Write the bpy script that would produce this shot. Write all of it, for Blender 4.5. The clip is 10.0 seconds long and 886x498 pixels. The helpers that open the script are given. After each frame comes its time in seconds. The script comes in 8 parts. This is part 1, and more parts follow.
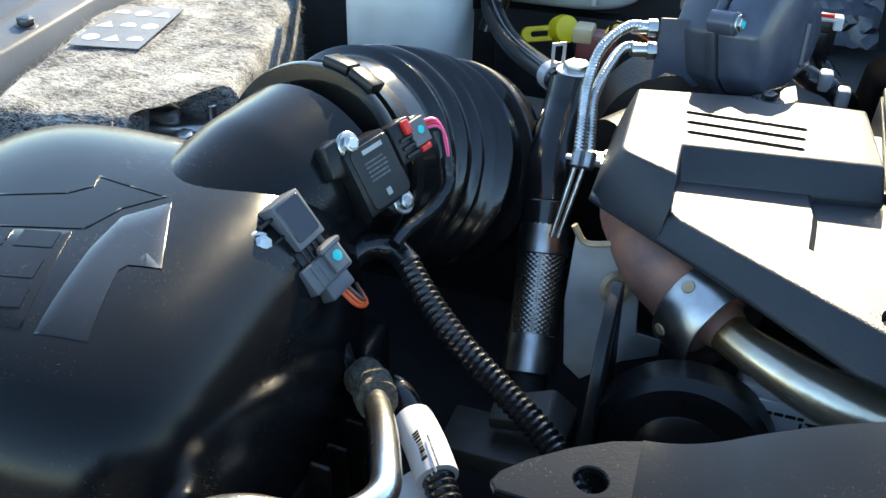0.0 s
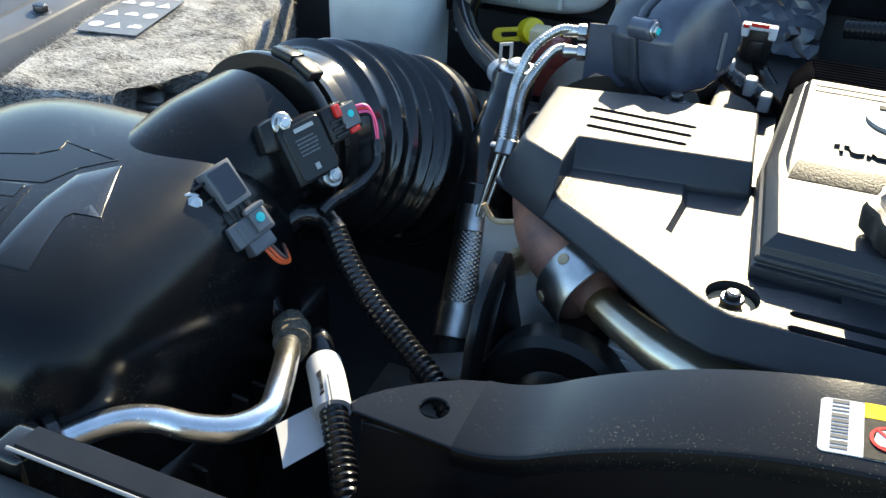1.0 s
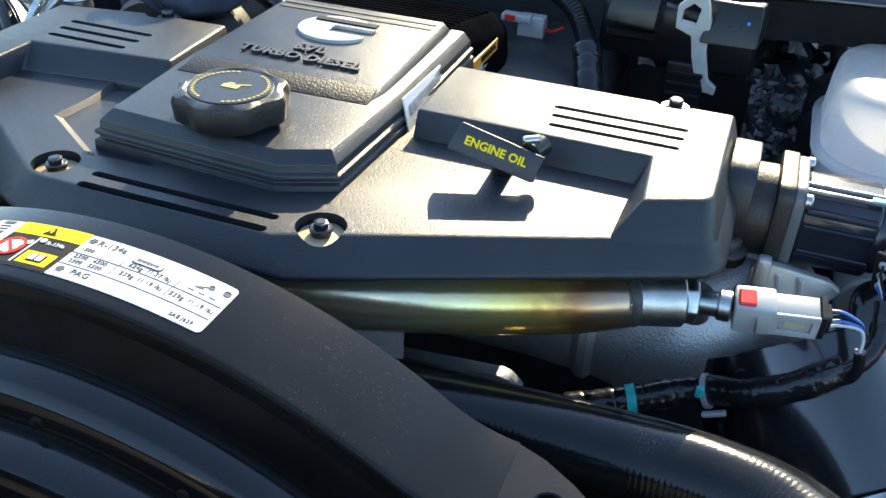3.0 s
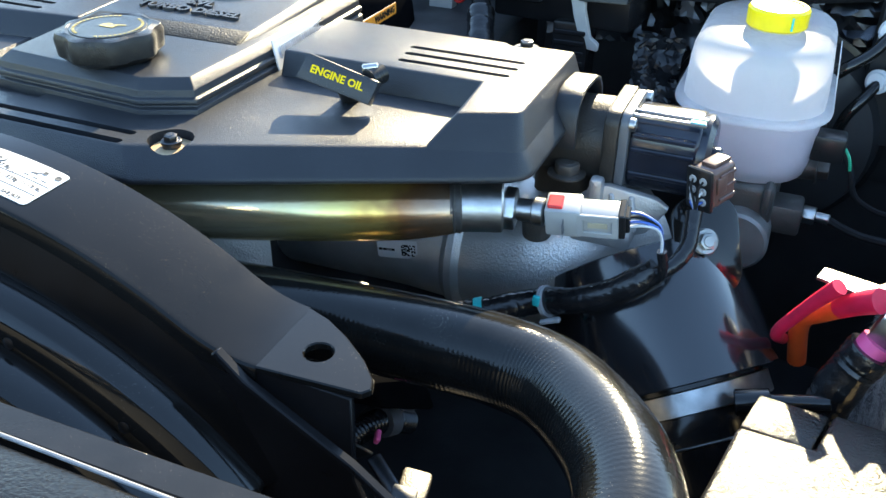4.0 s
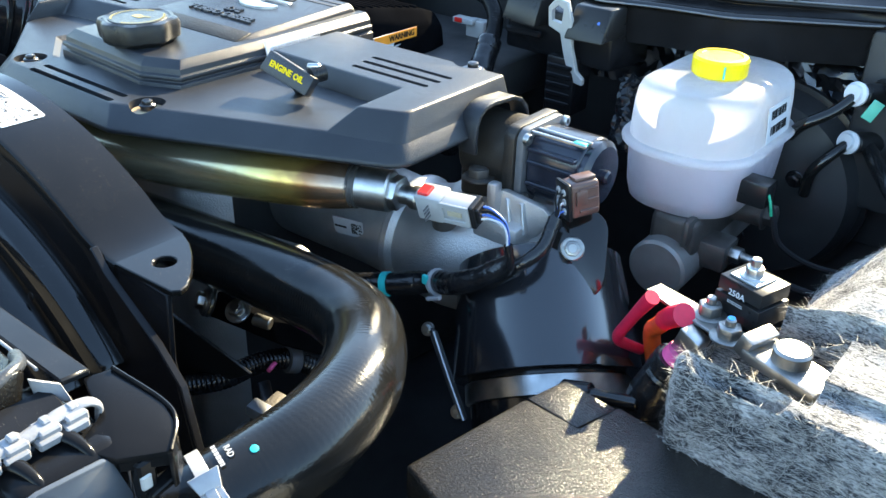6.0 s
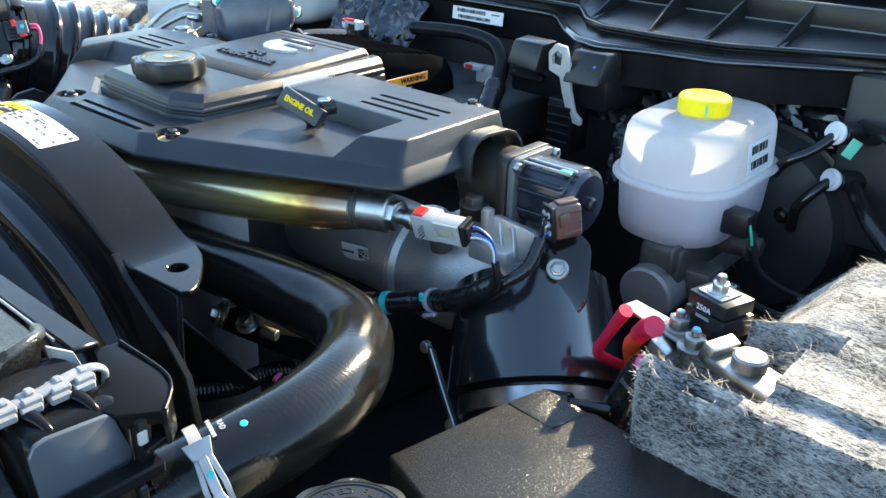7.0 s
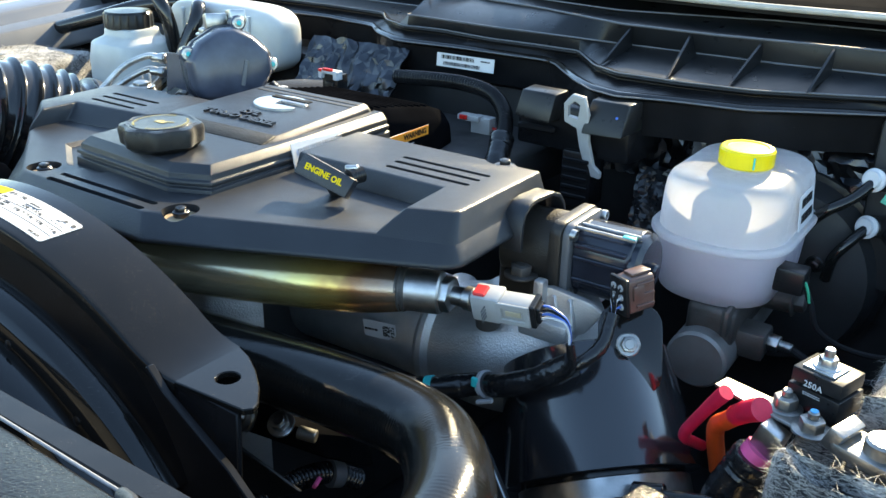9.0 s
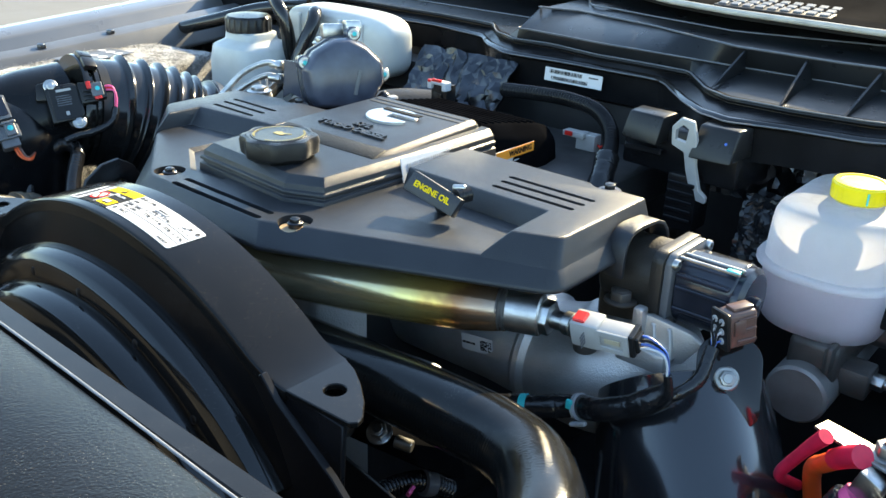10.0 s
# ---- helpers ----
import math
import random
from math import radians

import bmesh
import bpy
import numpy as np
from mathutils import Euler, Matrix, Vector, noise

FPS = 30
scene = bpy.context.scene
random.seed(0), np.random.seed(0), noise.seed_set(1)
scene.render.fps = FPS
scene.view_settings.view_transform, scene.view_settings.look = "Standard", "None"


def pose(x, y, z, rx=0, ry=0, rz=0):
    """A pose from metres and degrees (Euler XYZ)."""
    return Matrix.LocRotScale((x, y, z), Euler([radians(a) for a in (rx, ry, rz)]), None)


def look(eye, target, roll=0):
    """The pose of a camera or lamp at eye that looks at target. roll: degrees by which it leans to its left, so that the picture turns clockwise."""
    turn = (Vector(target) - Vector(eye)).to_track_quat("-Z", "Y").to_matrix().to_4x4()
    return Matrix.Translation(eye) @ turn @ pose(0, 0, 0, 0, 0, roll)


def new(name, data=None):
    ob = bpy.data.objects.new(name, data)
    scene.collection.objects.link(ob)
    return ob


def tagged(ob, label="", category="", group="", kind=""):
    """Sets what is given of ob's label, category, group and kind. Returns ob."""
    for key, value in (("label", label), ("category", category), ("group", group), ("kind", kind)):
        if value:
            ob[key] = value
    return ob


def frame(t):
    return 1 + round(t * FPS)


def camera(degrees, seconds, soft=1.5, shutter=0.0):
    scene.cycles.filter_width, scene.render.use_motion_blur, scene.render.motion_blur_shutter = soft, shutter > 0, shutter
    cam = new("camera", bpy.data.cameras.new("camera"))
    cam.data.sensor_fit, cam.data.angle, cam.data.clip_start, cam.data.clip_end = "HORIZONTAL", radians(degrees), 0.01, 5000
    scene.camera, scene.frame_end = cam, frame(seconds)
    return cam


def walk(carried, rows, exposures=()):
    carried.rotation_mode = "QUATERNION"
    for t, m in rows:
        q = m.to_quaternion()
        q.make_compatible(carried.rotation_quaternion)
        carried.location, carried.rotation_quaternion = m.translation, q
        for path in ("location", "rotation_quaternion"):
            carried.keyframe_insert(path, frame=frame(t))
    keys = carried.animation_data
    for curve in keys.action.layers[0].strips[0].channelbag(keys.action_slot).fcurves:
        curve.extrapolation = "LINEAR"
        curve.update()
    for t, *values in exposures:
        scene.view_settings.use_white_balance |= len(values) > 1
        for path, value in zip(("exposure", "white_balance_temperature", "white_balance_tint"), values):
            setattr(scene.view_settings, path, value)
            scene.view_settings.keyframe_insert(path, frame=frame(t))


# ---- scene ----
cam = camera(53.10, 10.0)
PATH = [
    (0, (-0.22780, -0.43610, 1.47901), (-0.74064, 1.15912, 0.38712), 1.476),
    (0.5, (-0.18697, -0.46897, 1.49479), (-0.81081, 1.08110, 0.39565), 1.572),
    (1, (-0.10448, -0.47819, 1.51074), (-0.72582, 1.07375, 0.41283), 2.013),
    (1.5, (-0.01390, -0.47020, 1.50701), (-0.60686, 1.09240, 0.40852), 2.665),
    (2, (0.12414, -0.45514, 1.52436), (-0.44200, 1.10925, 0.41434), 2.787),
    (2.5, (0.24761, -0.42690, 1.50375), (-0.29669, 1.14576, 0.39448), 2.983),
    (3, (0.33346, -0.42203, 1.48966), (-0.22098, 1.15719, 0.39484), 2.695),
    (3.2, (0.36401, -0.41860, 1.48246), (-0.19960, 1.15993, 0.39133), 2.418),
    (4.3, (0.55574, -0.48538, 1.45238), (-0.13746, 1.08842, 0.43129), 0.044),
    (4.5, (0.58494, -0.49792, 1.44877), (-0.13470, 1.07646, 0.44704), -0.156),
    (5, (0.65553, -0.50809, 1.46062), (-0.15667, 1.03821, 0.48630), 1.604),
    (5.5, (0.72817, -0.46041, 1.43356), (-0.28318, 0.95685, 0.44940), 1.440),
    (6, (0.80314, -0.43999, 1.47712), (-0.28148, 0.93406, 0.50986), 1.545),
    (6.2, (0.81105, -0.44175, 1.48003), (-0.28937, 0.93141, 0.52949), 1.500),
    (7.3, (0.89606, -0.49323, 1.46605), (-0.30886, 0.87392, 0.64199), 1.299),
    (7.5, (0.89767, -0.50893, 1.45919), (-0.30583, 0.86423, 0.64310), 1.259),
    (8, (0.84767, -0.51193, 1.42238), (-0.30645, 0.91454, 0.62664), 1.145),
    (8.5, (0.78318, -0.49209, 1.44142), (-0.25272, 1.03090, 0.66206), 1.401),
    (9, (0.71172, -0.48101, 1.47460), (-0.31953, 1.04378, 0.69259), 1.320),
    (9.5, (0.67609, -0.48212, 1.49672), (-0.35993, 1.03348, 0.70323), 2.774),
    (10, (0.70794, -0.49402, 1.50350), (-0.48304, 0.89981, 0.70425), 1.743),
]
walk(cam, [(t, look(eye, target, roll)) for t, eye, target, roll in PATH],
     exposures=[(0, 2.06, 6900, 3), (1, 1.78, 6850, 3), (1.5, 1.66, 6750, 3), (2, 1.70, 6750, 3), (2.5, 1.80, 6800, 3), (4.5, 2.58, 6950, 3), (5.5, 2.51, 6950, 3), (6, 2.68, 6950, 3), (7.5, 2.25, 7050, 3), (10, 2.18, 7300, 3)])

# ---- world, sun ----
SUN_AZ, SUN_EL = -2.5, 29.0          # degrees right of straight back, and up
world = bpy.data.worlds.new("sky")
scene.world = world
world.use_nodes = True
wn = world.node_tree.nodes
sky = wn.new("ShaderNodeTexSky")
sky.sky_type = 'NISHITA'
sky.sun_disc = False
sky.sun_elevation, sky.sun_rotation = radians(SUN_EL), radians(SUN_AZ)
sky.altitude, sky.dust_density, sky.ozone_density = 100.0, 0.25, 2.6
wn["Background"].inputs[1].default_value = 0.145
world.node_tree.links.new(sky.outputs[0], wn["Background"].inputs[0])
sun = new("sun", bpy.data.lights.new("sun", 'SUN'))
sun.data.energy, sun.data.angle, sun.data.color = 4.2, radians(0.55), (1.0, 0.85, 0.62)
_a, _e = radians(SUN_AZ), radians(SUN_EL)
sun.matrix_world = look((8 * math.sin(_a) * math.cos(_e), 8 * math.cos(_a) * math.cos(_e), 1.2 + 8 * math.sin(_e)), (0, 0, 1.2))


# ---- materials ----
def mat(name, col, rough=0.5, metal=0.0, var=0.2, vscale=30.0, bump=0.0, bscale=900.0, dust=0.0, sss=0.0, coat=0.0, col2=None, spec=0.5, dcol=(0.22, 0.20, 0.17), dscale=620.0):
    """Surface with slow colour and gloss drift, fine relief and, if asked, sparse dust specks."""
    m = bpy.data.materials.new(name)
    m.use_nodes = True
    n, l = m.node_tree.nodes, m.node_tree.links
    b = n["Principled BSDF"]
    b.inputs["Metallic"].default_value = metal
    b.inputs["Specular IOR Level"].default_value = spec
    tc = n.new("ShaderNodeTexCoord")
    nz = n.new("ShaderNodeTexNoise")
    nz.inputs["Scale"].default_value, nz.inputs["Detail"].default_value = vscale, 6.0
    l.new(tc.outputs["Object"], nz.inputs["Vector"])
    mx = n.new("ShaderNodeMix")
    mx.data_type = 'RGBA'
    c2 = col2 or tuple(min(1.0, c * (1 + var)) for c in col)
    c1 = col if col2 else tuple(c * (1 - var) for c in col)
    rmp = n.new("ShaderNodeMapRange")
    rmp.inputs[1].default_value, rmp.inputs[2].default_value = 0.32, 0.68
    l.new(nz.outputs[0], rmp.inputs[0])
    l.new(rmp.outputs[0], mx.inputs[0])
    mx.inputs[6].default_value, mx.inputs[7].default_value = (*c1, 1), (*c2, 1)
    out = mx.outputs[2]
    rr = n.new("ShaderNodeMapRange")
    rr.inputs[3].default_value, rr.inputs[4].default_value = max(0.02, rough * (1 - 0.22)), min(1, rough * 1.18)
    n2 = n.new("ShaderNodeTexNoise")
    n2.inputs["Scale"].default_value, n2.inputs["Detail"].default_value = vscale * 3.3, 5.0
    l.new(tc.outputs["Object"], n2.inputs["Vector"])
    l.new(n2.outputs[0], rr.inputs[0])
    l.new(rr.outputs[0], b.inputs["Roughness"])
    if dust:
        vo = n.new("ShaderNodeTexVoronoi")
        vo.inputs["Scale"].default_value = dscale
        l.new(tc.outputs["Object"], vo.inputs["Vector"])
        lt = n.new("ShaderNodeMath")
        lt.operation = 'LESS_THAN'
        l.new(vo.outputs["Distance"], lt.inputs[0])
        k = n.new("ShaderNodeMath")
        k.operation = 'MULTIPLY'
        l.new(rmp.outputs[0], k.inputs[0])
        k.inputs[1].default_value = dust
        l.new(k.outputs[0], lt.inputs[1])
        md = n.new("ShaderNodeMix")
        md.data_type = 'RGBA'
        l.new(lt.outputs[0], md.inputs[0])
        l.new(out, md.inputs[6])
        md.inputs[7].default_value = (*dcol, 1)
        out = md.outputs[2]
    l.new(out, b.inputs["Base Color"])
    if bump:
        nb = n.new("ShaderNodeTexNoise")
        nb.inputs["Scale"].default_value, nb.inputs["Detail"].default_value = bscale, 3.0
        l.new(tc.outputs["Object"], nb.inputs["Vector"])
        bp = n.new("ShaderNodeBump")
        bp.inputs["Strength"].default_value, bp.inputs["Distance"].default_value = bump, 0.001
        l.new(nb.outputs[0], bp.inputs["Height"])
        l.new(bp.outputs[0], b.inputs["Normal"])
    if sss:
        b.inputs["Subsurface Weight"].default_value = sss
        b.inputs["Subsurface Radius"].default_value = (0.03, 0.028, 0.026)
        b.inputs["Subsurface Scale"].default_value = 1.0
    if coat:
        b.inputs["Coat Weight"].default_value, b.inputs["Coat Roughness"].default_value = coat, 0.08
    return m


def braided(name, col, scale):
    """Woven wire: crossed fine waves as relief."""
    m = mat(name, col, 0.32, 1.0, 0.3, 200)
    n, l = m.node_tree.nodes, m.node_tree.links
    tc = n.new("ShaderNodeTexCoord")
    h = None
    for d in ((1, 1, 1.0), (-1, 1, 1.0)):
        mp = n.new("ShaderNodeMapping")
        mp.inputs["Rotation"].default_value = (0.5 * d[0], 0.6 * d[0], 0.7 * d[0])
        l.new(tc.outputs["Object"], mp.inputs[0])
        wv = n.new("ShaderNodeTexWave")
        wv.inputs["Scale"].default_value = scale
        l.new(mp.outputs[0], wv.inputs[0])
        if h is None:
            h = wv
        else:
            mm = n.new("ShaderNodeMath")
            mm.operation = 'MULTIPLY'
            l.new(h.outputs[1], mm.inputs[0])
            l.new(wv.outputs[1], mm.inputs[1])
            bp = n.new("ShaderNodeBump")
            bp.inputs["Strength"].default_value, bp.inputs["Distance"].default_value = 0.9, 0.001
            l.new(mm.outputs[0], bp.inputs["Height"])
            l.new(bp.outputs[0], n["Principled BSDF"].inputs["Normal"])
    return m


def heat_tint(name, x0, x1):
    """Steel tube tinted by heat along x: brown and straw towards the hot end."""
    m = mat(name, (0.5, 0.5, 0.5), 0.25, 0.88, 0.1, 60, 0.12, 300)
    n, l = m.node_tree.nodes, m.node_tree.links
    tc = n.new("ShaderNodeTexCoord")
    sp = n.new("ShaderNodeSeparateXYZ")
    l.new(tc.outputs["Object"], sp.inputs[0])
    nz = n.new("ShaderNodeTexNoise")
    nz.inputs["Scale"].default_value = 35.0
    l.new(tc.outputs["Object"], nz.inputs["Vector"])
    ad = n.new("ShaderNodeMath")
    ad.operation = 'MULTIPLY_ADD'
    l.new(nz.outputs[0], ad.inputs[0])
    ad.inputs[1].default_value = 0.07
    l.new(sp.outputs[0], ad.inputs[2])
    mr = n.new("ShaderNodeMapRange")
    mr.inputs[1].default_value, mr.inputs[2].default_value = x0, x1
    l.new(ad.outputs[0], mr.inputs[0])
    cr = n.new("ShaderNodeValToRGB")
    e = cr.color_ramp.elements
    e[0].position, e[0].color = 0.0, (0.34, 0.20, 0.10, 1)
    e[1].position, e[1].color = 1.0, (0.46, 0.40, 0.32, 1)
    for p, c in ((0.08, (0.42, 0.26, 0.12, 1)), (0.20, (0.72, 0.66, 0.54, 1)), (0.36, (0.70, 0.58, 0.34, 1)), (0.5, (0.76, 0.68, 0.46, 1)), (0.68, (0.78, 0.71, 0.50, 1)), (0.82, (0.84, 0.64, 0.22, 1)), (0.865, (0.78, 0.50, 0.14, 1)), (0.895, (0.36, 0.17, 0.07, 1))):
        q = e.new(p)
        q.color = c
    l.new(mr.outputs[0], cr.inputs[0])
    l.new(cr.outputs[0], n["Principled BSDF"].inputs["Base Color"])
    return m


def felt_mat(name):
    """Grey needle felt: matted light and dark fibres, contrast raised to paint sunlit tips and shaded hollows."""
    m = mat(name, (0.13, 0.14, 0.16), 0.95, 0, 0.2, 60, spec=0.15)
    n, l = m.node_tree.nodes, m.node_tree.links
    b = n["Principled BSDF"]
    tc = n.new("ShaderNodeTexCoord")
    mp = n.new("ShaderNodeMapping")
    mp.inputs["Scale"].default_value = (1.0, 3.2, 3.0)
    l.new(tc.outputs["Object"], mp.inputs[0])
    nz = n.new("ShaderNodeTexNoise")
    nz.inputs["Scale"].default_value, nz.inputs["Detail"].default_value, nz.inputs["Roughness"].default_value = 110.0, 8.0, 0.75
    nz.inputs["Distortion"].default_value = 1.6
    l.new(mp.outputs[0], nz.inputs["Vector"])
    big = n.new("ShaderNodeTexNoise")
    big.inputs["Scale"].default_value, big.inputs["Detail"].default_value = 26.0, 4.0
    l.new(tc.outputs["Object"], big.inputs["Vector"])
    ad = n.new("ShaderNodeMath")
    ad.operation = 'MULTIPLY_ADD'
    l.new(big.outputs[0], ad.inputs[0])
    ad.inputs[1].default_value = 0.35
    l.new(nz.outputs[0], ad.inputs[2])
    cr = n.new("ShaderNodeValToRGB")
    e = cr.color_ramp.elements
    e[0].position, e[0].color = 0.60, (0.008, 0.011, 0.018, 1)
    e[1].position, e[1].color = 0.84, (0.74, 0.73, 0.71, 1)
    l.new(ad.outputs[0], cr.inputs[0])
    l.new(cr.outputs[0], b.inputs["Base Color"])
    bp = n.new("ShaderNodeBump")
    b.inputs["Sheen Weight"].default_value, b.inputs["Sheen Roughness"].default_value = 0.16, 0.45
    b.inputs["Sheen Tint"].default_value = (1.0, 0.96, 0.9, 1)
    bp.inputs["Strength"].default_value, bp.inputs["Distance"].default_value = 1.0, 0.003
    l.new(nz.outputs[0], bp.inputs["Height"])
    l.new(bp.outputs[0], b.inputs["Normal"])
    return m


M_COVER = mat("moulded_black_plastic", (0.0155, 0.0172, 0.0212), 0.37, 0, 0.25, 14, 0.42, 1150, 0.10, spec=0.45)
M_CAP = mat("satin_cap_plastic", (0.011, 0.0112, 0.012), 0.30, 0, 0.25, 20, 0.40, 900, 0.08, spec=0.32)
M_INSET = mat("coarse_grained_plastic", (0.020, 0.019, 0.0175), 0.5, 0, 0.25, 12, 1.0, 520, 0.16, spec=0.16)
M_GLOSS = mat("glossy_black_plastic", (0.0095, 0.0090, 0.0084), 0.11, 0, 0.3, 9, 0.02, 500, 0.11)
M_SHIELD = mat("painted_shield_steel", (0.012, 0.0125, 0.0145), 0.15, 0, 0.3, 9, 0.03, 300, 0.06, spec=0.75, coat=0.5)
M_BLACK = mat("black_plastic", (0.0115, 0.0115, 0.012), 0.30, 0, 0.3, 25, 0.1, 900, 0.05, spec=0.3)
M_AIRBOX = mat("airbox_plastic", (0.0056, 0.0060, 0.0068), 0.19, 0, 0.25, 12, 0.07, 1100, 0.14, spec=0.22)
M_RIM = mat("dusty_gloss_plastic", (0.0085, 0.0080, 0.0075), 0.13, 0, 0.35, 9, 0.06, 700, 0.15, spec=0.24, dcol=(0.30, 0.25, 0.17), dscale=640.0)
M_RAIL = mat("shade_grey_paint", (0.085, 0.088, 0.095), 0.4, 0, 0.15, 12, 0.1, 300)
M_TCLIP = mat("grey_tank_clip", (0.21, 0.215, 0.23), 0.4, 0.1, 0.15, 70, 0.2, 300)
M_HOUSING = mat("dark_blue_casting", (0.045, 0.050, 0.064), 0.36, 0.1, 0.2, 40, 0.2, 600)
M_VOID = mat("black_inner_plastic", (0.0085, 0.0085, 0.0095), 0.24, 0, 0.3, 20, 0.05, 600, 0.05, spec=0.16)
M_DEEP = mat("dark_bay_metal", (0.022, 0.022, 0.023), 0.6, 0, 0.4, 12, 0.2, 200)
M_RUBBER = mat("black_rubber", (0.011, 0.011, 0.0115), 0.15, 0, 0.3, 40, 0.05, 350, 0.05)
M_HOSE = mat("reinforced_rubber", (0.0090, 0.0090, 0.0086), 0.135, 0, 0.3, 30, 0.12, 420, 0.13, spec=0.36)
M_LOOM = mat("split_loom_plastic", (0.012, 0.012, 0.013), 0.20, 0, 0.2, 60)
M_TAPE = mat("harness_tape", (0.011, 0.011, 0.012), 0.21, 0, 0.3, 80, 1.0, 150)
M_ALU = mat("aluminium_tube", (0.72, 0.72, 0.72), 0.26, 1, 0.12, 50, 0.1, 400)
M_CAST = mat("cast_aluminium", (0.54, 0.535, 0.53), 0.44, 0.72, 0.18, 18, 0.7, 560)
M_BROWNED = mat("brushed_sleeve_steel", (0.50, 0.485, 0.46), 0.38, 1, 0.3, 40, 0.2, 300)
M_CASTD = mat("dark_casting", (0.10, 0.092, 0.085), 0.5, 0.6, 0.3, 20, 0.5, 500)
M_STEEL = mat("zinc_plated_steel", (0.44, 0.44, 0.43), 0.33, 1, 0.25, 60, 0.15, 300)
M_BOLT = mat("dark_bolt", (0.09, 0.09, 0.095), 0.34, 1, 0.25, 80)
M_BRASS = mat("tan_washer", (0.42, 0.31, 0.19), 0.5, 0.4, 0.2, 80)
M_COPPER = mat("rusted_cast_iron", (0.36, 0.17, 0.11), 0.62, 0.25, 0.3, 40, 0.5, 300, col2=(0.17, 0.10, 0.085))
M_GOLD = heat_tint("heat_tinted_steel", -0.22, 0.36)
M_RAW = mat("raw_sheet_metal", (0.50, 0.50, 0.49), 0.42, 0.35, 0.2, 25, 0.25, 300)
M_FELT = felt_mat("battery_felt")
M_ZINC = mat("dull_zinc", (0.30, 0.295, 0.28), 0.42, 1, 0.3, 45, 0.3, 350)
M_VALVE = mat("brown_black_casting", (0.035, 0.031, 0.027), 0.45, 0.3, 0.3, 25, 0.5, 500)
def milky(name, col, share, bare=0.0, rough=0.28):
    """Thin cloudy stuff: part of the light is scattered through it, part goes on almost straight."""
    m = mat(name, col, rough, 0, 0.06, 20, 0.04, 250)
    n, l = m.node_tree.nodes, m.node_tree.links
    tr = n.new("ShaderNodeBsdfTranslucent")
    tr.inputs[0].default_value = (*col, 1)
    mx = n.new("ShaderNodeMixShader")
    mx.inputs[0].default_value = share
    l.new(n["Principled BSDF"].outputs[0], mx.inputs[1])
    l.new(tr.outputs[0], mx.inputs[2])
    out = mx
    if bare:
        rf = n.new("ShaderNodeBsdfTransparent")
        rf.inputs["Color"].default_value = (*col, 1)
        out = n.new("ShaderNodeMixShader")
        out.inputs[0].default_value = bare
        l.new(mx.outputs[0], out.inputs[1])
        l.new(rf.outputs[0], out.inputs[2])
    l.new(out.outputs[0], n["Material Output"].inputs[0])
    return m


M_FIBRE = milky("loose_fibre", (0.66, 0.64, 0.60), 0.55, 0.0, 0.8)
M_BOTTLE = mat("bottle_plastic", (0.46, 0.48, 0.47), 0.35, 0, 0.12, 14, sss=0.4)
M_RES = milky("milky_plastic", (0.96, 0.945, 0.95), 0.70, 0.30)
M_FLUID = mat("brake_fluid", (0.42, 0.36, 0.44), 0.4, 0, 0.05, 20)
M_YEL = mat("yellow_plastic", (0.80, 0.62, 0.01), 0.35, 0, 0.08, 40)
M_RED = mat("red_plastic", (0.62, 0.02, 0.015), 0.35, 0, 0.12, 60)
M_REDCAB = mat("red_cable", (0.60, 0.012, 0.05), 0.38, 0, 0.15, 60, 0.1, 300)
M_ORANGE = mat("orange_cable", (0.70, 0.10, 0.02), 0.4, 0, 0.12, 60)
M_PINK = mat("pink_wire", (0.75, 0.10, 0.28), 0.45, 0, 0.1, 60)
M_BLUE = mat("blue_wire", (0.04, 0.12, 0.45), 0.45, 0, 0.1, 60)
M_TEAL = mat("teal_paint", (0.02, 0.50, 0.50), 0.5, 0, 0.1, 90)
M_GREY = mat("grey_connector", (0.10, 0.105, 0.115), 0.42, 0, 0.12, 50, 0.08, 700)
M_LGREY = mat("light_grey_connector", (0.35, 0.35, 0.345), 0.40, 0, 0.08, 50)
M_CLIP = mat("grey_painted_clip", (0.38, 0.385, 0.40), 0.35, 0.15, 0.12, 70, 0.1, 400)
M_NAVY = mat("blue_black_housing", (0.015, 0.018, 0.028), 0.20, 0, 0.2, 40, 0.08, 700)
M_ACT = mat("blue_grey_actuator", (0.055, 0.063, 0.088), 0.25, 0, 0.2, 40, 0.08, 700)
M_BROWN = mat("brown_connector", (0.10, 0.055, 0.045), 0.34, 0, 0.2, 50)
M_EMBER = mat("dull_cap_print", (0.31, 0.25, 0.08), 0.5, 0, 0.15, 80)
M_PAPER = mat("white_label", (0.55, 0.56, 0.58), 0.8, 0, 0.04, 40, spec=0.2)
M_INK = mat("black_ink", (0.012, 0.012, 0.013), 0.7, 0, 0.1, 80, spec=0.15)
M_LPRINT = mat("dark_grey_print", (0.085, 0.088, 0.095), 0.7, 0, 0.1, 80, spec=0.2)
M_GREYINK = mat("grey_print", (0.42, 0.42, 0.42), 0.5, 0, 0.1, 80)
M_YINK = mat("yellow_print", (0.80, 0.56, 0.01), 0.75, 0, 0.05, 80, spec=0.2)
M_OINK = mat("orange_print", (0.85, 0.30, 0.03), 0.45, 0, 0.05, 80)
M_RINK = mat("red_print", (0.60, 0.03, 0.03), 0.75, 0, 0.05, 80, spec=0.2)
M_BADGE = mat("silver_badge", (0.60, 0.60, 0.60), 0.32, 0.8, 0.1, 80, 0.1, 900)
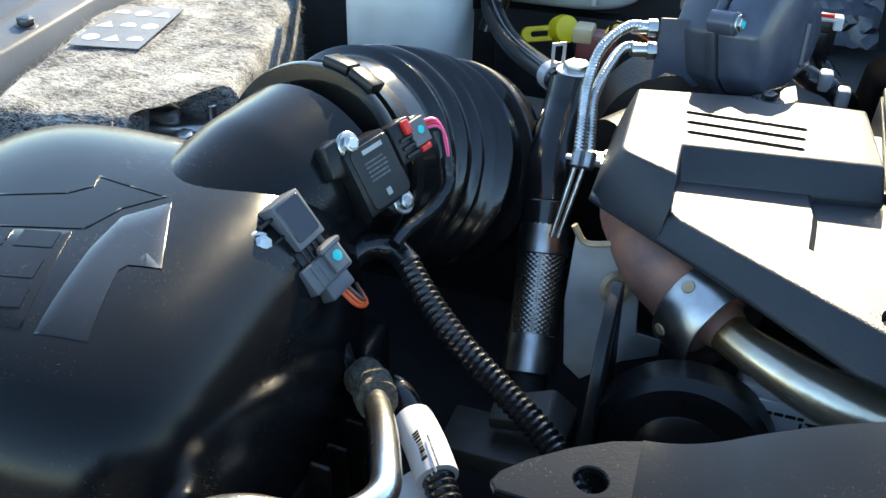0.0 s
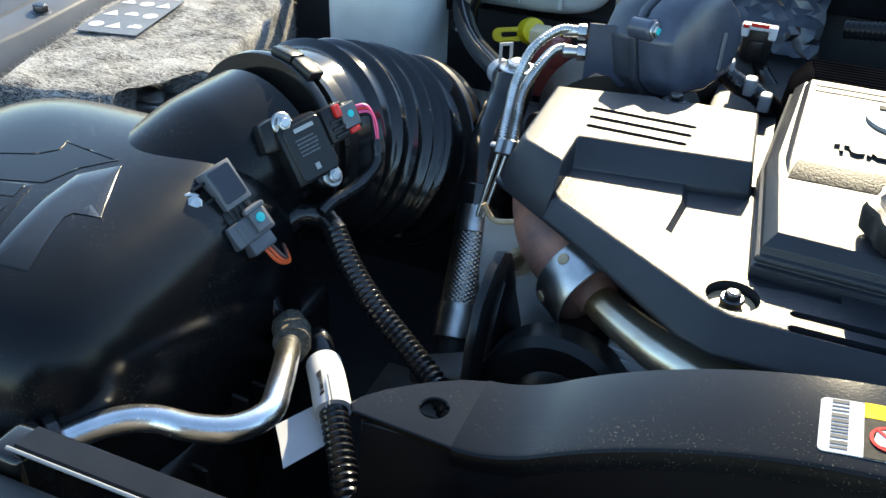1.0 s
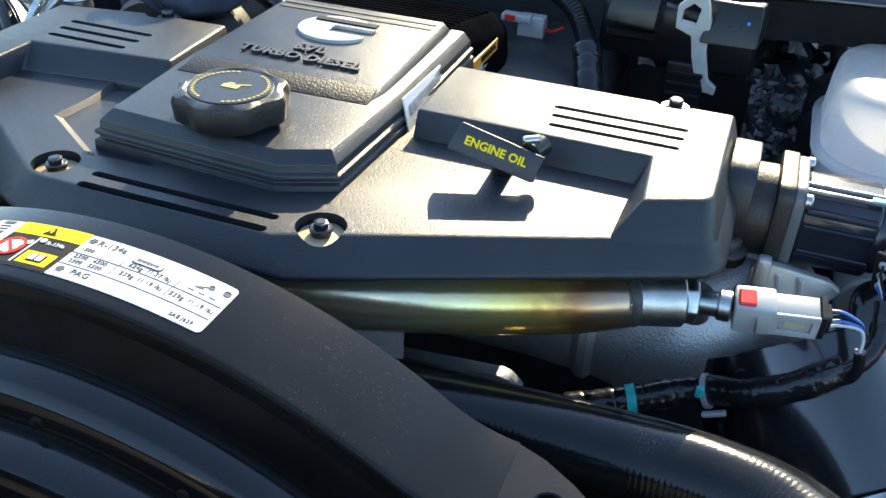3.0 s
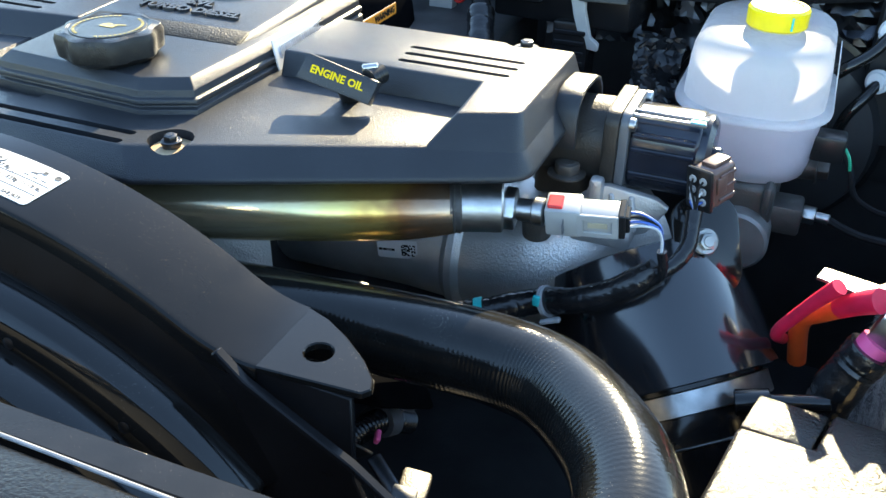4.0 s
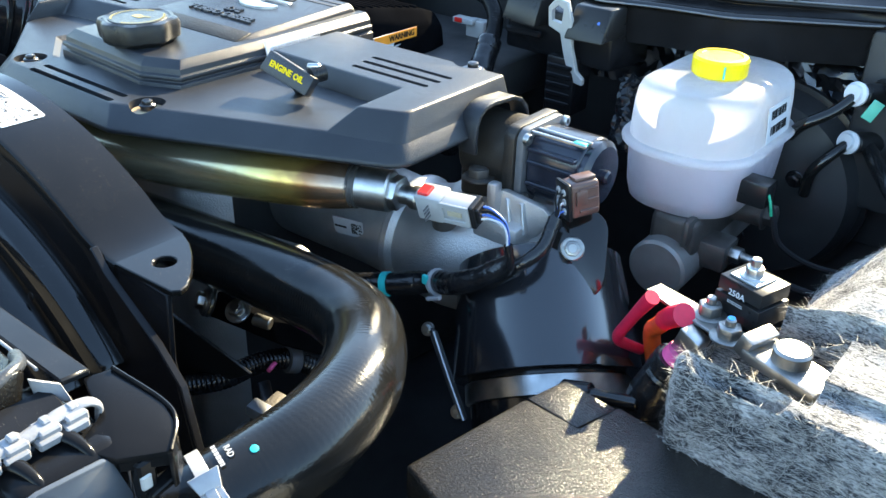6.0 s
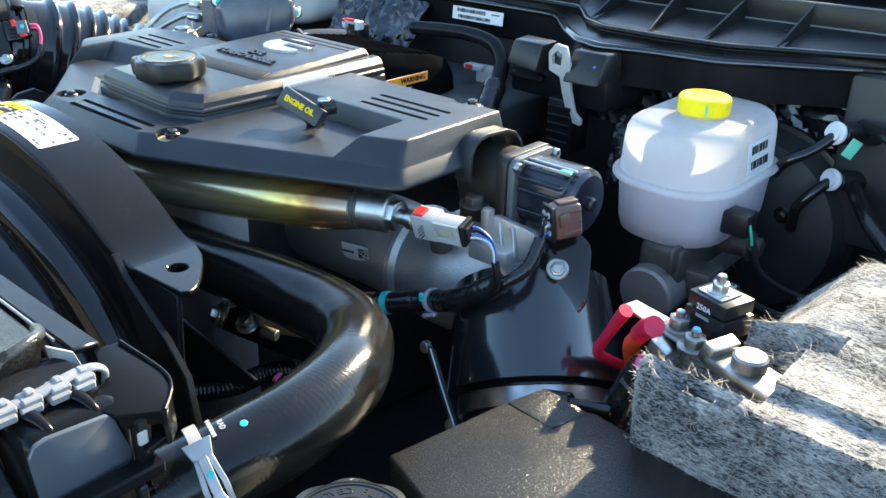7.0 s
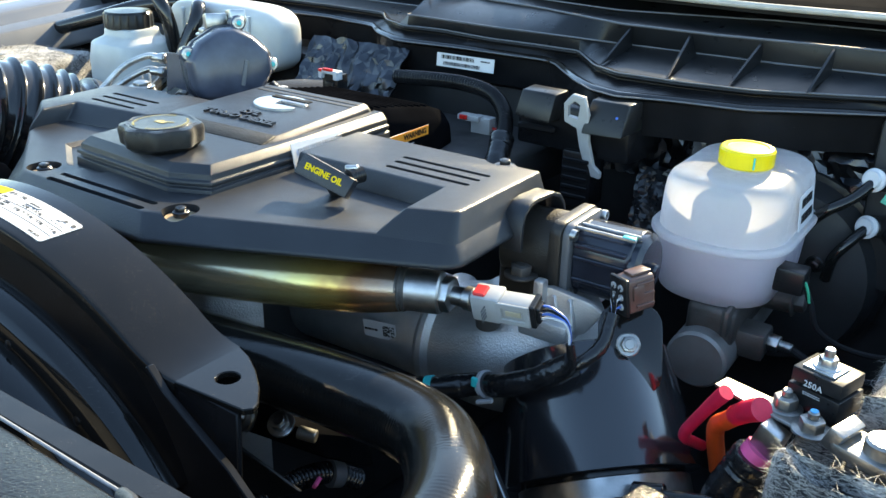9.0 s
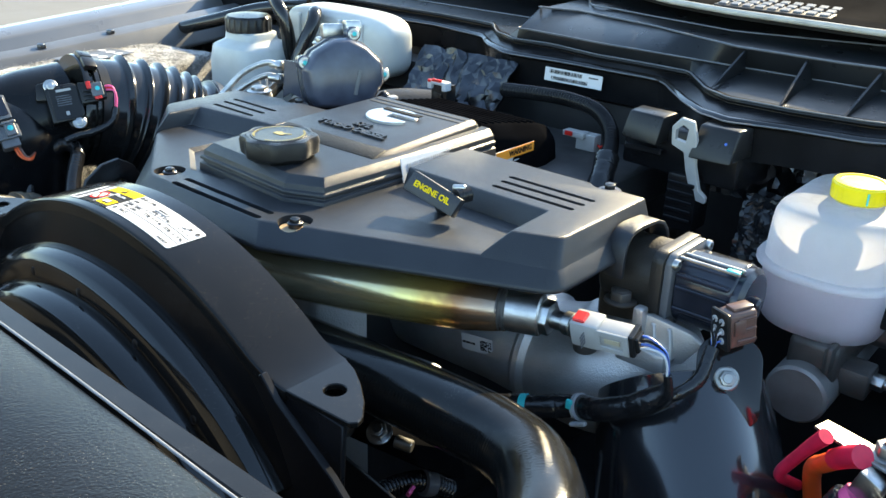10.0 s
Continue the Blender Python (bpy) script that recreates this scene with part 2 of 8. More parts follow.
M_TANK = mat("smoke_grey_tank", (0.064, 0.074, 0.090), 0.16, 0, 0.1, 20, 0.04, 600)
M_STRIP = mat("smoky_strip_plastic", (0.010, 0.0105, 0.012), 0.20, 0, 0.2, 40, 0.05, 500, 0.08, spec=0.14)
M_ROLL = mat("grey_lip_plastic", (0.035, 0.039, 0.046), 0.30, 0, 0.3, 60, 0.4, 500, 0.1, spec=0.3)
M_FRAME = mat("tank_frame_plastic", (0.0065, 0.0065, 0.007), 0.17, 0, 0.2, 30, 0.05, 600, 0.05, spec=0.13)
M_PEBBLE = mat("pebbled_black_plastic", (0.020, 0.0185, 0.0165), 0.22, 0, 0.25, 10, 0.85, 560, 0.20, spec=0.34)
M_COWL = mat("cowl_plastic", (0.010, 0.011, 0.0125), 0.30, 0, 0.3, 14, 0.15, 700, 0.04, spec=0.22)
M_PANEL = mat("brown_panel_plastic", (0.019, 0.0175, 0.016), 0.7, 0, 0.25, 12, 0.4, 500, 0.05, spec=0.0)
# base below real black plastic, in place of shade on hood and bracket
M_MATT = mat("matt_black_for_shade", (0.0042, 0.0043, 0.0050), 0.75, 0, 0.3, 20, 0.2, 500, 0.03, spec=0.0)
M_RADCOV = mat("pebbled_radiator_plastic", (0.0070, 0.0068, 0.0065), 0.22, 0, 0.25, 10, 0.50, 520, 0.15, spec=0.20)
# pale base stands in for sun glare on the cowl edge
M_SEAL = mat("glare_pale_seal", (0.42, 0.39, 0.34), 0.35, 0, 0.15, 40, 0.1, 500)
M_FOAM = mat("open_foam", (0.09, 0.08, 0.06), 0.95, 0, 0.5, 300, 1.0, 420)
M_WRAP = mat("black_foil_wrap", (0.012, 0.013, 0.015), 0.20, 0, 0.3, 30, 0.1, 300, spec=0.4)
M_FOIL = mat("crinkled_foil", (0.060, 0.063, 0.070), 0.30, 1, 0.3, 30, 0.15, 120)
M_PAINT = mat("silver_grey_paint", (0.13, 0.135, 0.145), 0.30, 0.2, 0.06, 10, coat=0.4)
M_GROUND = mat("pale_concrete", (0.12, 0.12, 0.12), 0.85, 0, 0.15, 0.8, 0.4, 30)
M_GLASS = mat("dark_windscreen", (0.015, 0.018, 0.018), 0.06, 0, 0.1, 3)
M_MAROON = mat("maroon_connector", (0.14, 0.03, 0.025), 0.45, 0, 0.2, 60)


# ---- geometry helpers: a shape is a list of vertices and a list of faces ----
def join(*gs):
    v, f = [], []
    for g in gs:
        k = len(v)
        v += [Vector(p) for p in g[0]]
        f += [tuple(i + k for i in q) for q in g[1]]
    return v, f


def moved(g, m):
    return [m @ Vector(p) for p in g[0]], g[1]


def at(x, y, z, rx=0, ry=0, rz=0):
    return pose(x, y, z, rx, ry, rz)


def along(p, d, spin=0.0):
    """Frame at p whose z runs along d."""
    return Matrix.Translation(p) @ Vector(d).to_track_quat('Z', 'Y').to_matrix().to_4x4() @ pose(0, 0, 0, 0, 0, spin)


def bev(g, w, seg=2, angle=28):
    bm = bmesh.new()
    vs = [bm.verts.new(p) for p in g[0]]
    for q in g[1]:
        try:
            bm.faces.new([vs[i] for i in q])
        except ValueError:
            pass
    bmesh.ops.remove_doubles(bm, verts=bm.verts, dist=1e-6)
    bmesh.ops.recalc_face_normals(bm, faces=bm.faces)
    ed = [e for e in bm.edges if len(e.link_faces) == 2 and e.calc_face_angle(0) > radians(angle)]
    bmesh.ops.bevel(bm, geom=ed, offset=w, segments=seg, profile=0.5, affect='EDGES', clamp_overlap=True)
    bm.verts.index_update()
    out = [v.co.copy() for v in bm.verts], [tuple(v.index for v in f.verts) for f in bm.faces]
    bm.free()
    return out


def loft(*rings, cap=True):
    """Skin over rings of equal count, each a list of 3D points."""
    n = len(rings[0])
    v = [Vector(p) for r in rings for p in r]
    f = []
    for k in range(len(rings) - 1):
        for i in range(n):
            j = (i + 1) % n
            f.append((k * n + i, k * n + j, (k + 1) * n + j, (k + 1) * n + i))
    if cap:
        f.append(tuple(reversed(range(n))))
        f.append(tuple((len(rings) - 1) * n + i for i in range(n)))
    return v, f


def prism(poly, z0, z1, w=0.0, seg=2):
    g = loft([(x, y, z0) for x, y in poly], [(x, y, z1) for x, y in poly])
    return bev(g, w, seg) if w else g


def box(cx, cy, cz, sx, sy, sz, w=0.0, seg=2):
    x, y = sx / 2, sy / 2
    g = prism([(-x, -y), (x, -y), (x, y), (-x, y)], -sz / 2, sz / 2, min(w, sx / 2.2, sy / 2.2, sz / 2.2), seg)
    return moved(g, at(cx, cy, cz))


def lathe(prof, n=28, wob=None):
    """Turned shape about z from (radius, height) pairs; wob(angle, k) scales the radius."""
    rings = []
    for k, (r, h) in enumerate(prof):
        rings.append([(max(r, 1e-5) * (wob(2 * math.pi * i / n, k) if wob else 1) * math.cos(2 * math.pi * i / n), max(r, 1e-5) * (wob(2 * math.pi * i / n, k) if wob else 1) * math.sin(2 * math.pi * i / n), h) for i in range(n)])
    return loft(*rings)


def cyl(p0, p1, r, w=0.001, n=24, r1=None):
    d = Vector(p1) - Vector(p0)
    h, r1 = d.length, r if r1 is None else r1
    w = min(w, h / 3, r / 3)
    return moved(lathe([(r - w, 0), (r, w), (r1, h - w), (r1 - w, h)], n), along(p0, d))


def hexhead(p, d, r=0.007, h=0.006, washer=True):
    hx = bev(lathe([(r, 0.0), (r, h)], 6), r * 0.12, 2)
    g = [hx]
    if washer:
        g.append(moved(lathe([(r * 1.45, -0.0012), (r * 1.45, 0.0006), (r * 1.3, 0.0014)], 20), at(0, 0, 0)))
    g.append(moved(lathe([(r * 0.62, h), (r * 0.55, h + 0.0006)], 14), at(0, 0, 0)))
    return moved(join(*g), along(p, d))


def smooth_path(pts, step=0.006):
    P = [Vector(p) for p in pts]
    P = [2 * P[0] - P[1]] + P + [2 * P[-1] - P[-2]]
    raw = []
    for i in range(1, len(P) - 2):
        a, b, c, d = P[i - 1:i + 3]
        for k in range(24):
            t = k / 24
            raw.append(0.5 * ((2 * b) + (c - a) * t + (2 * a - 5 * b + 4 * c - d) * t * t + (3 * b - a - 3 * c + d) * t ** 3))
    raw.append(P[-2].copy())
    out, need = [raw[0]], step
    for a, b in zip(raw, raw[1:]):
        L = (b - a).length
        pos = 0.0
        while L - pos >= need:
            pos += need
            out.append(a.lerp(b, pos / L))
            need = step
        need -= L - pos
    out.append(raw[-1])
    return out


def tube(pts, r, n=14, step=0.006, rf=None, squash=1.0):
    """Round bar along a smooth way; rf(s, total) scales the radius at the length s."""
    C = smooth_path(pts, step)
    tot = sum((b - a).length for a, b in zip(C, C[1:]))
    rings, s, up = [], 0.0, None
    for i, c in enumerate(C):
        d = (C[min(i + 1, len(C) - 1)] - C[max(i - 1, 0)]).normalized()
        if up is None:
            up = Vector((0, 0, 1)) if abs(d.z) < 0.9 else Vector((1, 0, 0))
        up = (up - d * up.dot(d)).normalized()
        sd = d.cross(up)
        if i:
            s += (c - C[i - 1]).length
        q = r * (rf(s, tot) if rf else 1)
        rings.append([c + q * (math.cos(2 * math.pi * k / n) * sd + squash * math.sin(2 * math.pi * k / n) * up) for k in range(n)])
    return loft(*rings)


def wtube(pts, r, n, step, fn):
    """Round bar whose radius factor is fn(length, angle)."""
    C = smooth_path(pts, step)
    rings, s, up = [], 0.0, None
    for i, c in enumerate(C):
        d = (C[min(i + 1, len(C) - 1)] - C[max(i - 1, 0)]).normalized()
        if up is None:
            up = Vector((0, 0, 1)) if abs(d.z) < 0.9 else Vector((1, 0, 0))
        up = (up - d * up.dot(d)).normalized()
        sd = d.cross(up)
        if i:
            s += (c - C[i - 1]).length
        rings.append([c + r * fn(s, 2 * math.pi * k / n) * (math.cos(2 * math.pi * k / n) * sd + math.sin(2 * math.pi * k / n) * up) for k in range(n)])
    return loft(*rings)


def corrugated(pts, r, pitch=0.006, depth=0.16, n=16):
    return tube(pts, r, n, pitch / 4, lambda s, t: 1 - depth * (0.5 + 0.5 * math.cos(2 * math.pi * s / pitch)) ** 1.5)


def superbox(c, h, e=0.4, nu=48, nv=24):
    """Rounded block: centre, half sizes, squareness (small is squarer)."""
    sg = lambda a: math.copysign(abs(a) ** e, a)
    rings = []
    for j in range(nv + 1):
        v = -math.pi / 2 + math.pi * j / nv
        v = max(-1.5705, min(1.5705, v))
        rings.append([(c[0] + h[0] * sg(math.cos(v)) * sg(math.cos(2 * math.pi * i / nu)), c[1] + h[1] * sg(math.cos(v)) * sg(math.sin(2 * math.pi * i / nu)), c[2] + h[2] * sg(math.sin(v))) for i in range(nu)])
    return loft(*rings)


def rounded_rect(w, l, r, n=6):
    out = []
    for cx, cy, a0 in ((w / 2 - r, l / 2 - r, 0), (-w / 2 + r, l / 2 - r, 90), (-w / 2 + r, -l / 2 + r, 180), (w / 2 - r, -l / 2 + r, 270)):
        for k in range(n + 1):
            a = radians(a0 + 90 * k / n)
            out.append((cx + r * math.cos(a), cy + r * math.sin(a)))
    return out


def to_mesh(name, g, smooth=35):
    me = bpy.data.meshes.new(name)
    me.from_pydata([tuple(p) for p in g[0]], [], g[1])
    bm = bmesh.new()
    bm.from_mesh(me)
    bmesh.ops.remove_doubles(bm, verts=bm.verts, dist=2e-6)
    bmesh.ops.recalc_face_normals(bm, faces=bm.faces)
    bm.to_mesh(me)
    bm.free()
    me.shade_smooth()
    me.set_sharp_from_angle(angle=radians(smooth))
    return me


def boolean(g, cutters, op='DIFFERENCE'):
    a = new("tmp", to_mesh("tmp", g))
    tmp = [a]
    for c in cutters:
        b = new("tmp", to_mesh("tmp", c))
        tmp.append(b)
        md = a.modifiers.new("b", 'BOOLEAN')
        md.operation, md.object, md.solver = op, b, 'EXACT'
    me = bpy.data.meshes.new_from_object(a.evaluated_get(bpy.context.evaluated_depsgraph_get()))
    out = [v.co.copy() for v in me.vertices], [tuple(p.vertices) for p in me.polygons]
    for o in tmp:
        d = o.data
        bpy.data.objects.remove(o)
        bpy.data.meshes.remove(d)
    bpy.data.meshes.remove(me)
    return out


def letters(s, size, deep=0.0004, bold=0.0):
    """Text as a flat solid in the xy plane, centred."""
    c = bpy.data.curves.new("tmp", 'FONT')
    c.body, c.size, c.extrude, c.offset, c.resolution_u = s, size, deep, bold, 2
    c.align_x, c.align_y = 'CENTER', 'CENTER'
    o = new("tmp", c)
    me = bpy.data.meshes.new_from_object(o.evaluated_get(bpy.context.evaluated_depsgraph_get()))
    out = [v.co.copy() for v in me.vertices], [tuple(p.vertices) for p in me.polygons]
    bpy.data.objects.remove(o)
    bpy.data.curves.remove(c)
    bpy.data.meshes.remove(me)
    return out


def thing(name, loc, label, category, group=""):
    e = new(name)
    e.empty_display_size = 0.02
    e.location = loc
    return tagged(e, label, category, group)


def part(name, g, material, parent, label="", smooth=35):
    """One mesh, in world metres, under a thing or under a part."""
    o = new(name, to_mesh(name, g, smooth))
    o.data.materials.append(material)
    o.parent = parent
    if parent.type == 'EMPTY':
        o.matrix_parent_inverse = Matrix.Translation(parent.location).inverted()
    if label:
        o["label"] = label
    return o


def solo(name, g, material, label, category="", kind="", group="", smooth=35):
    o = new(name, to_mesh(name, g, smooth))
    o.data.materials.append(material)
    return tagged(o, label, category, group, kind)


def bars(w, h, n, seed, fill=0.55):
    """Upright bars of a printed code within w by h, centred, as flat solids."""
    rnd = random.Random(seed)
    gs, x = [], -w / 2
    while x < w / 2 - 0.0005:
        bw = rnd.choice((0.4, 0.7, 1.1)) * w / n
        gs.append(box(x + bw / 2, 0, 0, bw, h, 0.0004))
        x += bw + rnd.choice((0.35, 0.6, 0.9)) * w / n
    return join(*gs)


def lines(w, h, n, seed, thick=0.5):
    """Rows of small print that cannot be read: short dashes."""
    rnd = random.Random(seed)
    gs = []
    for k in range(n):
        y = h / 2 - (k + 0.5) * h / n
        x = -w / 2
        while x < w / 2 - w * 0.08:
            L = min(rnd.uniform(0.06, 0.22) * w, w / 2 - x)
            gs.append(box(x + L / 2, y, 0, L, h / n * thick, 0.0004))
            x += L + 0.035 * w
    return join(*gs)


def frame_m(o, x, up):
    """Pose from an origin, a rightward and an upward direction."""
    X = Vector(x).normalized()
    Z = X.cross(Vector(up)).normalized()
    Y = Z.cross(X)
    return Matrix(((X.x, Y.x, Z.x, o[0]), (X.y, Y.y, Z.y, o[1]), (X.z, Y.z, Z.z, o[2]), (0, 0, 0, 1)))


def frame_ring(w, h, t):
    o, i = [(-w / 2, -h / 2), (w / 2, -h / 2), (w / 2, h / 2), (-w / 2, h / 2)], [(-w / 2 + t, -h / 2 + t), (w / 2 - t, -h / 2 + t), (w / 2 - t, h / 2 - t), (-w / 2 + t, h / 2 - t)]
    return loft([(x, y, 0) for x, y in o], [(x, y, 0.0014) for x, y in o], [(x, y, 0.0014) for x, y in i], [(x, y, 0) for x, y in i], [(x, y, 0) for x, y in o], cap=False)


# ---- setting: ground, bay tub, firewall, fenders, radiator support, cowl ----
def plane(name, x0, x1, y0, y1, z, material, label):
    return solo(name, box((x0 + x1) / 2, (y0 + y1) / 2, z - 0.01, x1 - x0, y1 - y0, 0.02), material, label, "", "structure")


plane("ground", -900, 900, -900, 900, 0.0, M_GROUND, "pale sunlit concrete lot under the truck")
solo("floor", box(0, 0.15, 0.66, 1.9, 1.15, 0.05), M_DEEP, "dark metal bottom of the engine bay", "", "structure")
solo("wall_rear", join(box(0, 0.645, 0.93, 1.9, 0.05, 0.52), box(-0.30, 0.612, 1.06, 0.4, 0.03, 0.16, 0.008), box(0.45, 0.615, 1.08, 0.5, 0.02, 0.2, 0.006)), M_DEEP, "black painted firewall behind the engine", "", "structure")
solo("wall_left", join(box(-0.97, 0.15, 0.9, 0.05, 1.15, 0.50), box(-0.935, 0.1, 1.10, 0.03, 0.9, 0.05, 0.01)), M_DEEP, "black inner fender beside the airbox", "", "structure")
solo("wall_right", box(0.97, 0.15, 0.9, 0.05, 1.15, 0.50), M_DEEP, "black inner fender beside the second battery", "", "structure")
solo("wall_front", box(0, -0.48, 0.83, 1.9, 0.05, 0.36), M_DEEP, "black radiator support at the front of the bay", "", "structure")
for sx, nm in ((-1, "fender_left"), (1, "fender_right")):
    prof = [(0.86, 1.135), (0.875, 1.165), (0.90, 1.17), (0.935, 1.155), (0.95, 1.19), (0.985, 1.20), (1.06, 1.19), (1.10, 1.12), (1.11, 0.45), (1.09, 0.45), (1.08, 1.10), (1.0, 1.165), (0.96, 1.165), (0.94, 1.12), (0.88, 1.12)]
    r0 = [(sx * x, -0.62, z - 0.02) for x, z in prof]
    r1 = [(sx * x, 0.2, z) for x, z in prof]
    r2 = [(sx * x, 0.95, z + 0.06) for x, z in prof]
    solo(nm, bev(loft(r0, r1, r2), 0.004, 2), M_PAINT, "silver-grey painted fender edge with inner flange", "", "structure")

# overlay on the inner flange, darker than the fender to stand for shade
for sx, nm in ((-1, "trim_left"), (1, "trim_right")):
    prof = [(0.846, 1.128), (0.868, 1.172), (0.902, 1.178), (0.940, 1.164), (0.940, 1.150), (0.90, 1.164), (0.872, 1.158), (0.852, 1.120)]
    solo(nm, bev(loft([(sx * x, -0.62, z - 0.02) for x, z in prof], [(sx * x, 0.2, z) for x, z in prof], [(sx * x, 0.95, z + 0.06) for x, z in prof]), 0.003, 2), M_RAIL, "grey inner fender rail beside the battery, darkened for shade", "", "structure")
for y, z in ((0.10, 1.158), (0.244, 1.168), (0.38, 1.178)):
    solo("fender_bolt", hexhead((-0.885, y, z + 0.009), (0.1, 0, 1), 0.0085, 0.008), M_BOLT, "dark hex bolt on the fender rail", "bolt", "", "fender bolts")
# upper cowl: lip, shelf, ribs, screen panel, glass
XS = [-0.95, -0.62, -0.40, -0.33, -0.27, -0.215, -0.185, -0.16, -0.13, -0.105, -0.08, -0.04, 0.0, 0.05, 0.10, 0.14, 0.165, 0.19, 0.21, 0.23, 0.25, 0.27, 0.29, 0.31, 0.34, 0.37, 0.41, 0.45, 0.49, 0.53, 0.57, 0.61, 0.70, 0.95]
def curve(*knots):
    """Depth of a moulded line across the truck, by straight runs between knots (x, y)."""
    out = []
    for x in XS:
        for (x0, y0), (x1, y1) in zip(knots, knots[1:]):
            if x0 <= x <= x1:
                out.append(y0 + (y1 - y0) * (x - x0) / (x1 - x0))
                break
    return out


LIPY = curve((-0.95, 0.67), (-0.33, 0.690), (-0.215, 0.668), (-0.16, 0.620), (-0.10, 0.586), (0.0, 0.596), (0.14, 0.598), (0.165, 0.586), (0.23, 0.514), (0.27, 0.478), (0.31, 0.464), (0.37, 0.482), (0.45, 0.496), (0.61, 0.590), (0.95, 0.64))
SEALY = curve((-0.95, 0.70), (-0.33, 0.705), (-0.215, 0.695), (-0.16, 0.640), (-0.105, 0.612), (-0.04, 0.618), (0.05, 0.602), (0.14, 0.602), (0.19, 0.598), (0.21, 0.576), (0.25, 0.527), (0.29, 0.502), (0.37, 0.502), (0.45, 0.514), (0.61, 0.590), (0.95, 0.66))
STEPY = curve((-0.95, 0.76), (-0.16, 0.76), (-0.13, 0.74), (-0.105, 0.620), (0.05, 0.606), (0.19, 0.604), (0.45, 0.603), (0.61, 0.62), (0.95, 0.68))
STEPZ = curve((-0.95, 1.266), (-0.13, 1.266), (-0.105, 1.2755), (0.95, 1.2755))
RISEY = curve((-0.95, 0.90), (-0.16, 0.90), (-0.13, 0.82), (-0.105, 0.672), (-0.04, 0.688), (0.10, 0.656), (0.25, 0.598), (0.37, 0.596), (0.61, 0.625), (0.95, 0.70))
RISEZ = curve((-0.95, 1.275), (-0.13, 1.275), (-0.105, 1.301), (0.95, 1.301))
def cowl_strip(prof):
    """Strip across the truck from (dy, z) pairs off the lip line."""
    return loft(*[[(x, y + d, z) for d, z in prof] for x, y in zip(XS, LIPY)])


def cowl_band(*rows):
    """Strip from rows of (y list, offset, z or z list)."""
    return loft(*[[(XS[i], ys[i] + d, z[i] if type(z) is list else z) for ys, d, z in rows] for i in range(len(XS))])


def bead(ys, d, zs, r):
    return tube([(x, y + d, zs[i] if type(zs) is list else zs) for i, (x, y) in enumerate(zip(XS, ys))], r, 8, 0.008)


cowl = thing("windscreen_cowl", (0, 0.6, 1.2), "glossy black moulded plastic cowl with stiffening ribs", "cowl")
part("lip", bev(cowl_band((LIPY, 0.0, 1.238), (LIPY, -0.005, 1.243), (LIPY, 0.0, 1.247), (LIPY, 0.022, 1.246), (LIPY, 0.022, 1.238)), 0.0008, 1), M_GLOSS, cowl)
part("seal", bev(cowl_band((LIPY, 0.003, 1.246), (SEALY, 0.002, 1.2535), (SEALY, -0.004, 1.2570), (SEALY, -0.003, 1.2605), (SEALY, 0.008, 1.2610), (SEALY, 0.02, 1.244)), 0.0008, 1), M_VOID, cowl, "black rubber seal")
# the cowl's beads are lighter grey than it, as painted edge highlights
part("lip_bead", bead(LIPY, -0.0052, 1.2432, 0.0010), M_GREY, cowl)
part("seal_bead", bead(SEALY, -0.0025, 1.2612, 0.0011), M_GREY, cowl)
zlo = lambda zs, d: [z - d for z in zs]
part("shelf", bev(cowl_band((SEALY, 0.004, 1.2605), (STEPY, 0.0, STEPZ), (STEPY, 0.0, zlo(STEPZ, 0.005)), (SEALY, 0.006, 1.2555)), 0.0006, 1), M_COWL, cowl)
part("step_bead", bead(STEPY, -0.001, zlo(STEPZ, -0.001), 0.0012), M_GREY, cowl)
part("riser", bev(cowl_band((STEPY, -0.001, zlo(STEPZ, 0.001)), (RISEY, 0.0, RISEZ), (RISEY, 0.006, zlo(RISEZ, 0.004)), (STEPY, 0.006, zlo(STEPZ, 0.006))), 0.0008, 1), M_COWL, cowl)
part("riser_bead", bead(RISEY, 0.0, zlo(RISEZ, -0.0008), 0.0015), M_GREY, cowl)
FACEY = curve((-0.95, 0.95), (-0.13, 0.86), (-0.05, 0.722), (0.214, 0.670), (0.41, 0.725), (0.61, 0.74), (0.95, 0.78))
TRIMY = curve((-0.95, 0.98), (-0.13, 0.90), (0.05, 0.806), (0.165, 0.778), (0.37, 0.764), (0.61, 0.78), (0.95, 0.82))
part("upper_face", bev(cowl_band((RISEY, 0.0, zlo(RISEZ, 0.001)), (FACEY, -0.006, 1.3035), (FACEY, 0.002, 1.3075), (TRIMY, -0.012, 1.3100), (TRIMY, 0.0, 1.3150), (TRIMY, 0.006, 1.300), (RISEY, 0.012, zlo(RISEZ, 0.008))), 0.0010, 2), M_COWL, cowl)
part("face_bead", bead(FACEY, 0.0, 1.3080, 0.0012), M_GREY, cowl)
# the screen panel reaches forward over the face and shades it
OVERY = curve((-0.95, 0.90), (-0.13, 0.82), (-0.056, 0.773), (0.108, 0.6875), (0.212, 0.662), (0.398, 0.649), (0.616, 0.664), (0.95, 0.705))
part("edge_trim", tube([(x, y, 1.3330) for x, y in zip(XS, OVERY)], 0.0042, 14, 0.02), M_SEAL, cowl, "raised edge seal, coloured pale for sun glare")
part("upper_panel", bev(cowl_band((OVERY, 0.003, 1.3295), (OVERY, 0.10, 1.3375), (TRIMY, 0.18, 1.351), (TRIMY, 0.30, 1.415), (TRIMY, 0.30, 1.395), (OVERY, 0.003, 1.3235)), 0.002, 2), M_PANEL, cowl)
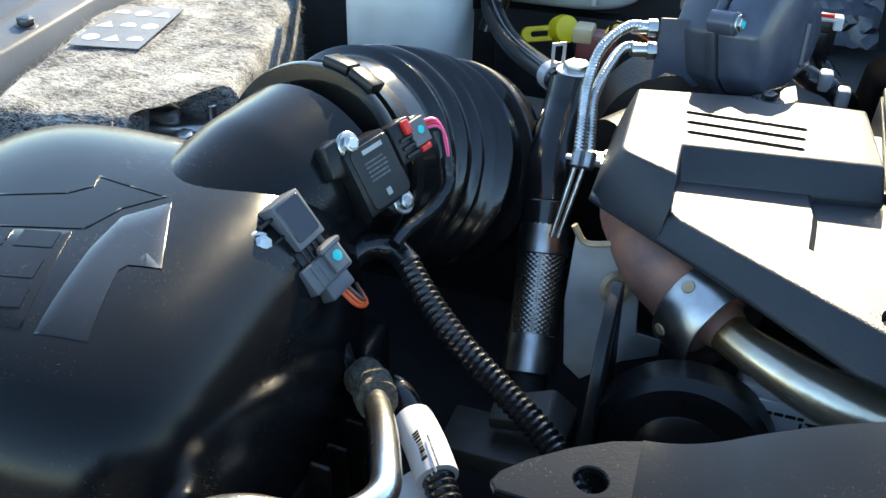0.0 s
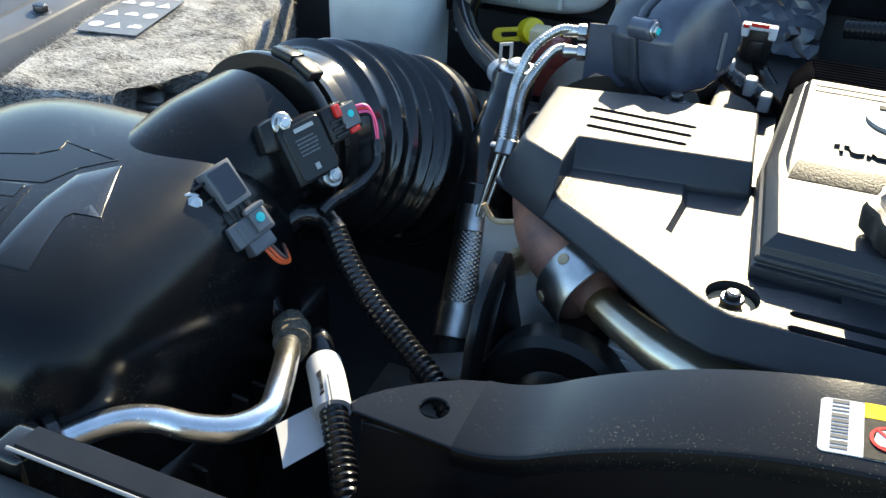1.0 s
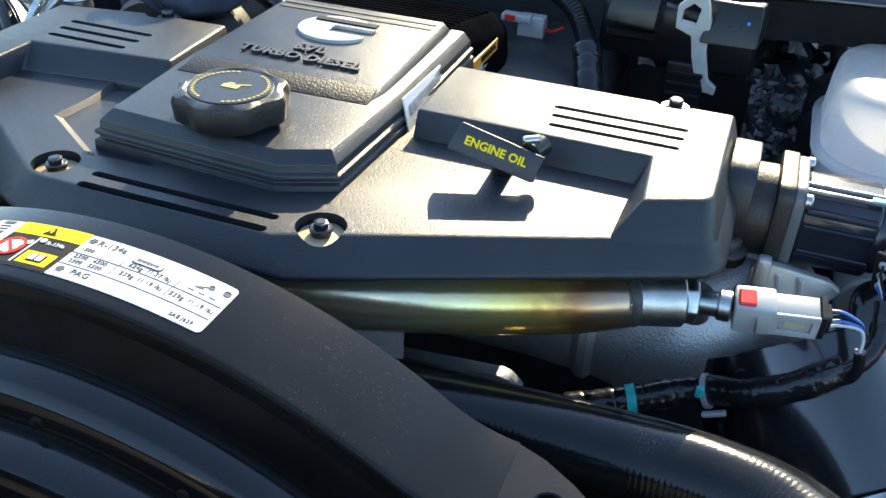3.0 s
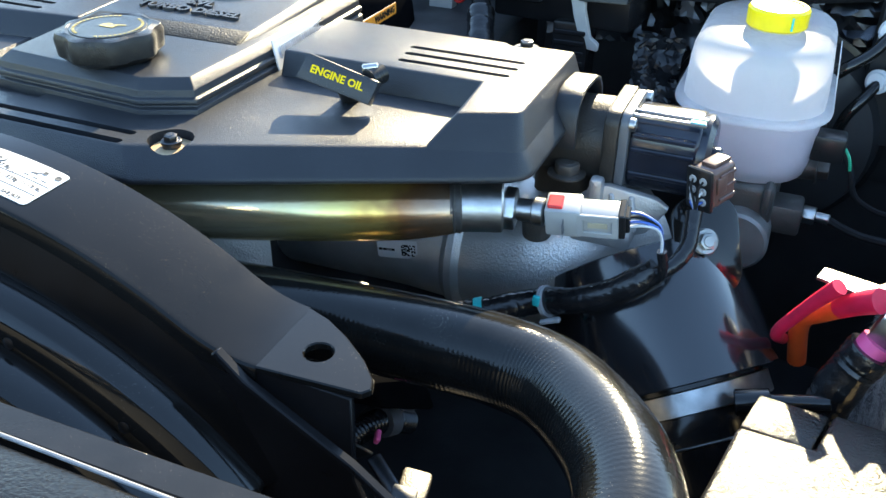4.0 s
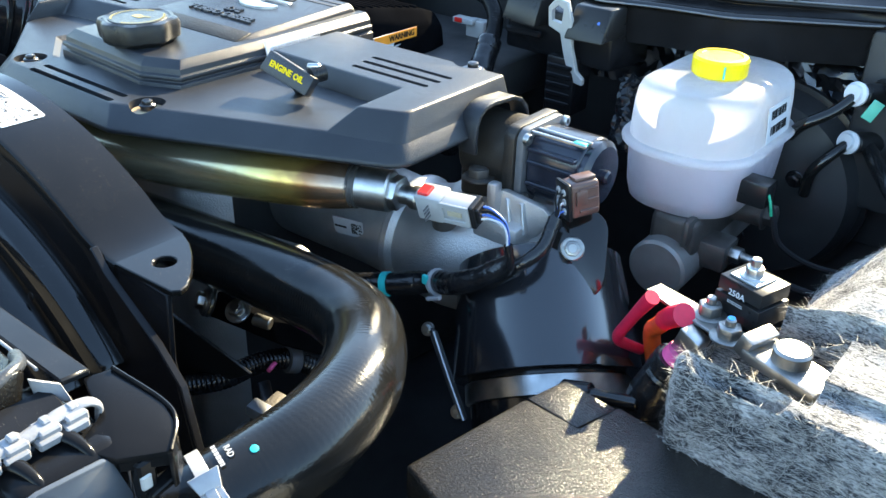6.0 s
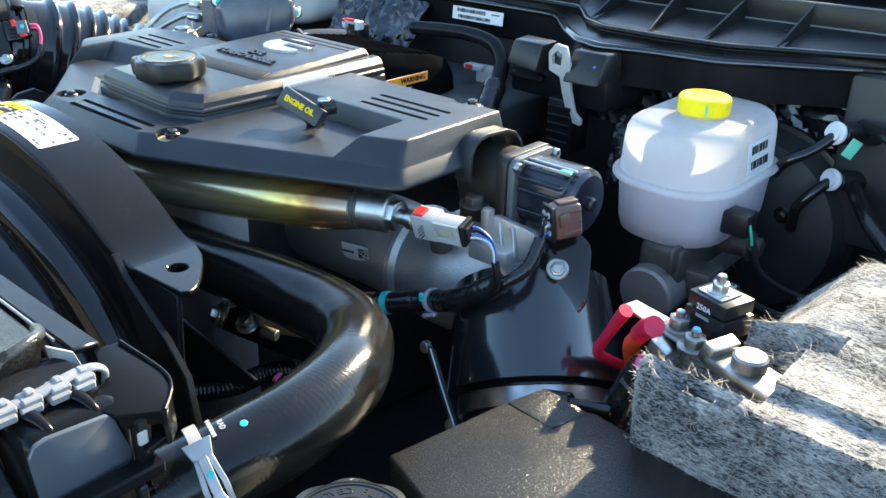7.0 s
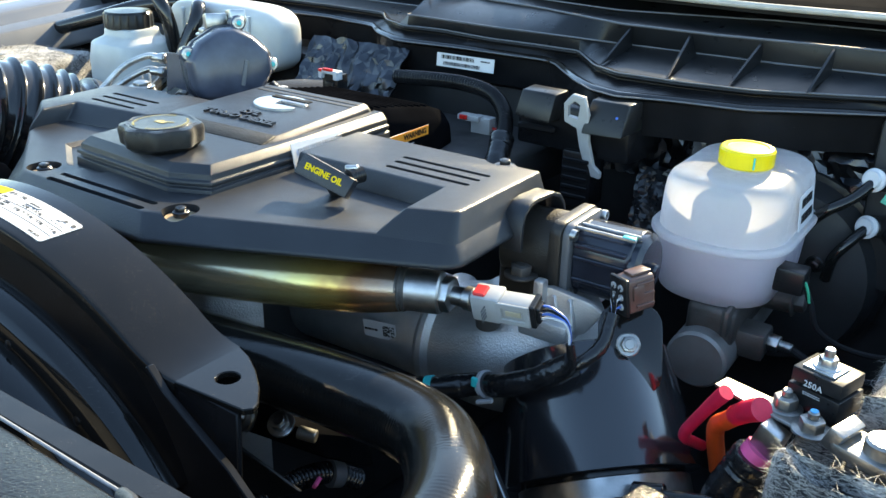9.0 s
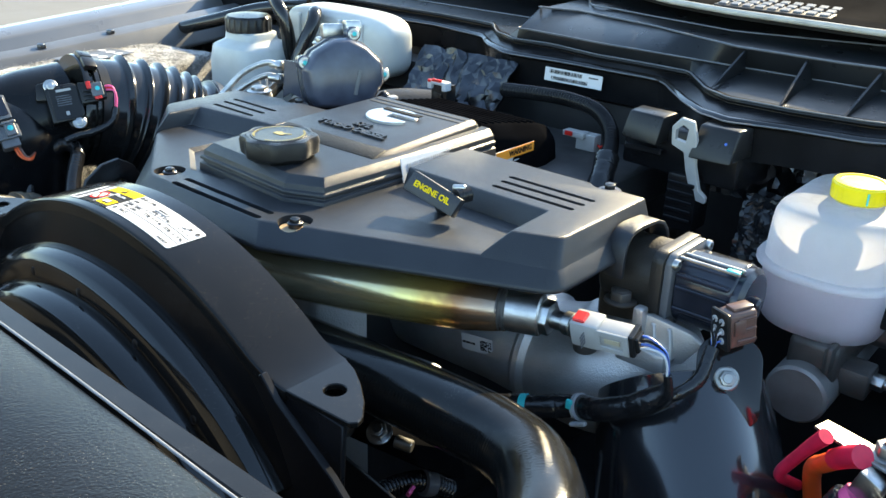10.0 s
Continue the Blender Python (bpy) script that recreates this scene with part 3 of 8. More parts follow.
for tx, bx, by in ((0.262, 0.258, 0.523), (0.340, 0.350, 0.506), (0.425, 0.420, 0.512), (0.505, 0.500, 0.530)):
    ty = 0.599 if tx < 0.4 else 0.606
    a_ = [(tx, ty, 1.300), (bx, by, 1.2625), ((tx + bx) / 2 + 0.004, 0.600, 1.272)]
    part("rib", bev(loft([(x - 0.0016, y, z) for x, y, z in a_], [(x + 0.0016, y, z) for x, y, z in a_]), 0.0006, 1), M_COWL, cowl)
vent = thing("cowl_vent", (0.242, 0.745, 1.333), "black slotted air inlet grille in the cowl panel", "vent")
part("backing", bev(moved(box(0, 0, 0, 0.160, 0.084, 0.004), at(0.242, 0.748, 1.3358, 4.5, 0, 0)), 0.001), M_DEEP, vent)
for i in range(9):
    for j in range(4):
        part("slat", moved(box(0, 0, 0, 0.0120, 0.0115, 0.004, 0.001, 1), at(0.1725 + 0.0174 * i, 0.716 + 0.0205 * j, 1.3362 + 0.0016 * j, 12, 0, 0)), M_GREY, vent)
solo("windscreen", loft([(-0.80, 1.02, 1.42), (0.80, 1.02, 1.42), (0.80, 1.04, 1.41), (-0.80, 1.04, 1.41)], [(-0.68, 1.72, 1.74), (0.68, 1.72, 1.74), (0.68, 1.74, 1.73), (-0.68, 1.74, 1.73)]), M_GLASS, "dark glass windscreen above the cowl", "", "structure")
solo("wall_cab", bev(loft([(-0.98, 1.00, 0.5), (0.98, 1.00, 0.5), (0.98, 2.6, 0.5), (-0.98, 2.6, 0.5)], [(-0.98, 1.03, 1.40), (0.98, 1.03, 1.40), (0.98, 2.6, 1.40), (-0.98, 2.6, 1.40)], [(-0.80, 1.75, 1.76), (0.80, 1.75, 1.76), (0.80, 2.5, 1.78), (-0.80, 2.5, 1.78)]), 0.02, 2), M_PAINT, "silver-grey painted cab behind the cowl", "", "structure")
# front wall under the lip, with its paper label
part("front_wall", cowl_strip([(0.012, 1.196), (0.004, 1.241), (0.03, 1.241), (0.03, 1.196)]), M_VOID, cowl)
lab = thing("cowl_label", (0.045, 0.555, 1.235), "white paper label with two printed barcodes and short code", "label")
LM = frame_m((0.0245, 0.5800, 1.2262), (1, 0.03, 0.0), (0.13, 0.10, 0.99))
part("paper", moved(prism([(-0.0475, -0.0095), (0.0475, -0.0095), (0.0475, 0.0095), (-0.0475, 0.0095)], -0.0004, 0.0004), LM), M_PAPER, lab)
part("barcode", moved(join(moved(bars(0.055, 0.0055, 40, 3), at(-0.012, 0.0045, 0.0007)), moved(bars(0.06, 0.005, 44, 4), at(-0.006, -0.0045, 0.0007)), moved(lines(0.016, 0.004, 1, 9), at(0.034, 0.0045, 0.0007))), LM), M_INK, lab)

# foil blankets on the firewall
def foil(name, cx, cy, cz, w, h, seed, tilt=80, step=0.007, material=M_FOIL):
    """Crumpled sheet: flat facets between sharp creases, with a thickness."""
    rnd = random.Random(seed)
    n, m = max(6, int(w / step)), max(5, int(h / step))
    v, f = [], []
    for j in range(m):
        for i in range(n):
            p = Vector(((i / (n - 1) - 0.5) * w, (j / (m - 1) - 0.5) * h, 0))
            k = abs(noise.noise(p * 34 + Vector((seed, 0, 0)))) * 0.013 + rnd.uniform(0, 0.0020)
            v.append(p + Vector((rnd.uniform(-0.0014, 0.0014), rnd.uniform(-0.0014, 0.0014), k)))
    for j in range(m - 1):
        for i in range(n - 1):
            a, b, c, d = j * n + i, j * n + i + 1, (j + 1) * n + i + 1, (j + 1) * n + i
            f += [(a, b, c), (a, c, d)] if rnd.random() < 0.5 else [(a, b, d), (b, c, d)]
    bk = [p + Vector((0, 0, -0.004)) for p in v]
    k = len(v)
    f2 = [tuple(reversed([a + k for a in q])) for q in f]
    rim = [i for i in range(n)] + [j * n + n - 1 for j in range(1, m)] + [(m - 1) * n + i for i in range(n - 2, -1, -1)] + [j * n for j in range(m - 2, 0, -1)]
    sd = [(rim[i], rim[(i + 1) % len(rim)], rim[(i + 1) % len(rim)] + k, rim[i] + k) for i in range(len(rim))]
    return solo(name, moved((v + bk, f + f2 + sd), at(cx, cy, cz, tilt)), material, "crinkled silver heat-shield foil on the firewall", "heat shield", smooth=14)


foil("foil_shield", -0.175, 0.565, 1.195, 0.19, 0.085, 1, 55)
foil("foil_shield", 0.44, 0.588, 1.165, 0.46, 0.10, 2, 82)
foil("foil_shield", 0.366, 0.470, 1.118, 0.052, 0.088, 5, 74, 0.0035, M_WRAP)


# ---- engine block and what sits on it ----
block = thing("engine_block", (0.02, 0.28, 0.69), "dark cast engine block below the plastic cover", "engine")
part("crankcase", bev(prism([(-0.20, 0.06), (0.06, 0.06), (0.08, 0.2), (0.14, 0.6), (-0.2, 0.6)], 0.69, 1.10), 0.012), M_DEEP, block)
part("cylinder_head", bev(prism([(-0.17, 0.10), (0.20, 0.10), (0.20, 0.58), (-0.17, 0.58)], 1.10, 1.150), 0.006), M_DEEP, block)
part("front_gear_case", bev(prism([(-0.178, 0.02), (0.10, 0.02), (0.14, 0.06), (-0.178, 0.06)], 0.75, 1.112), 0.006), M_CAST, block)
part("side_case", bev(prism([(-0.26, 0.03), (-0.18, 0.03), (-0.18, 0.06), (-0.26, 0.06)], 0.75, 1.02), 0.006), M_DEEP, block)
part("case_label", box(-0.142, 0.018, 1.094, 0.062, 0.002, 0.022), M_PAPER, block, "white printed label")
part("label_print", moved(join(moved(lines(0.03, 0.004, 1, 5, 0.6), at(-0.010, 0.003, 0)), *[box(0.004 + 0.0016 * i, -0.006 + 0.0016 * j, 0, 0.0016, 0.0016, 0.0003) for i in range(8) for j in range(5) if (math.sin(i * 12.9 + j * 78.2) * 43758.5) % 1 < 0.5]), frame_m((-0.142, 0.0166, 1.094), (1, 0, 0), (0, 0, 1))), M_INK, block)
for x, z in ((-0.06, 1.0), (-0.02, 1.06), (0.08, 1.02)):
    part("bolt", hexhead((x, 0.02, z), (0, -1, 0), 0.008, 0.007), M_BOLT, block)
part("pulley", moved(lathe([(0.02, 0), (0.052, 0.003), (0.058, 0.010), (0.058, 0.030), (0.052, 0.036), (0.03, 0.032), (0.02, 0.038)], 44), along((-0.205, 0.025, 1.062), (0, -1, 0.1))), M_BLACK, block)

# lifting eye in front of the exhaust joint
eye_plate = thing("lifting_eye", (-0.262, 0.03, 1.0), "black painted steel lifting plate with a curved slot", "bracket")
LE = [(-0.030, 1.03), (-0.036, 1.085), (-0.031, 1.117), (-0.016, 1.145), (0.006, 1.160), (0.028, 1.163), (0.046, 1.152), (0.058, 1.130), (0.066, 1.105), (0.088, 1.060), (0.095, 1.03)]
SO = [(-0.004, 1.078), (0.000, 1.102), (0.012, 1.124), (0.028, 1.138), (0.036, 1.132), (0.022, 1.117), (0.012, 1.098), (0.009, 1.078)]
part("plate", bev(boolean(loft([(-0.266, y, z) for y, z in LE], [(-0.259, y, z) for y, z in LE]), [loft([(-0.29, y, z) for y, z in SO], [(-0.24, y, z) for y, z in SO])]), 0.0014, 2, 40), M_BLACK, eye_plate)
part("foot", bev(box(-0.245, 0.035, 1.010, 0.05, 0.06, 0.05), 0.002), M_BLACK, eye_plate)
stay_ = thing("loom_stay", (-0.29, 0.07, 0.95), "grey cast stay beside the braided hose", "bracket")
part("arm", bev(loft([(-0.345, 0.050, 1.000), (-0.300, 0.055, 1.010), (-0.283, 0.050, 1.000), (-0.283, 0.060, 0.93), (-0.296, 0.060, 0.93), (-0.300, 0.062, 0.985), (-0.345, 0.055, 0.985)], [(-0.345, 0.075, 1.004), (-0.300, 0.085, 1.016), (-0.279, 0.080, 1.004), (-0.279, 0.085, 0.93), (-0.293, 0.085, 0.93), (-0.298, 0.085, 0.99), (-0.345, 0.078, 0.989)]), 0.003, 2), M_CASTD, stay_)
part("lower_plate", bev(box(-0.33, 0.06, 0.965, 0.10, 0.05, 0.02), 0.003), M_CASTD, stay_)

# ---- engine cover ----
BZ, DZ, TZ = 1.171, 1.1925, 1.212
TOP = [(-0.101, -0.021), (0.077, -0.022), (0.270, 0.0604), (0.337, 0.0890), (0.337, 0.247), (0.103, 0.249), (-0.118, 0.245), (-0.20, 0.238), (-0.278, 0.216), (-0.262, 0.108), (-0.2345, 0.0675), (-0.114, -0.016)]
BOT = [(-0.106, -0.0395), (0.094, -0.039), (0.286, 0.0486), (0.348, 0.0770), (0.348, 0.252), (0.103, 0.254), (-0.118, 0.250), (-0.21, 0.245), (-0.298, 0.224), (-0.297, 0.107), (-0.210, 0.040), (-0.130, -0.029)]
def fillet(poly, k, r, n=6):
    """Outline with its corner k rounded."""
    a, b, c = (Vector(poly[(k + i) % len(poly)]) for i in (-1, 0, 1))
    p, q = b + (a - b).normalized() * r, b + (c - b).normalized() * r
    return poly[:k] + [tuple(p * (1 - t) ** 2 + 2 * b * t * (1 - t) + q * t * t) for t in [i / n for i in range(n + 1)]] + poly[k + 1:]


TOP, BOT = fillet(TOP, 3, 0.012), fillet(BOT, 3, 0.018)
ecover = thing("engine_cover", (0.02, 0.1, 1.152), "textured black plastic engine cover with slotted vents", "engine cover")
def stadium(x0, x1, y, w, z0, z1):
    r = w / 2
    pl = [(x1 + r * math.cos(a), y + r * math.sin(a)) for a in [(-90 + 30 * k) * math.pi / 180 for k in range(7)]] + [(x0 + r * math.cos(a), y + r * math.sin(a)) for a in [(90 + 30 * k) * math.pi / 180 for k in range(7)]]
    return prism(pl, z0, z1)


base = bev(loft([(x, y, BZ) for x, y in BOT], [(x, y, BZ + 0.004) for x, y in BOT], [(x, y, DZ) for x, y in TOP]), 0.0035, 3, 16)
cuts = [stadium(-0.066, 0.071, y, 0.0065, DZ - 0.009, DZ + 0.02) for y in (-0.003, -0.018)]
cuts += [moved(lathe([(0.0166, DZ - 0.009), (0.0166, DZ + 0.01)], 28), at(x, 0, 0)) for x in (-0.103, 0.103)]
RC = [(-0.153, 0.103), (-0.156, 0.060), (-0.089, 0.017), (-0.04, 0.02), (-0.06, 0.15), (-0.155, 0.15)]
cuts.append(loft([(x + (0.004 if k < 3 else 0), y + (0.004 if k in (1, 2) else 0), DZ - 0.0045) for k, (x, y) in enumerate(RC)], [(x - (0.006 if k < 3 else 0), y - (0.006 if k in (1, 2) else 0), DZ + 0.006) for k, (x, y) in enumerate(RC)]))
ARCH = [(0.1745, 1.158), (0.1745, 1.172), (0.1755, 1.184), (0.1790, 1.1925), (0.1865, 1.1975), (0.1980, 1.1990), (0.2290, 1.1968), (0.2420, 1.1915), (0.2500, 1.1830), (0.2545, 1.1720), (0.2550, 1.158)]
port = loft([(0.318, y, z) for y, z in ARCH], [(0.37, y, z) for y, z in ARCH])
part("shell", boolean(base, cuts + [port]), M_COVER, ecover, "", 30)
RT = fillet([(0.107, 0.150), (0.284, 0.150), (0.289, 0.086), (0.331, 0.1045), (0.331, 0.246), (0.105, 0.246)], 3, 0.009)
RB = fillet([(0.107, 0.141), (0.276, 0.139), (0.274, 0.0617), (0.3374, 0.0886), (0.3374, 0.2474), (0.103, 0.2494)], 3, 0.012)
RS = fillet([(0.107, 0.141), (0.280, 0.139), (0.290, 0.0500), (0.3484, 0.0766), (0.3484, 0.2524), (0.103, 0.2544)], 3, 0.018)
LT = fillet([(-0.2805, 0.1137), (-0.2401, 0.0903), (-0.2416, 0.1371), (-0.112, 0.150), (-0.118, 0.243), (-0.2, 0.240), (-0.2843, 0.2234)], 0, 0.008)
LB = fillet([(-0.2893, 0.1103), (-0.2410, 0.0705), (-0.2390, 0.118), (-0.108, 0.137), (-0.116, 0.246), (-0.2, 0.243), (-0.2918, 0.2242)], 0, 0.010)
LS = fillet([(-0.2976, 0.1066), (-0.2444, 0.0656), (-0.2390, 0.118), (-0.108, 0.137), (-0.116, 0.2502), (-0.21, 0.2454), (-0.2986, 0.2244)], 0, 0.012)
for tp, bt, sl, ys, nb in ((RT, RB, (0.203, 0.299), (0.201, 0.185, 0.168), (0.285, 0.256)), (LT, LB, (-0.242, -0.163), (0.191, 0.174, 0.157), (-0.187, 0.250))):
    low = [[(x, y, BZ + 0.0002) for x, y in (RS if tp is RT else LS)], [(x, y, DZ) for x, y in bt]]
    g = bev(loft(*low, [(x, y, TZ) for x, y in tp]), 0.0022, 3, 24)
    cs = [stadium(sl[0] + 0.002 * k, sl[1] - 0.001 * k, y, 0.0062, TZ - 0.008, TZ + 0.01) for k, y in enumerate(ys)]
    cs.append(moved(lathe([(0.019, TZ - 0.012), (0.019, TZ + 0.01)], 24), at(nb[0], nb[1], 0)))
    cs += [port] if tp is RT else []
    part("vent_block", boolean(g, cs), M_COVER, ecover, "", 30)
rings = []
for k, (y, z) in enumerate(ARCH):
    a, b = ARCH[max(k - 1, 0)], ARCH[min(k + 1, len(ARCH) - 1)]
    o = Vector((-(b[1] - a[1]), b[0] - a[0])).normalized() * 0.0042
    rings.append([(0.336, y, z), (0.356, y, z), (0.356, y + o.x, z + o.y), (0.336, y + o.x, z + o.y)])
part("port_rim", bev(loft(*rings), 0.0012, 2, 50), M_COVER, ecover)
for x in (-0.103, 0.103):
    part("washer", moved(lathe([(0.0075, DZ - 0.0088), (0.0150, DZ - 0.0086), (0.0150, DZ - 0.0065), (0.0075, DZ - 0.006)], 24), at(x, 0, 0)), M_BRASS, ecover, "tan washer")
    part("bolt", join(cyl((x, 0, DZ - 0.0085), (x, 0, DZ - 0.002), 0.0068), hexhead((x, 0, DZ - 0.002), (0, 0, 1), 0.0052, 0.005)), M_BOLT, ecover)
for x, y in ((0.285, 0.257), (-0.187, 0.252)):
    part("bolt", join(cyl((x, y, TZ - 0.016), (x, y, TZ - 0.006), 0.012), hexhead((x, y, TZ - 0.006), (0, 0, 1), 0.006, 0.006)), M_BOLT, ecover)

# ---- centre breather cover ----
bc = thing("breather_cover", (0, 0.2, 1.16), "raised black plastic centre cover with moulded lettering", "engine cover")
def outline(o, f=0.0):
    return [(-0.086 - o, 0.046 - 1.15 * o + f), (0.050 + o * 0.4, 0.038 - 1.15 * o + f), (0.084 + o, 0.054 - o * 0.9 + f), (0.088 + o, 0.16), (0.086 + o, 0.312), (-0.088 - o, 0.318), (-0.096 - o, 0.16)]
tiers = []
for o, z in ((0.0118, 1.172), (0.0108, 1.1960), (0.0082, 1.1972), (0.0080, 1.1992), (0.0104, 1.2004), (0.0100, 1.2036), (0.0074, 1.2046), (0.0070, 1.2100), (0.0, 1.2175)):
    tiers.append([(x, y, z) for x, y in outline(o)])
part("lower_tier", bev(loft(*tiers), 0.0006, 2, 14), M_COVER, bc, "", 22)
def ring_top(y, z, w, x0=-0.006):
    return [(x0 - w, y, z - 0.02), (x0 - w, y, z - 0.006), (x0 - w + 0.004, y, z), (x0 + w - 0.006, y, z), (x0 + w, y, z - 0.006), (x0 + w, y, z - 0.02)]
part("upper_tier", bev(loft(ring_top(0.126, 1.2165, 0.086), ring_top(0.154, 1.2222, 0.086), ring_top(0.299, 1.2275, 0.082), ring_top(0.306, 1.2240, 0.081)), 0.0015, 2, 16), M_COVER, bc, "", 25)
part("front_inset", bev(loft([(-0.088, 0.1235, 1.2155), (0.076, 0.1275, 1.2155), (0.0745, 0.1520, 1.2215), (-0.083, 0.1480, 1.2215)], [(-0.087, 0.1245, 1.2180), (0.075, 0.1285, 1.2180), (0.0735, 0.1510, 1.2228), (-0.082, 0.1470, 1.2228)]), 0.0006, 1), M_INSET, bc)
rise_z = lambda y: 1.2222 + (y - 0.154) * 0.0366
TM = lambda x, y: at(x, y, rise_z(y) + 0.0012, 2.1, 0, 0)
part("lettering", moved(letters("TURBO DIESEL", 0.0165, 0.0013, 0.0006), TM(-0.006, 0.176)), M_COVER, bc, "raised black letters")
part("size_lettering", moved(letters("6.7L", 0.0165, 0.0013, 0.0006), TM(-0.006, 0.194)), M_COVER, bc, "raised black letters")
# badge: an oval with an open mouth, drawn plain
ov = []
for k in range(40):
    a = 2 * math.pi * k / 40
    ov.append((-0.006 + 0.034 * math.cos(a), 0.241 + 0.027 * math.sin(a)))
tilt_ = lambda g: ([Vector(p) + Vector((0, 0, (p[1] - 0.241) * 0.0366 + 0.0022)) for p in g[0]], g[1])
badge = tilt_(boolean(prism(ov, 1.2225, 1.2262), [box(0.012, 0.240, 1.2245, 0.045, 0.014, 0.02), box(0.03, 0.222, 1.2245, 0.012, 0.03, 0.02)]))
part("badge", bev(badge, 0.0005, 1, 40), M_BADGE, bc, "plain silver oval badge with open side")
part("badge_bar", tilt_(bev(box(-0.002, 0.2555, 1.2268, 0.058, 0.0075, 0.0012), 0.0003, 1)), M_INK, bc)
for y in (0.278, 0.289):
    part("end_slot", bev(stadium(-0.078, 0.066, y, 0.0055, rise_z(y) - 0.003, rise_z(y) + 0.0006), 0.0005, 1), M_DEEP, bc)
# ribbed hood of the rear duct
rh = []
for y, w, z in ((0.300, 0.089, 1.2215), (0.36, 0.096, 1.2125), (0.42, 0.097, 1.2020), (0.455, 0.090, 1.190), (0.475, 0.07, 1.16)):
    rh.append([(-0.004 - w - 0.006, y, 1.12), (-0.004 - w, y, z - 0.016), (-0.004 - w + 0.014, y, z), (-0.004 + w - 0.014, y, z), (-0.004 + w, y, z - 0.016), (-0.004 + w + 0.006, y, 1.12)])
part("rear_hood", bev(loft(*rh), 0.004, 2, 14), M_MATT, bc)
for k in range(9):
    y = 0.312 + 0.0125 * k
    z = 1.2199 - 0.158 * (y - 0.310)
    part("hood_rib", bev(box(-0.004, y, z, 0.152 + 0.0012 * k, 0.0048, 0.0045), 0.0014, 2), M_MATT, bc)
part("barcode_label", bev(loft([(0.094, 0.150, 1.218), (0.101, 0.150, 1.184), (0.099, 0.238, 1.186), (0.0905, 0.238, 1.213)], [(0.0955, 0.150, 1.218), (0.1025, 0.150, 1.184), (0.1005, 0.238, 1.186), (0.092, 0.238, 1.213)]), 0.0003, 1), M_PAPER, bc, "white barcode label on the side")
SL_ = Matrix(((-0.035, -0.2, 0.98, 0.0967), (1, 0, 0.03, 0.194), (0.0, 0.98, 0.2, 1.2065), (0, 0, 0, 1)))
part("barcode", moved(join(bars(0.070, 0.009, 30, 8), moved(lines(0.06, 0.006, 2, 9, 0.3), at(0, -0.012, 0))), SL_), M_GREYINK, bc)
part("warning_label", box(0.0925, 0.356, 1.170, 0.0012, 0.078, 0.033), M_PAPER, bc, "white warning label with orange band")
WM = Matrix(((0.0, 0.0, 1.0, 0.0936), (1, 0, 0, 0.356), (0.0, 1.0, 0.0, 1.170), (0, 0, 0, 1)))
part("warning_band", moved(box(0, 0.0105, 0, 0.076, 0.0115, 0.0008), WM), M_OINK, bc)
part("warning_word", moved(letters("WARNING", 0.0095, 0.0003, 0.0002), WM @ at(0.01, 0.0105, 0.0007)), M_INK, bc)
part("warning_print", moved(lines(0.066, 0.016, 4, 3), WM @ at(0, -0.006, 0.0003)), M_GREYINK, bc)

# oil filler cap
oc = thing("oil_filler_cap", (0.0, 0.068, 1.2175), "black fluted oil filler cap with pale yellow ring print", "cap")
part("grip", moved(lathe([(0.030, 0), (0.034, 0.002), (0.0385, 0.006), (0.0395, 0.019), (0.0375, 0.0235), (0.033, 0.025), (0.031, 0.0242), (0.0295, 0.0238), (0.0290, 0.0247), (0.001, 0.0247)], 96, lambda a, k: 1 + (0.055 * math.cos(8 * a) if 2 <= k <= 4 else (0.03 * math.cos(8 * a) if k in (1, 5) else 0))), at(0.0, 0.068, 1.2168)), M_CAP, oc)
part("print_ring", join(*[moved(box(0.0262, 0, 0, 0.0022, 0.0022, 0.0003), at(0.0, 0.068, 1.2418, 0, 0, a)) for a in list(range(-70, 71, 8)) + list(range(110, 251, 8))]), M_EMBER, oc, "pale yellow ring of small print")
part("can_symbol", moved(join(box(0, 0, 0, 0.013, 0.006, 0.0003), moved(box(0.009, 0.002, 0, 0.009, 0.0018, 0.0003), at(0, 0, 0, 0, 0, 20)), box(-0.002, 0.0045, 0, 0.005, 0.002, 0.0003)), at(0.0, 0.068, 1.2418)), M_EMBER, oc)

# dipstick handle
ds = thing("oil_dipstick", (0.185, 0.125, 1.19), "black oil dipstick with yellow lettered handle", "dipstick")
HM = at(0.1855, 0.103, 1.2145, 62, 11, 0)
part("handle", moved(bev(prism([(-0.034, -0.0100), (0.030, -0.0110), (0.032, 0.0085), (-0.030, 0.0110)], -0.0045, 0.0045), 0.0015, 2), HM), M_COVER, ds)
part("lettering", moved(letters("ENGINE OIL", 0.0084, 0.0003, 0.00022), HM @ at(-0.001, 0.0, 0.0048)), M_YINK, ds, "yellow letters")
part("loop", moved(lathe([(0.004, -0.008), (0.0075, -0.007), (0.008, 0.007), (0.004, 0.008)], 22), along((0.209, 0.116, 1.216), (0.3, 1, 0.1))), M_BLACK, ds)
part("stem", cyl((0.186, 0.106, 1.212), (0.186, 0.128, 1.18), 0.008), M_BLACK, ds)
part("pin", cyl((0.200, 0.112, 1.2225), (0.211, 0.118, 1.2235), 0.003), M_STEEL, ds)


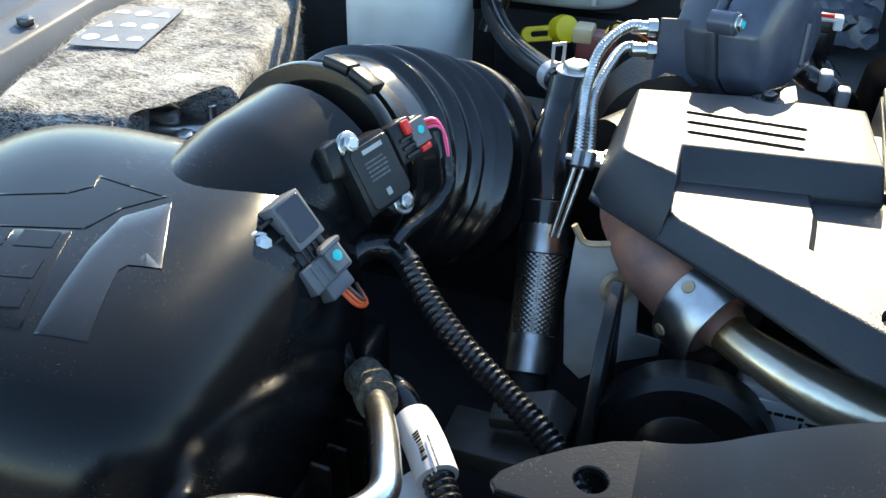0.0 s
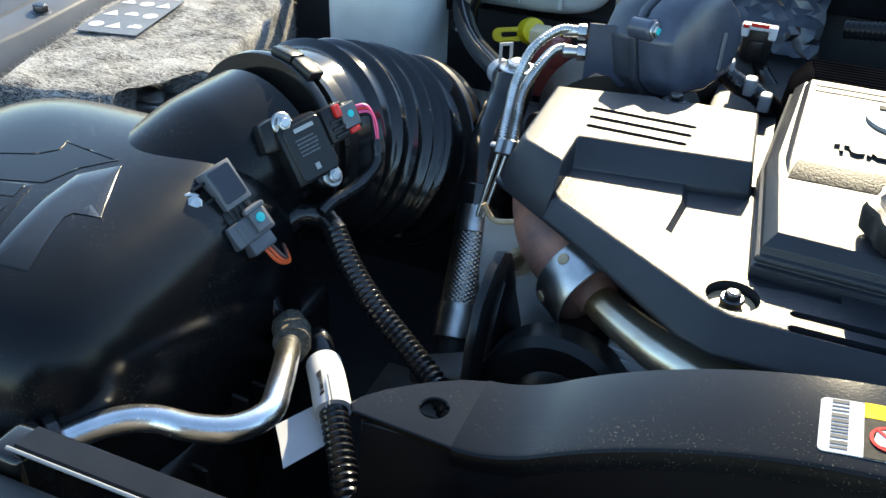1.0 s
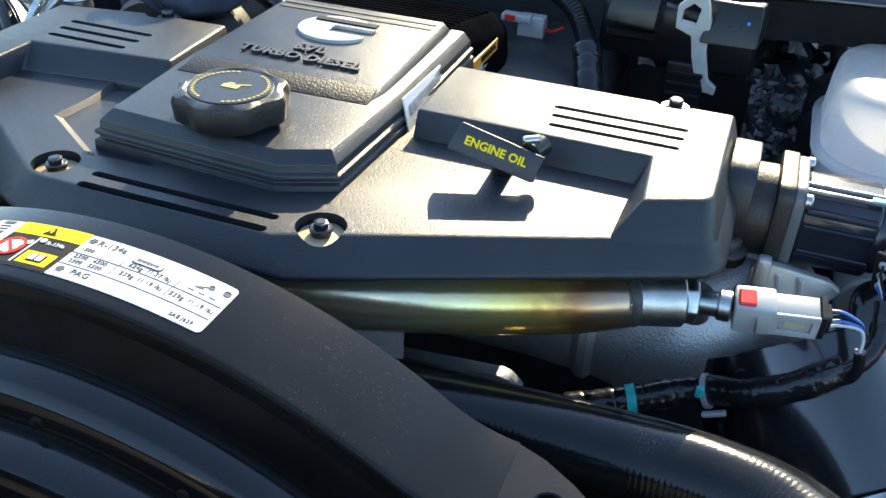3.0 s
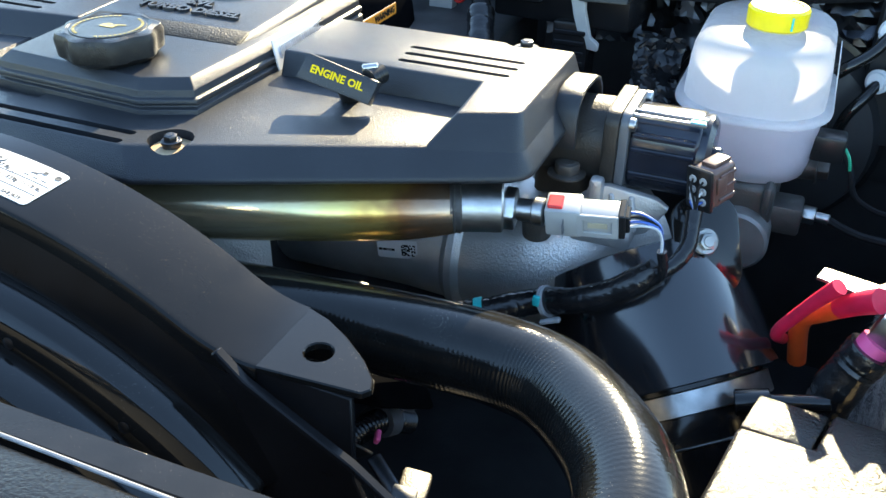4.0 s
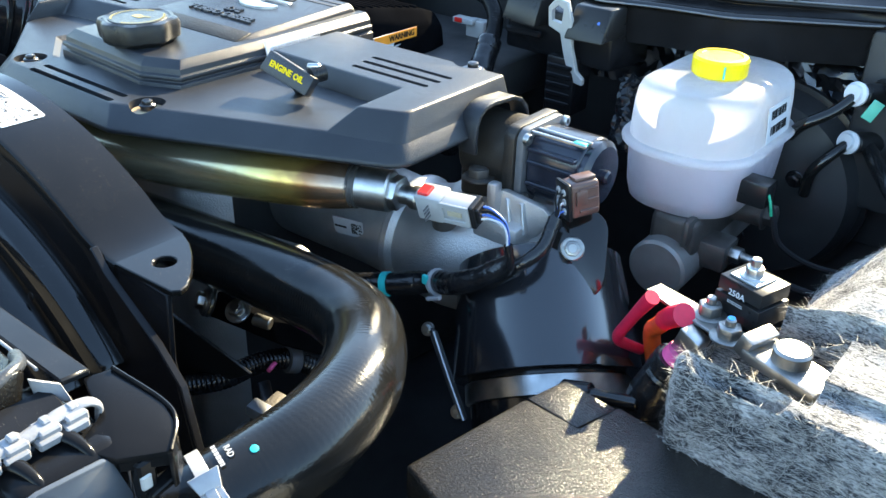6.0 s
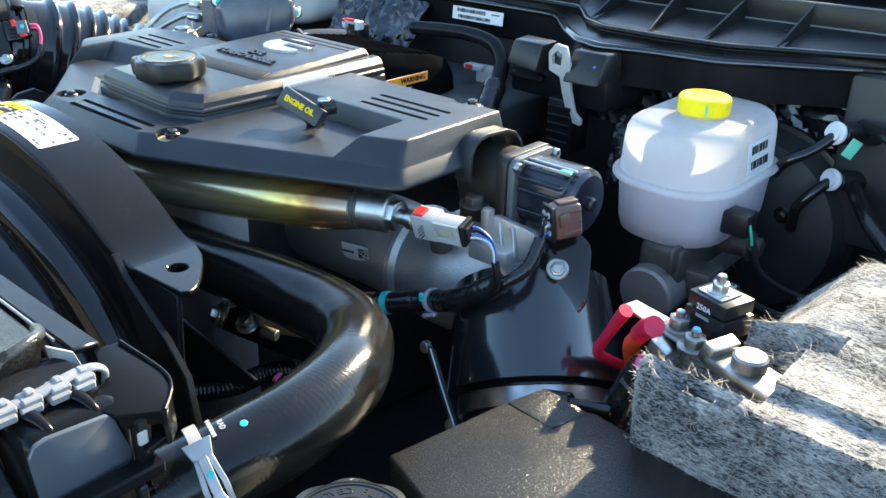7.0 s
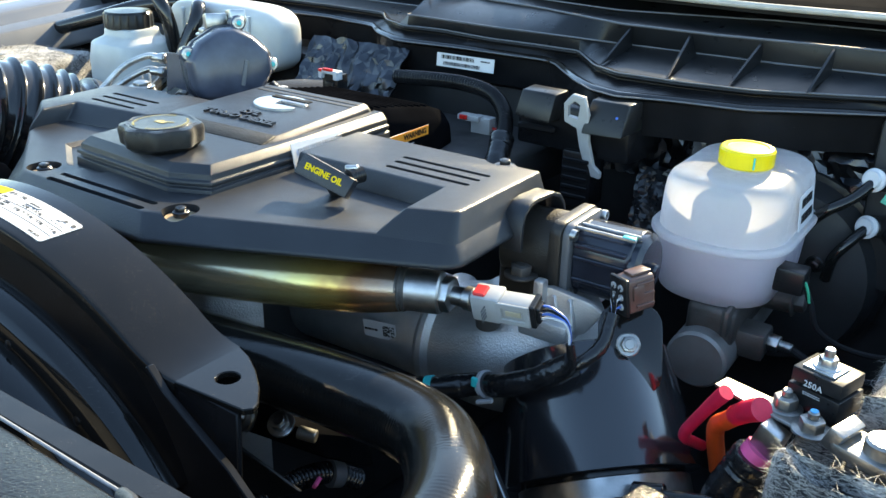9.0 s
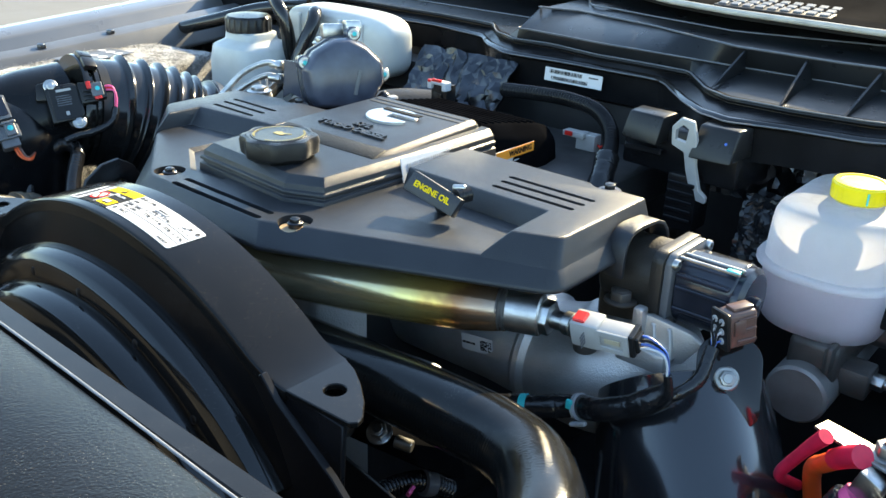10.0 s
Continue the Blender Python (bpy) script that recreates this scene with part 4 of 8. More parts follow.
# ---- gas crossover pipe, sensor ----
px = thing("crossover_pipe", (0.05, 0.0, 1.10), "heat-tinted steel exhaust crossover pipe under the cover edge", "pipe")
part("tube", tube([(-0.196, 0.050, 1.131), (-0.180, 0.038, 1.128), (-0.158, 0.026, 1.125), (-0.134, 0.014, 1.123), (-0.10, 0.000, 1.123), (-0.05, -0.010, 1.125), (0.0, -0.009, 1.127), (0.10, 0.012, 1.130), (0.20, 0.043, 1.134), (0.278, 0.073, 1.138), (0.292, 0.079, 1.1395)], 0.0235, 32, 0.005, lambda s, t: 0.58 + 0.42 * min(1, max(0, s - 0.02) / 0.16) - 0.17 * max(0, 1 - (t - s) / 0.045) ** 1.6), M_GOLD, px)
part("weld", tube([(0.288, 0.077, 1.1395), (0.296, 0.0805, 1.1397)], 0.0200, 24, 0.0015, lambda s, t: 1 + 0.03 * math.sin(s * 2600)), M_CASTD, px)
part("sleeve", cyl((0.295, 0.080, 1.1397), (0.326, 0.0905, 1.1405), 0.0190, 0.0015, 28), M_BROWNED, px)
sn = thing("pressure_sensor", (0.335, 0.092, 1.12), "steel pressure sensor with pale grey plug on the pipe end", "sensor")
part("nut", hexhead((0.326, 0.0905, 1.1405), (1, 0.15, 0.02), 0.0165, 0.010, False), M_STEEL, sn)
part("barrel", join(cyl((0.335, 0.0915, 1.141), (0.352, 0.092, 1.142), 0.0085), cyl((0.349, 0.092, 1.142), (0.358, 0.092, 1.1425), 0.0105)), M_STEEL, sn)
PM = frame_m((0.358, 0.0915, 1.1425), (1, 0.12, 0.07), (0.0, -0.28, 0.96)) @ at(0, 0, 0, -90, 0, 0)
plug = part("plug", moved(join(bev(box(0.014, 0, 0, 0.026, 0.021, 0.025), 0.002), bev(box(0.040, 0, 0, 0.030, 0.017, 0.020), 0.0012)), PM), M_LGREY, sn, "grey plug with red lock tabs")
for z_ in (-0.0128, 0.0128):
    part("lock_tab", moved(bev(box(0.0085, -0.001, z_, 0.011, 0.013, 0.0045), 0.001, 1), PM), M_RED, plug)
part("latch_frame", moved(bev(frame_ring(0.030, 0.021, 0.0048), 0.0004, 1), PM @ at(0.039, -0.0083, 0, 90, 0, 0) @ Matrix.Scale(1.6, 4, (0, 0, 1))), M_LGREY, plug)
part("window", moved(bev(box(0.039, -0.0088, 0.0, 0.014, 0.0012, 0.005), 0.0003, 1), PM), mat("cream_latch", (0.48, 0.42, 0.30), 0.45), plug)
part("latch_tongue", moved(bev(box(0.039, -0.0088, 0.0082, 0.020, 0.002, 0.003), 0.0005, 1), PM), M_LGREY, plug)
part("print", moved(moved(lines(0.016, 0.014, 4, 4, 0.55), at(0.015, -0.0106, 0, 90, 0, 90)), PM), M_GREY, plug)
part("end", moved(join(bev(box(0.056, 0, 0, 0.005, 0.019, 0.023), 0.001, 1), bev(box(0.0595, 0, 0, 0.004, 0.013, 0.016), 0.001, 1)), PM), M_BLACK, plug)
for k, (m_, dy) in enumerate(((M_PAPER, -0.003), (M_BLUE, -0.001), (M_INK, 0.001), (M_BLUE, 0.003))):
    part("wire", tube([PM @ Vector((0.060, dy, dy * 1.5)), PM @ Vector((0.069, dy, 0.001 + dy)), (0.4385, 0.1005 + dy * 0.5, 1.1445 + dy * 0.4), (0.4425, 0.1025 + dy * 0.4, 1.134), (0.4435, 0.103 + dy * 0.3, 1.122)], 0.0011, 6, 0.003), m_, sn)

# exhaust joint
ej = thing("exhaust_elbow", (-0.24, 0.08, 1.05), "rusty brown cast exhaust elbow with wide steel band clamp", "exhaust")
part("elbow", tube([(-0.262, 0.175, 1.135), (-0.259, 0.140, 1.147), (-0.242, 0.100, 1.144), (-0.213, 0.066, 1.135)], 0.032, 28, 0.005, lambda s, t: 1 - 0.10 * s / t + 0.02 * math.sin(s * 90)), M_COPPER, ej)
cd = Vector((0.74, -0.62, -0.16)).normalized()
cp = Vector((-0.209, 0.062, 1.134))
band = part("band_clamp", join(moved(lathe([(0.0345, 0), (0.0352, 0.001), (0.0352, 0.031), (0.0345, 0.032), (0.0325, 0.032), (0.0325, 0)], 48), along(cp - cd * 0.008, cd))), M_STEEL, ej, "broad bright steel band")
for a in (20, 75, 130, 190, 300):
    part("rivet", moved(lathe([(0.0045, 0), (0.004, 0.0008), (0.001, 0.001)], 14), along(cp - cd * 0.008, cd, a) @ at(0.0351, 0, 0.008, 0, 90, 0)), M_BRASS, band)
part("funnel", moved(lathe([(0.031, 0.0), (0.031, 0.006), (0.017, 0.012), (0.0145, 0.020)], 30), along(cp + cd * 0.005, cd)), M_COPPER, ej)

hp_ = thing("exhaust_guard", (-0.255, 0.1, 1.0), "bare steel heat guard plate beside the exhaust elbow", "heat shield")
GP = [(-0.302, 1.150), (-0.292, 1.136), (-0.272, 1.141), (-0.256, 1.140), (-0.252, 1.108), (-0.249, 1.068), (-0.230, 1.066), (-0.230, 1.052), (-0.256, 1.039), (-0.286, 1.012), (-0.300, 1.024), (-0.305, 1.085)]
part("plate", bev(loft([(x, 0.105, z) for x, z in GP], [(x, 0.1075, z) for x, z in GP]), 0.0008, 1), M_RAW, hp_)
part("rolled_lip", tube([(-0.304, 0.104, 1.152), (-0.294, 0.104, 1.139), (-0.272, 0.104, 1.143), (-0.257, 0.103, 1.142)], 0.0024, 10, 0.003), M_BRASS, hp_)
part("eyelet", moved(lathe([(0.011, -0.004), (0.013, 0.0), (0.011, 0.004), (0.007, 0.004), (0.006, -0.004)], 22), along((-0.268, 0.098, 1.110), (0.5, -0.8, 0.2))), M_BRASS, hp_)

# cast intake horn
ih = thing("intake_horn", (0.25, 0.22, 0.98), "rough cast aluminium intake elbow with small white code label", "intake")
part("casting", tube([(0.06, 0.215, 1.024), (0.14, 0.212, 1.028), (0.20, 0.212, 1.030), (0.255, 0.212, 1.028), (0.31, 0.216, 1.030), (0.36, 0.234, 1.046), (0.385, 0.264, 1.056)], 0.060, 36, 0.006, lambda s, t: 0.95 + (0.10 if abs(s - 0.195) < 0.008 else 0) + 0.22 * max(0, min(1, (s - 0.2) / 0.06))), M_CAST, ih)
part("riser", bev(loft([(x + 0.352, y + 0.245, 1.085) for x, y in rounded_rect(0.10, 0.085, 0.02)], [(x + 0.355, y + 0.25, 1.13) for x, y in rounded_rect(0.075, 0.07, 0.02)]), 0.004), M_CAST, ih)
part("post", bev(join(box(0.376, 0.176, 1.116, 0.011, 0.012, 0.040), box(0.385, 0.19, 1.09, 0.05, 0.05, 0.02)), 0.003), M_CAST, ih)
WEB = [(0.368, 1.082), (0.386, 1.076), (0.419, 1.089), (0.434, 1.113), (0.424, 1.121), (0.384, 1.128), (0.368, 1.124)]
part("web_plate", bev(loft([(x, 0.178 + (x - 0.368) * 0.12, z) for x, z in WEB], [(x, 0.186 + (x - 0.368) * 0.12, z) for x, z in WEB]), 0.0015, 2), M_CAST, ih)
for x in (0.392, 0.408):
    part("web_rib", bev(loft([(x, 0.176, 1.092), (x + 0.004, 0.176, 1.092), (x + 0.004, 0.186, 1.092), (x, 0.186, 1.092)], [(x - 0.006, 0.178, 1.122), (x - 0.002, 0.178, 1.122), (x - 0.002, 0.188, 1.122), (x - 0.006, 0.188, 1.122)]), 0.001, 1), M_CAST, ih)
part("boss", join(cyl((0.335, 0.155, 1.085), (0.335, 0.150, 1.11), 0.012), hexhead((0.347, 0.19, 1.128), (0, 0, 1), 0.011, 0.01)), M_CASTD, ih)
QM = frame_m((0.2067, 0.1560, 1.0408), (0.033, 0.006, 0.001), (0, -0.18, 1)) @ at(0, 0, 0.0035) @ Matrix.Scale(0.82, 4)
part("code_label", moved(box(0, 0, 0.001, 0.045, 0.026, 0.001), QM), M_PAPER, ih, "white code label")
part("code_print", moved(join(*[box(0.0055 + 0.0016 * i, -0.0075 + 0.0016 * j, 0.0017, 0.0016, 0.0016, 0.0003) for i in range(10) for j in range(10) if (math.sin(i * 12.9898 + j * 78.233) * 43758.5453) % 1 < 0.52 or (max(abs(i - 1), abs(j - 1)) in (1, 3) and i < 4 and j < 4)], moved(lines(0.02, 0.004, 1, 2, 0.8), at(-0.011, -0.001, 0.0017))), QM), M_INK, ih)
part("flange_bolt", hexhead((0.2017, 0.083, 1.0290), (0.05, -0.8, 0.6), 0.0085, 0.007), M_BOLT, ih)
TAB = [(0.105, 1.000), (0.120, 1.030), (0.160, 1.038), (0.210, 1.0480), (0.217, 1.0440), (0.2245, 1.0240), (0.2210, 1.0160), (0.208, 1.0115), (0.160, 1.005)]
part("lower_flange", bev(loft([(x, 0.100 - (z - 1.02) * 0.6 - 0.014, z) for x, z in TAB], [(x, 0.100 - (z - 1.02) * 0.6, z) for x, z in TAB]), 0.003, 2), M_CAST, ih)

# gas valve with motor
VO = Vector((-0.0125, -0.0075, -0.004))
GV = Matrix.Translation(VO)
gv = thing("gas_valve", (0.39, 0.228, 1.07), "dark exhaust gas valve with square flange and motor housing", "valve")
part("throat", moved(cyl((0.33, 0.235, 1.150), (0.388, 0.237, 1.151), 0.036, 0.003, 32), GV), M_VALVE, gv)
part("neck_casting", moved(bev(box(0.352, 0.235, 1.115, 0.05, 0.06, 0.06), 0.012, 3), GV), M_VALVE, gv)
part("flange", moved(bev(moved(prism(rounded_rect(0.078, 0.078, 0.012), 0, 0.012), along((0.386, 0.236, 1.151), (1, 0, 0))), 0.0012, 2), GV), M_VALVE, gv)
part("motor_flange", moved(bev(moved(prism(rounded_rect(0.072, 0.076, 0.012), 0, 0.008), along((0.398, 0.236, 1.151), (1, 0, 0))), 0.0012, 2), GV), M_GREY, gv)
mo = part("motor", moved(bev(moved(prism(rounded_rect(0.062, 0.066, 0.022, 5), 0, 0.056), along((0.405, 0.237, 1.151), (1, 0, 0))), 0.004, 3, 40), GV), M_NAVY, gv, "blue-black ribbed motor housing")
for z in (1.172, 1.160, 1.139):
    part("fin", moved(bev(box(0.433, 0.2065, z, 0.05, 0.008, 0.004), 0.001, 1), GV), M_NAVY, mo)
part("fin", moved(bev(box(0.433, 0.230, 1.1835, 0.052, 0.02, 0.004), 0.001, 1), GV), M_NAVY, mo)
for y_ in (0.2135, 0.2245):
    part("top_rail", moved(bev(box(0.434, y_, 1.1855, 0.058, 0.003, 0.003), 0.0008, 1), GV), M_STEEL, mo)
part("end_cap", moved(moved(lathe([(0.032, 0), (0.033, 0.002), (0.033, 0.008), (0.028, 0.012), (0.007, 0.0125), (0.007, 0.017), (0.005, 0.019)], 32), along((0.458, 0.237, 1.152), (1, 0, 0))), GV), M_NAVY, mo)
part("teal_mark", moved(box(0.456, 0.2155, 1.1862, 0.012, 0.006, 0.003, 0.0005), GV), M_TEAL, mo)
for y, z in ((0.204, 1.181), (0.204, 1.122), (0.268, 1.181), (0.268, 1.122)):
    part("screw", moved(moved(lathe([(0.0055, 0), (0.0055, 0.004), (0.0045, 0.005), (0.0025, 0.005), (0.0023, 0.0025)], 16), along((0.4055, y, z), (1, 0, 0))), GV), M_STEEL, gv)
VM = frame_m((0.4625, 0.1745, 1.1490), (0.86, -0.50, 0.08), (-0.10, -0.06, 0.99)) @ at(0, 0, 0, -90, 0, 0) @ Matrix.Scale(0.70, 4)
vp = part("connector", moved(bev(box(0, 0.006, 0, 0.030, 0.040, 0.046), 0.005, 3), VM), M_BROWN, gv, "glossy brown multi-pin connector")
part("rim", moved(bev(box(0, -0.016, 0, 0.034, 0.006, 0.050), 0.003, 2), VM), M_BLACK, vp)
part("clip_tab", moved(bev(box(0.015, 0.0, 0.004, 0.006, 0.016, 0.02), 0.002, 2), VM), M_BROWN, vp)
for i in (-1, 1):
    for j in (-1, 0, 1):
        part("seal", moved(lathe([(0.0044, 0), (0.0044, 0.002), (0.0026, 0.0025), (0.0024, 0.001)], 14), VM @ along((0.0068 * i, -0.0185, 0.0125 * j), (0, -1, 0))), M_CLIP, vp)
        part("wire", tube([VM @ Vector((0.0068 * i, -0.018, 0.0125 * j)), VM @ Vector((0.005 * i, -0.025, 0.009 * j - 0.004)), (0.4568 + 0.001 * i, 0.1555, 1.137 + 0.0015 * j), (0.457, 0.150, 1.131)], 0.0010, 6, 0.003), (M_BLUE, M_PAPER, M_INK)[j + 1], vp)
for z_ in (-0.014, 0.0, 0.014):
    part("side_rib", moved(bev(box(0.0158, 0.010, z_, 0.003, 0.026, 0.004), 0.0008, 1), VM), M_BROWN, vp)
part("top_step", moved(bev(box(0, 0.010, 0.0245, 0.018, 0.028, 0.005), 0.0015, 2), VM), M_BROWN, vp)

# taped harness in front of the shield
hn = thing("taped_harness", (0.40, 0.10, 1.0), "wiring harness wrapped in black tape with teal clips", "wiring")
twist = lambda s, t: 1 + 0.045 * abs(math.sin(s * 420)) + 0.035 * math.sin(s * 171 + 1) + 0.02 * math.sin(s * 1130)
part("trunk", tube([(0.26, 0.085, 1.022), (0.31, 0.105, 1.032), (0.350, 0.119, 1.044), (0.385, 0.110, 1.060), (0.415, 0.110, 1.078), (0.441, 0.116, 1.098)], 0.0108, 18, 0.0025, twist), M_TAPE, hn)
part("branch", tube([(0.430, 0.113, 1.090), (0.448, 0.118, 1.101), (0.458, 0.133, 1.113), (0.4575, 0.148, 1.129), (0.457, 0.153, 1.134)], 0.0060, 14, 0.0025, twist), M_TAPE, hn)
part("branch", tube([(0.430, 0.110, 1.086), (0.444, 0.106, 1.098), (0.446, 0.104, 1.110), (0.4435, 0.103, 1.124)], 0.0036, 12, 0.0025, twist), M_TAPE, hn)
part("clip_ring", moved(lathe([(0.0114, -0.0016), (0.0132, -0.0016), (0.0132, 0.0016), (0.0114, 0.0016)], 28), along((0.358, 0.1165, 1.0475), (0.85, -0.1, 0.42))), M_CLIP, hn)
part("clip_foot", bev(moved(box(0, 0, 0, 0.018, 0.005, 0.004), at(0.366, 0.102, 1.040, 0, -25, 0)), 0.001, 1), M_CLIP, hn)
part("teal_mark", box(0.3525, 0.1055, 1.0535, 0.006, 0.004, 0.009, 0.001), M_TEAL, hn)
part("teal_band", moved(lathe([(0.0118, -0.003), (0.0122, 0.004)], 20), along((0.305, 0.103, 1.031), (0.93, 0.32, 0.2))), M_TEAL, hn)

# black pipe shield
hs = thing("pipe_shield", (0.45, 0.15, 0.85), "glossy black curved sheet shield round a large pipe", "heat shield")
ax = Vector((0.48, -0.50, -0.72)).normalized()
o0 = Vector((0.397, 0.222, 1.072))
part("shell", moved(lathe([(0.0735, 0.034), (0.0765, 0.030), (0.078, 0.031), (0.085, 0.090), (0.089, 0.141), (0.0875, 0.142), (0.084, 0.14)], 72, lambda a, k: 1 + 0.014 * math.cos(3 * a + 0.6) + 0.0050 * math.cos(9 * a + 0.4) * (2 < k < 5)), along(o0, ax)), M_SHIELD, hs)
part("band", moved(lathe([(0.076, 0.146), (0.0775, 0.147), (0.0775, 0.164), (0.076, 0.165), (0.07, 0.165), (0.07, 0.146)], 48), along(o0, ax)), M_STEEL, hs, "bright steel band")
part("boot", moved(lathe([(0.074, 0.12), (0.074, 0.168), (0.072, 0.196), (0.069, 0.201), (0.069, 0.25), (0.072, 0.29), (0.05, 0.30)], 44), along(o0, ax)), M_RUBBER, hs)
part("wire_ring", moved(lathe([(0.0735, 0.188), (0.0745, 0.189), (0.0735, 0.190)], 44), along(o0, ax)), M_STEEL, hs)
part("ear", bev(moved(prism(rounded_rect(0.056, 0.080, 0.02), -0.004, 0.0), along((0.470, 0.170, 1.098), (0.45, -0.72, 0.53))), 0.0015, 2), M_GLOSS, hs)
part("bolt", hexhead((0.468, 0.1685, 1.102), (0.45, -0.72, 0.53), 0.0074, 0.007), M_ZINC, hs)
pb = thing("pipe_bracket", (0.375, 0.10, 0.95), "thin black steel bracket with bolted foot", "bracket")
part("blade", bev(loft([(0.335, 0.128, 0.985), (0.351, 0.122, 0.985), (0.412, 0.095, 0.925), (0.396, 0.102, 0.925)], [(0.337, 0.132, 0.985), (0.353, 0.126, 0.985), (0.414, 0.099, 0.925), (0.398, 0.106, 0.925)]), 0.0008, 1), M_GREY, pb)
part("edge", tube([(0.351, 0.1215, 0.986), (0.380, 0.108, 0.957), (0.412, 0.0945, 0.925)], 0.0022, 8, 0.004), M_STEEL, pb)
for p in ((0.340, 0.126, 0.982), (0.400, 0.100, 0.926)):
    part("bolt", hexhead(p, (0.1, -0.8, 0.5), 0.005, 0.004), M_STEEL, pb)
ab_ = thing("alternator_bracket", (0.2, -0.03, 0.95), "dark cast bracket with flanged bolts under the hose", "bracket")
part("arm", bev(loft([(0.17, -0.02, 1.00), (0.27, -0.005, 1.00), (0.30, 0.03, 0.98), (0.16, 0.03, 0.98)], [(0.18, -0.015, 1.022), (0.26, 0.0, 1.020), (0.29, 0.03, 1.01), (0.17, 0.03, 1.01)]), 0.004), M_MATT, ab_)
part("pulley_bolt", join(hexhead((0.198, -0.030, 1.030), (-0.5, -0.75, 0.4), 0.0085, 0.008), moved(lathe([(0.013, -0.008), (0.0145, -0.006), (0.012, -0.004), (0.0145, -0.002), (0.013, 0.0)], 24), along((0.198, -0.030, 1.030), (-0.5, -0.75, 0.4)))), M_STEEL, ab_)
part("flange_bolt", hexhead((0.234, -0.020, 1.030), (0.2, -0.5, 0.8), 0.0085, 0.009), M_STEEL, ab_)
part("spacer", cyl((0.246, -0.012, 1.022), (0.262, -0.006, 1.020), 0.006), M_ZINC, ab_)
part("sensor_body", bev(join(moved(box(0, 0, 0, 0.022, 0.040, 0.022), at(0.315, -0.055, 0.972, 0, 10, 12)), moved(box(0, 0, 0, 0.014, 0.020, 0.012), at(0.318, -0.088, 0.976, 0, 0, 12))), 0.003, 2), M_CASTD, ab_)
part("sensor_plug", bev(moved(box(0, 0, 0, 0.018, 0.014, 0.012), at(0.316, -0.070, 0.988, 0, 10, 12)), 0.002), M_GREY, ab_)
ll = thing("alternator_lead", (0.25, -0.02, 0.95), "black corrugated lead with pink tag under the hose", "wiring")
part("sleeve", corrugated([(0.20, -0.09, 0.965), (0.239, -0.053, 0.972), (0.248, -0.015, 0.974), (0.258, 0.015, 0.968), (0.27, 0.04, 0.95)], 0.0105, 0.004, 0.10), M_LOOM, ll)
part("tag", bev(moved(box(0, 0, 0, 0.004, 0.012, 0.006), at(0.268, -0.014, 0.979, 0, 30, 20)), 0.001, 1), M_PINK, ll)
part("collar", tube([(0.259, 0.012, 0.969), (0.263, 0.022, 0.965)], 0.013, 18, 0.003), M_GREY, ll)
part("stay", bev(moved(box(0, 0, 0, 0.10, 0.012, 0.006), at(0.31, -0.05, 0.95, 10, 25, -30)), 0.002), M_BOLT, ab_)

# ---- big coolant hose ----
HP = [(0.083, -0.0155, 1.069), (0.15, -0.017, 1.076), (0.23, -0.019, 1.083), (0.31, -0.020, 1.089), (0.370, -0.024, 1.092), (0.415, -0.042, 1.096), (0.4615, -0.097, 1.105), (0.4790, -0.155, 1.106), (0.473, -0.205, 1.099), (0.457, -0.252, 1.088), (0.435, -0.31, 1.075)]
rh_ = thing("radiator_hose", (0.44, -0.2, 1.0), "thick black reinforced rubber radiator hose with wire clamp", "hose")
def knit(s, a):
    """Fine cross ribs of the fabric under the rubber, uneven along and round."""
    k = noise.noise(Vector((s * 26, math.cos(a) * 1.6, math.sin(a) * 1.6)))
    turn = 1.0 if 0.30 < s < 0.52 else 0.45
    inner = max(0.0, math.cos(a)) ** 2 + 0.12
    return 1 + 0.0085 * turn * inner * math.sin(s * 1700 + 1.5 * k + 2 * a) * max(0.0, 0.6 + 0.8 * k) + 0.004 * noise.noise(Vector((s * 14, math.cos(a), math.sin(a) + 5)))


part("hose", wtube(HP[:-1], 0.0305, 56, 0.0007, knit), M_HOSE, rh_, "", 80)
part("teal_dot", moved(lathe([(0.0026, -0.001), (0.0026, 0.0006), (0.0018, 0.0008)], 14), along((0.4814, -0.2012, 1.1296), (0.24, -0.163, 0.957))), M_TEAL, rh_)
part("outlet", tube([(0.462, -0.235, 1.091), (0.448, -0.275, 1.083), (0.43, -0.32, 1.072), (0.40, -0.37, 1.06)], 0.0275, 32, 0.005), M_GLOSS, rh_)
cw = (Vector(HP[9]) - Vector(HP[8])).normalized()
cc = Vector((0.4635, -0.236, 1.0925))
cc = cc - cw * 0.0145
KN = (Vector((0.80, -0.2, 0.50)) - cw * Vector((0.80, -0.2, 0.50)).dot(cw)).normalized()
KT = KN.cross(cw)
KN, KT = KN * math.cos(0.12) - KT * math.sin(0.12), KT * math.cos(0.12) + KN * math.sin(0.12)


def hoop(f0, f1, way, n=40):
    """Flat spring strip round the hose; way(k) gives offset along it, width and the two radii."""
    rings = []
    for i in range(n + 1):
        f = f0 + (f1 - f0) * i / n
        s, w, r0, r1 = way(i / n)
        d = KN * math.cos(f) + KT * math.sin(f)
        rings.append([cc + cw * a_ + d * r_ for a_, r_ in ((s - w / 2, r0), (s + w / 2, r0), (s + w / 2, r1), (s - w / 2, r1))])
    return loft(*rings)


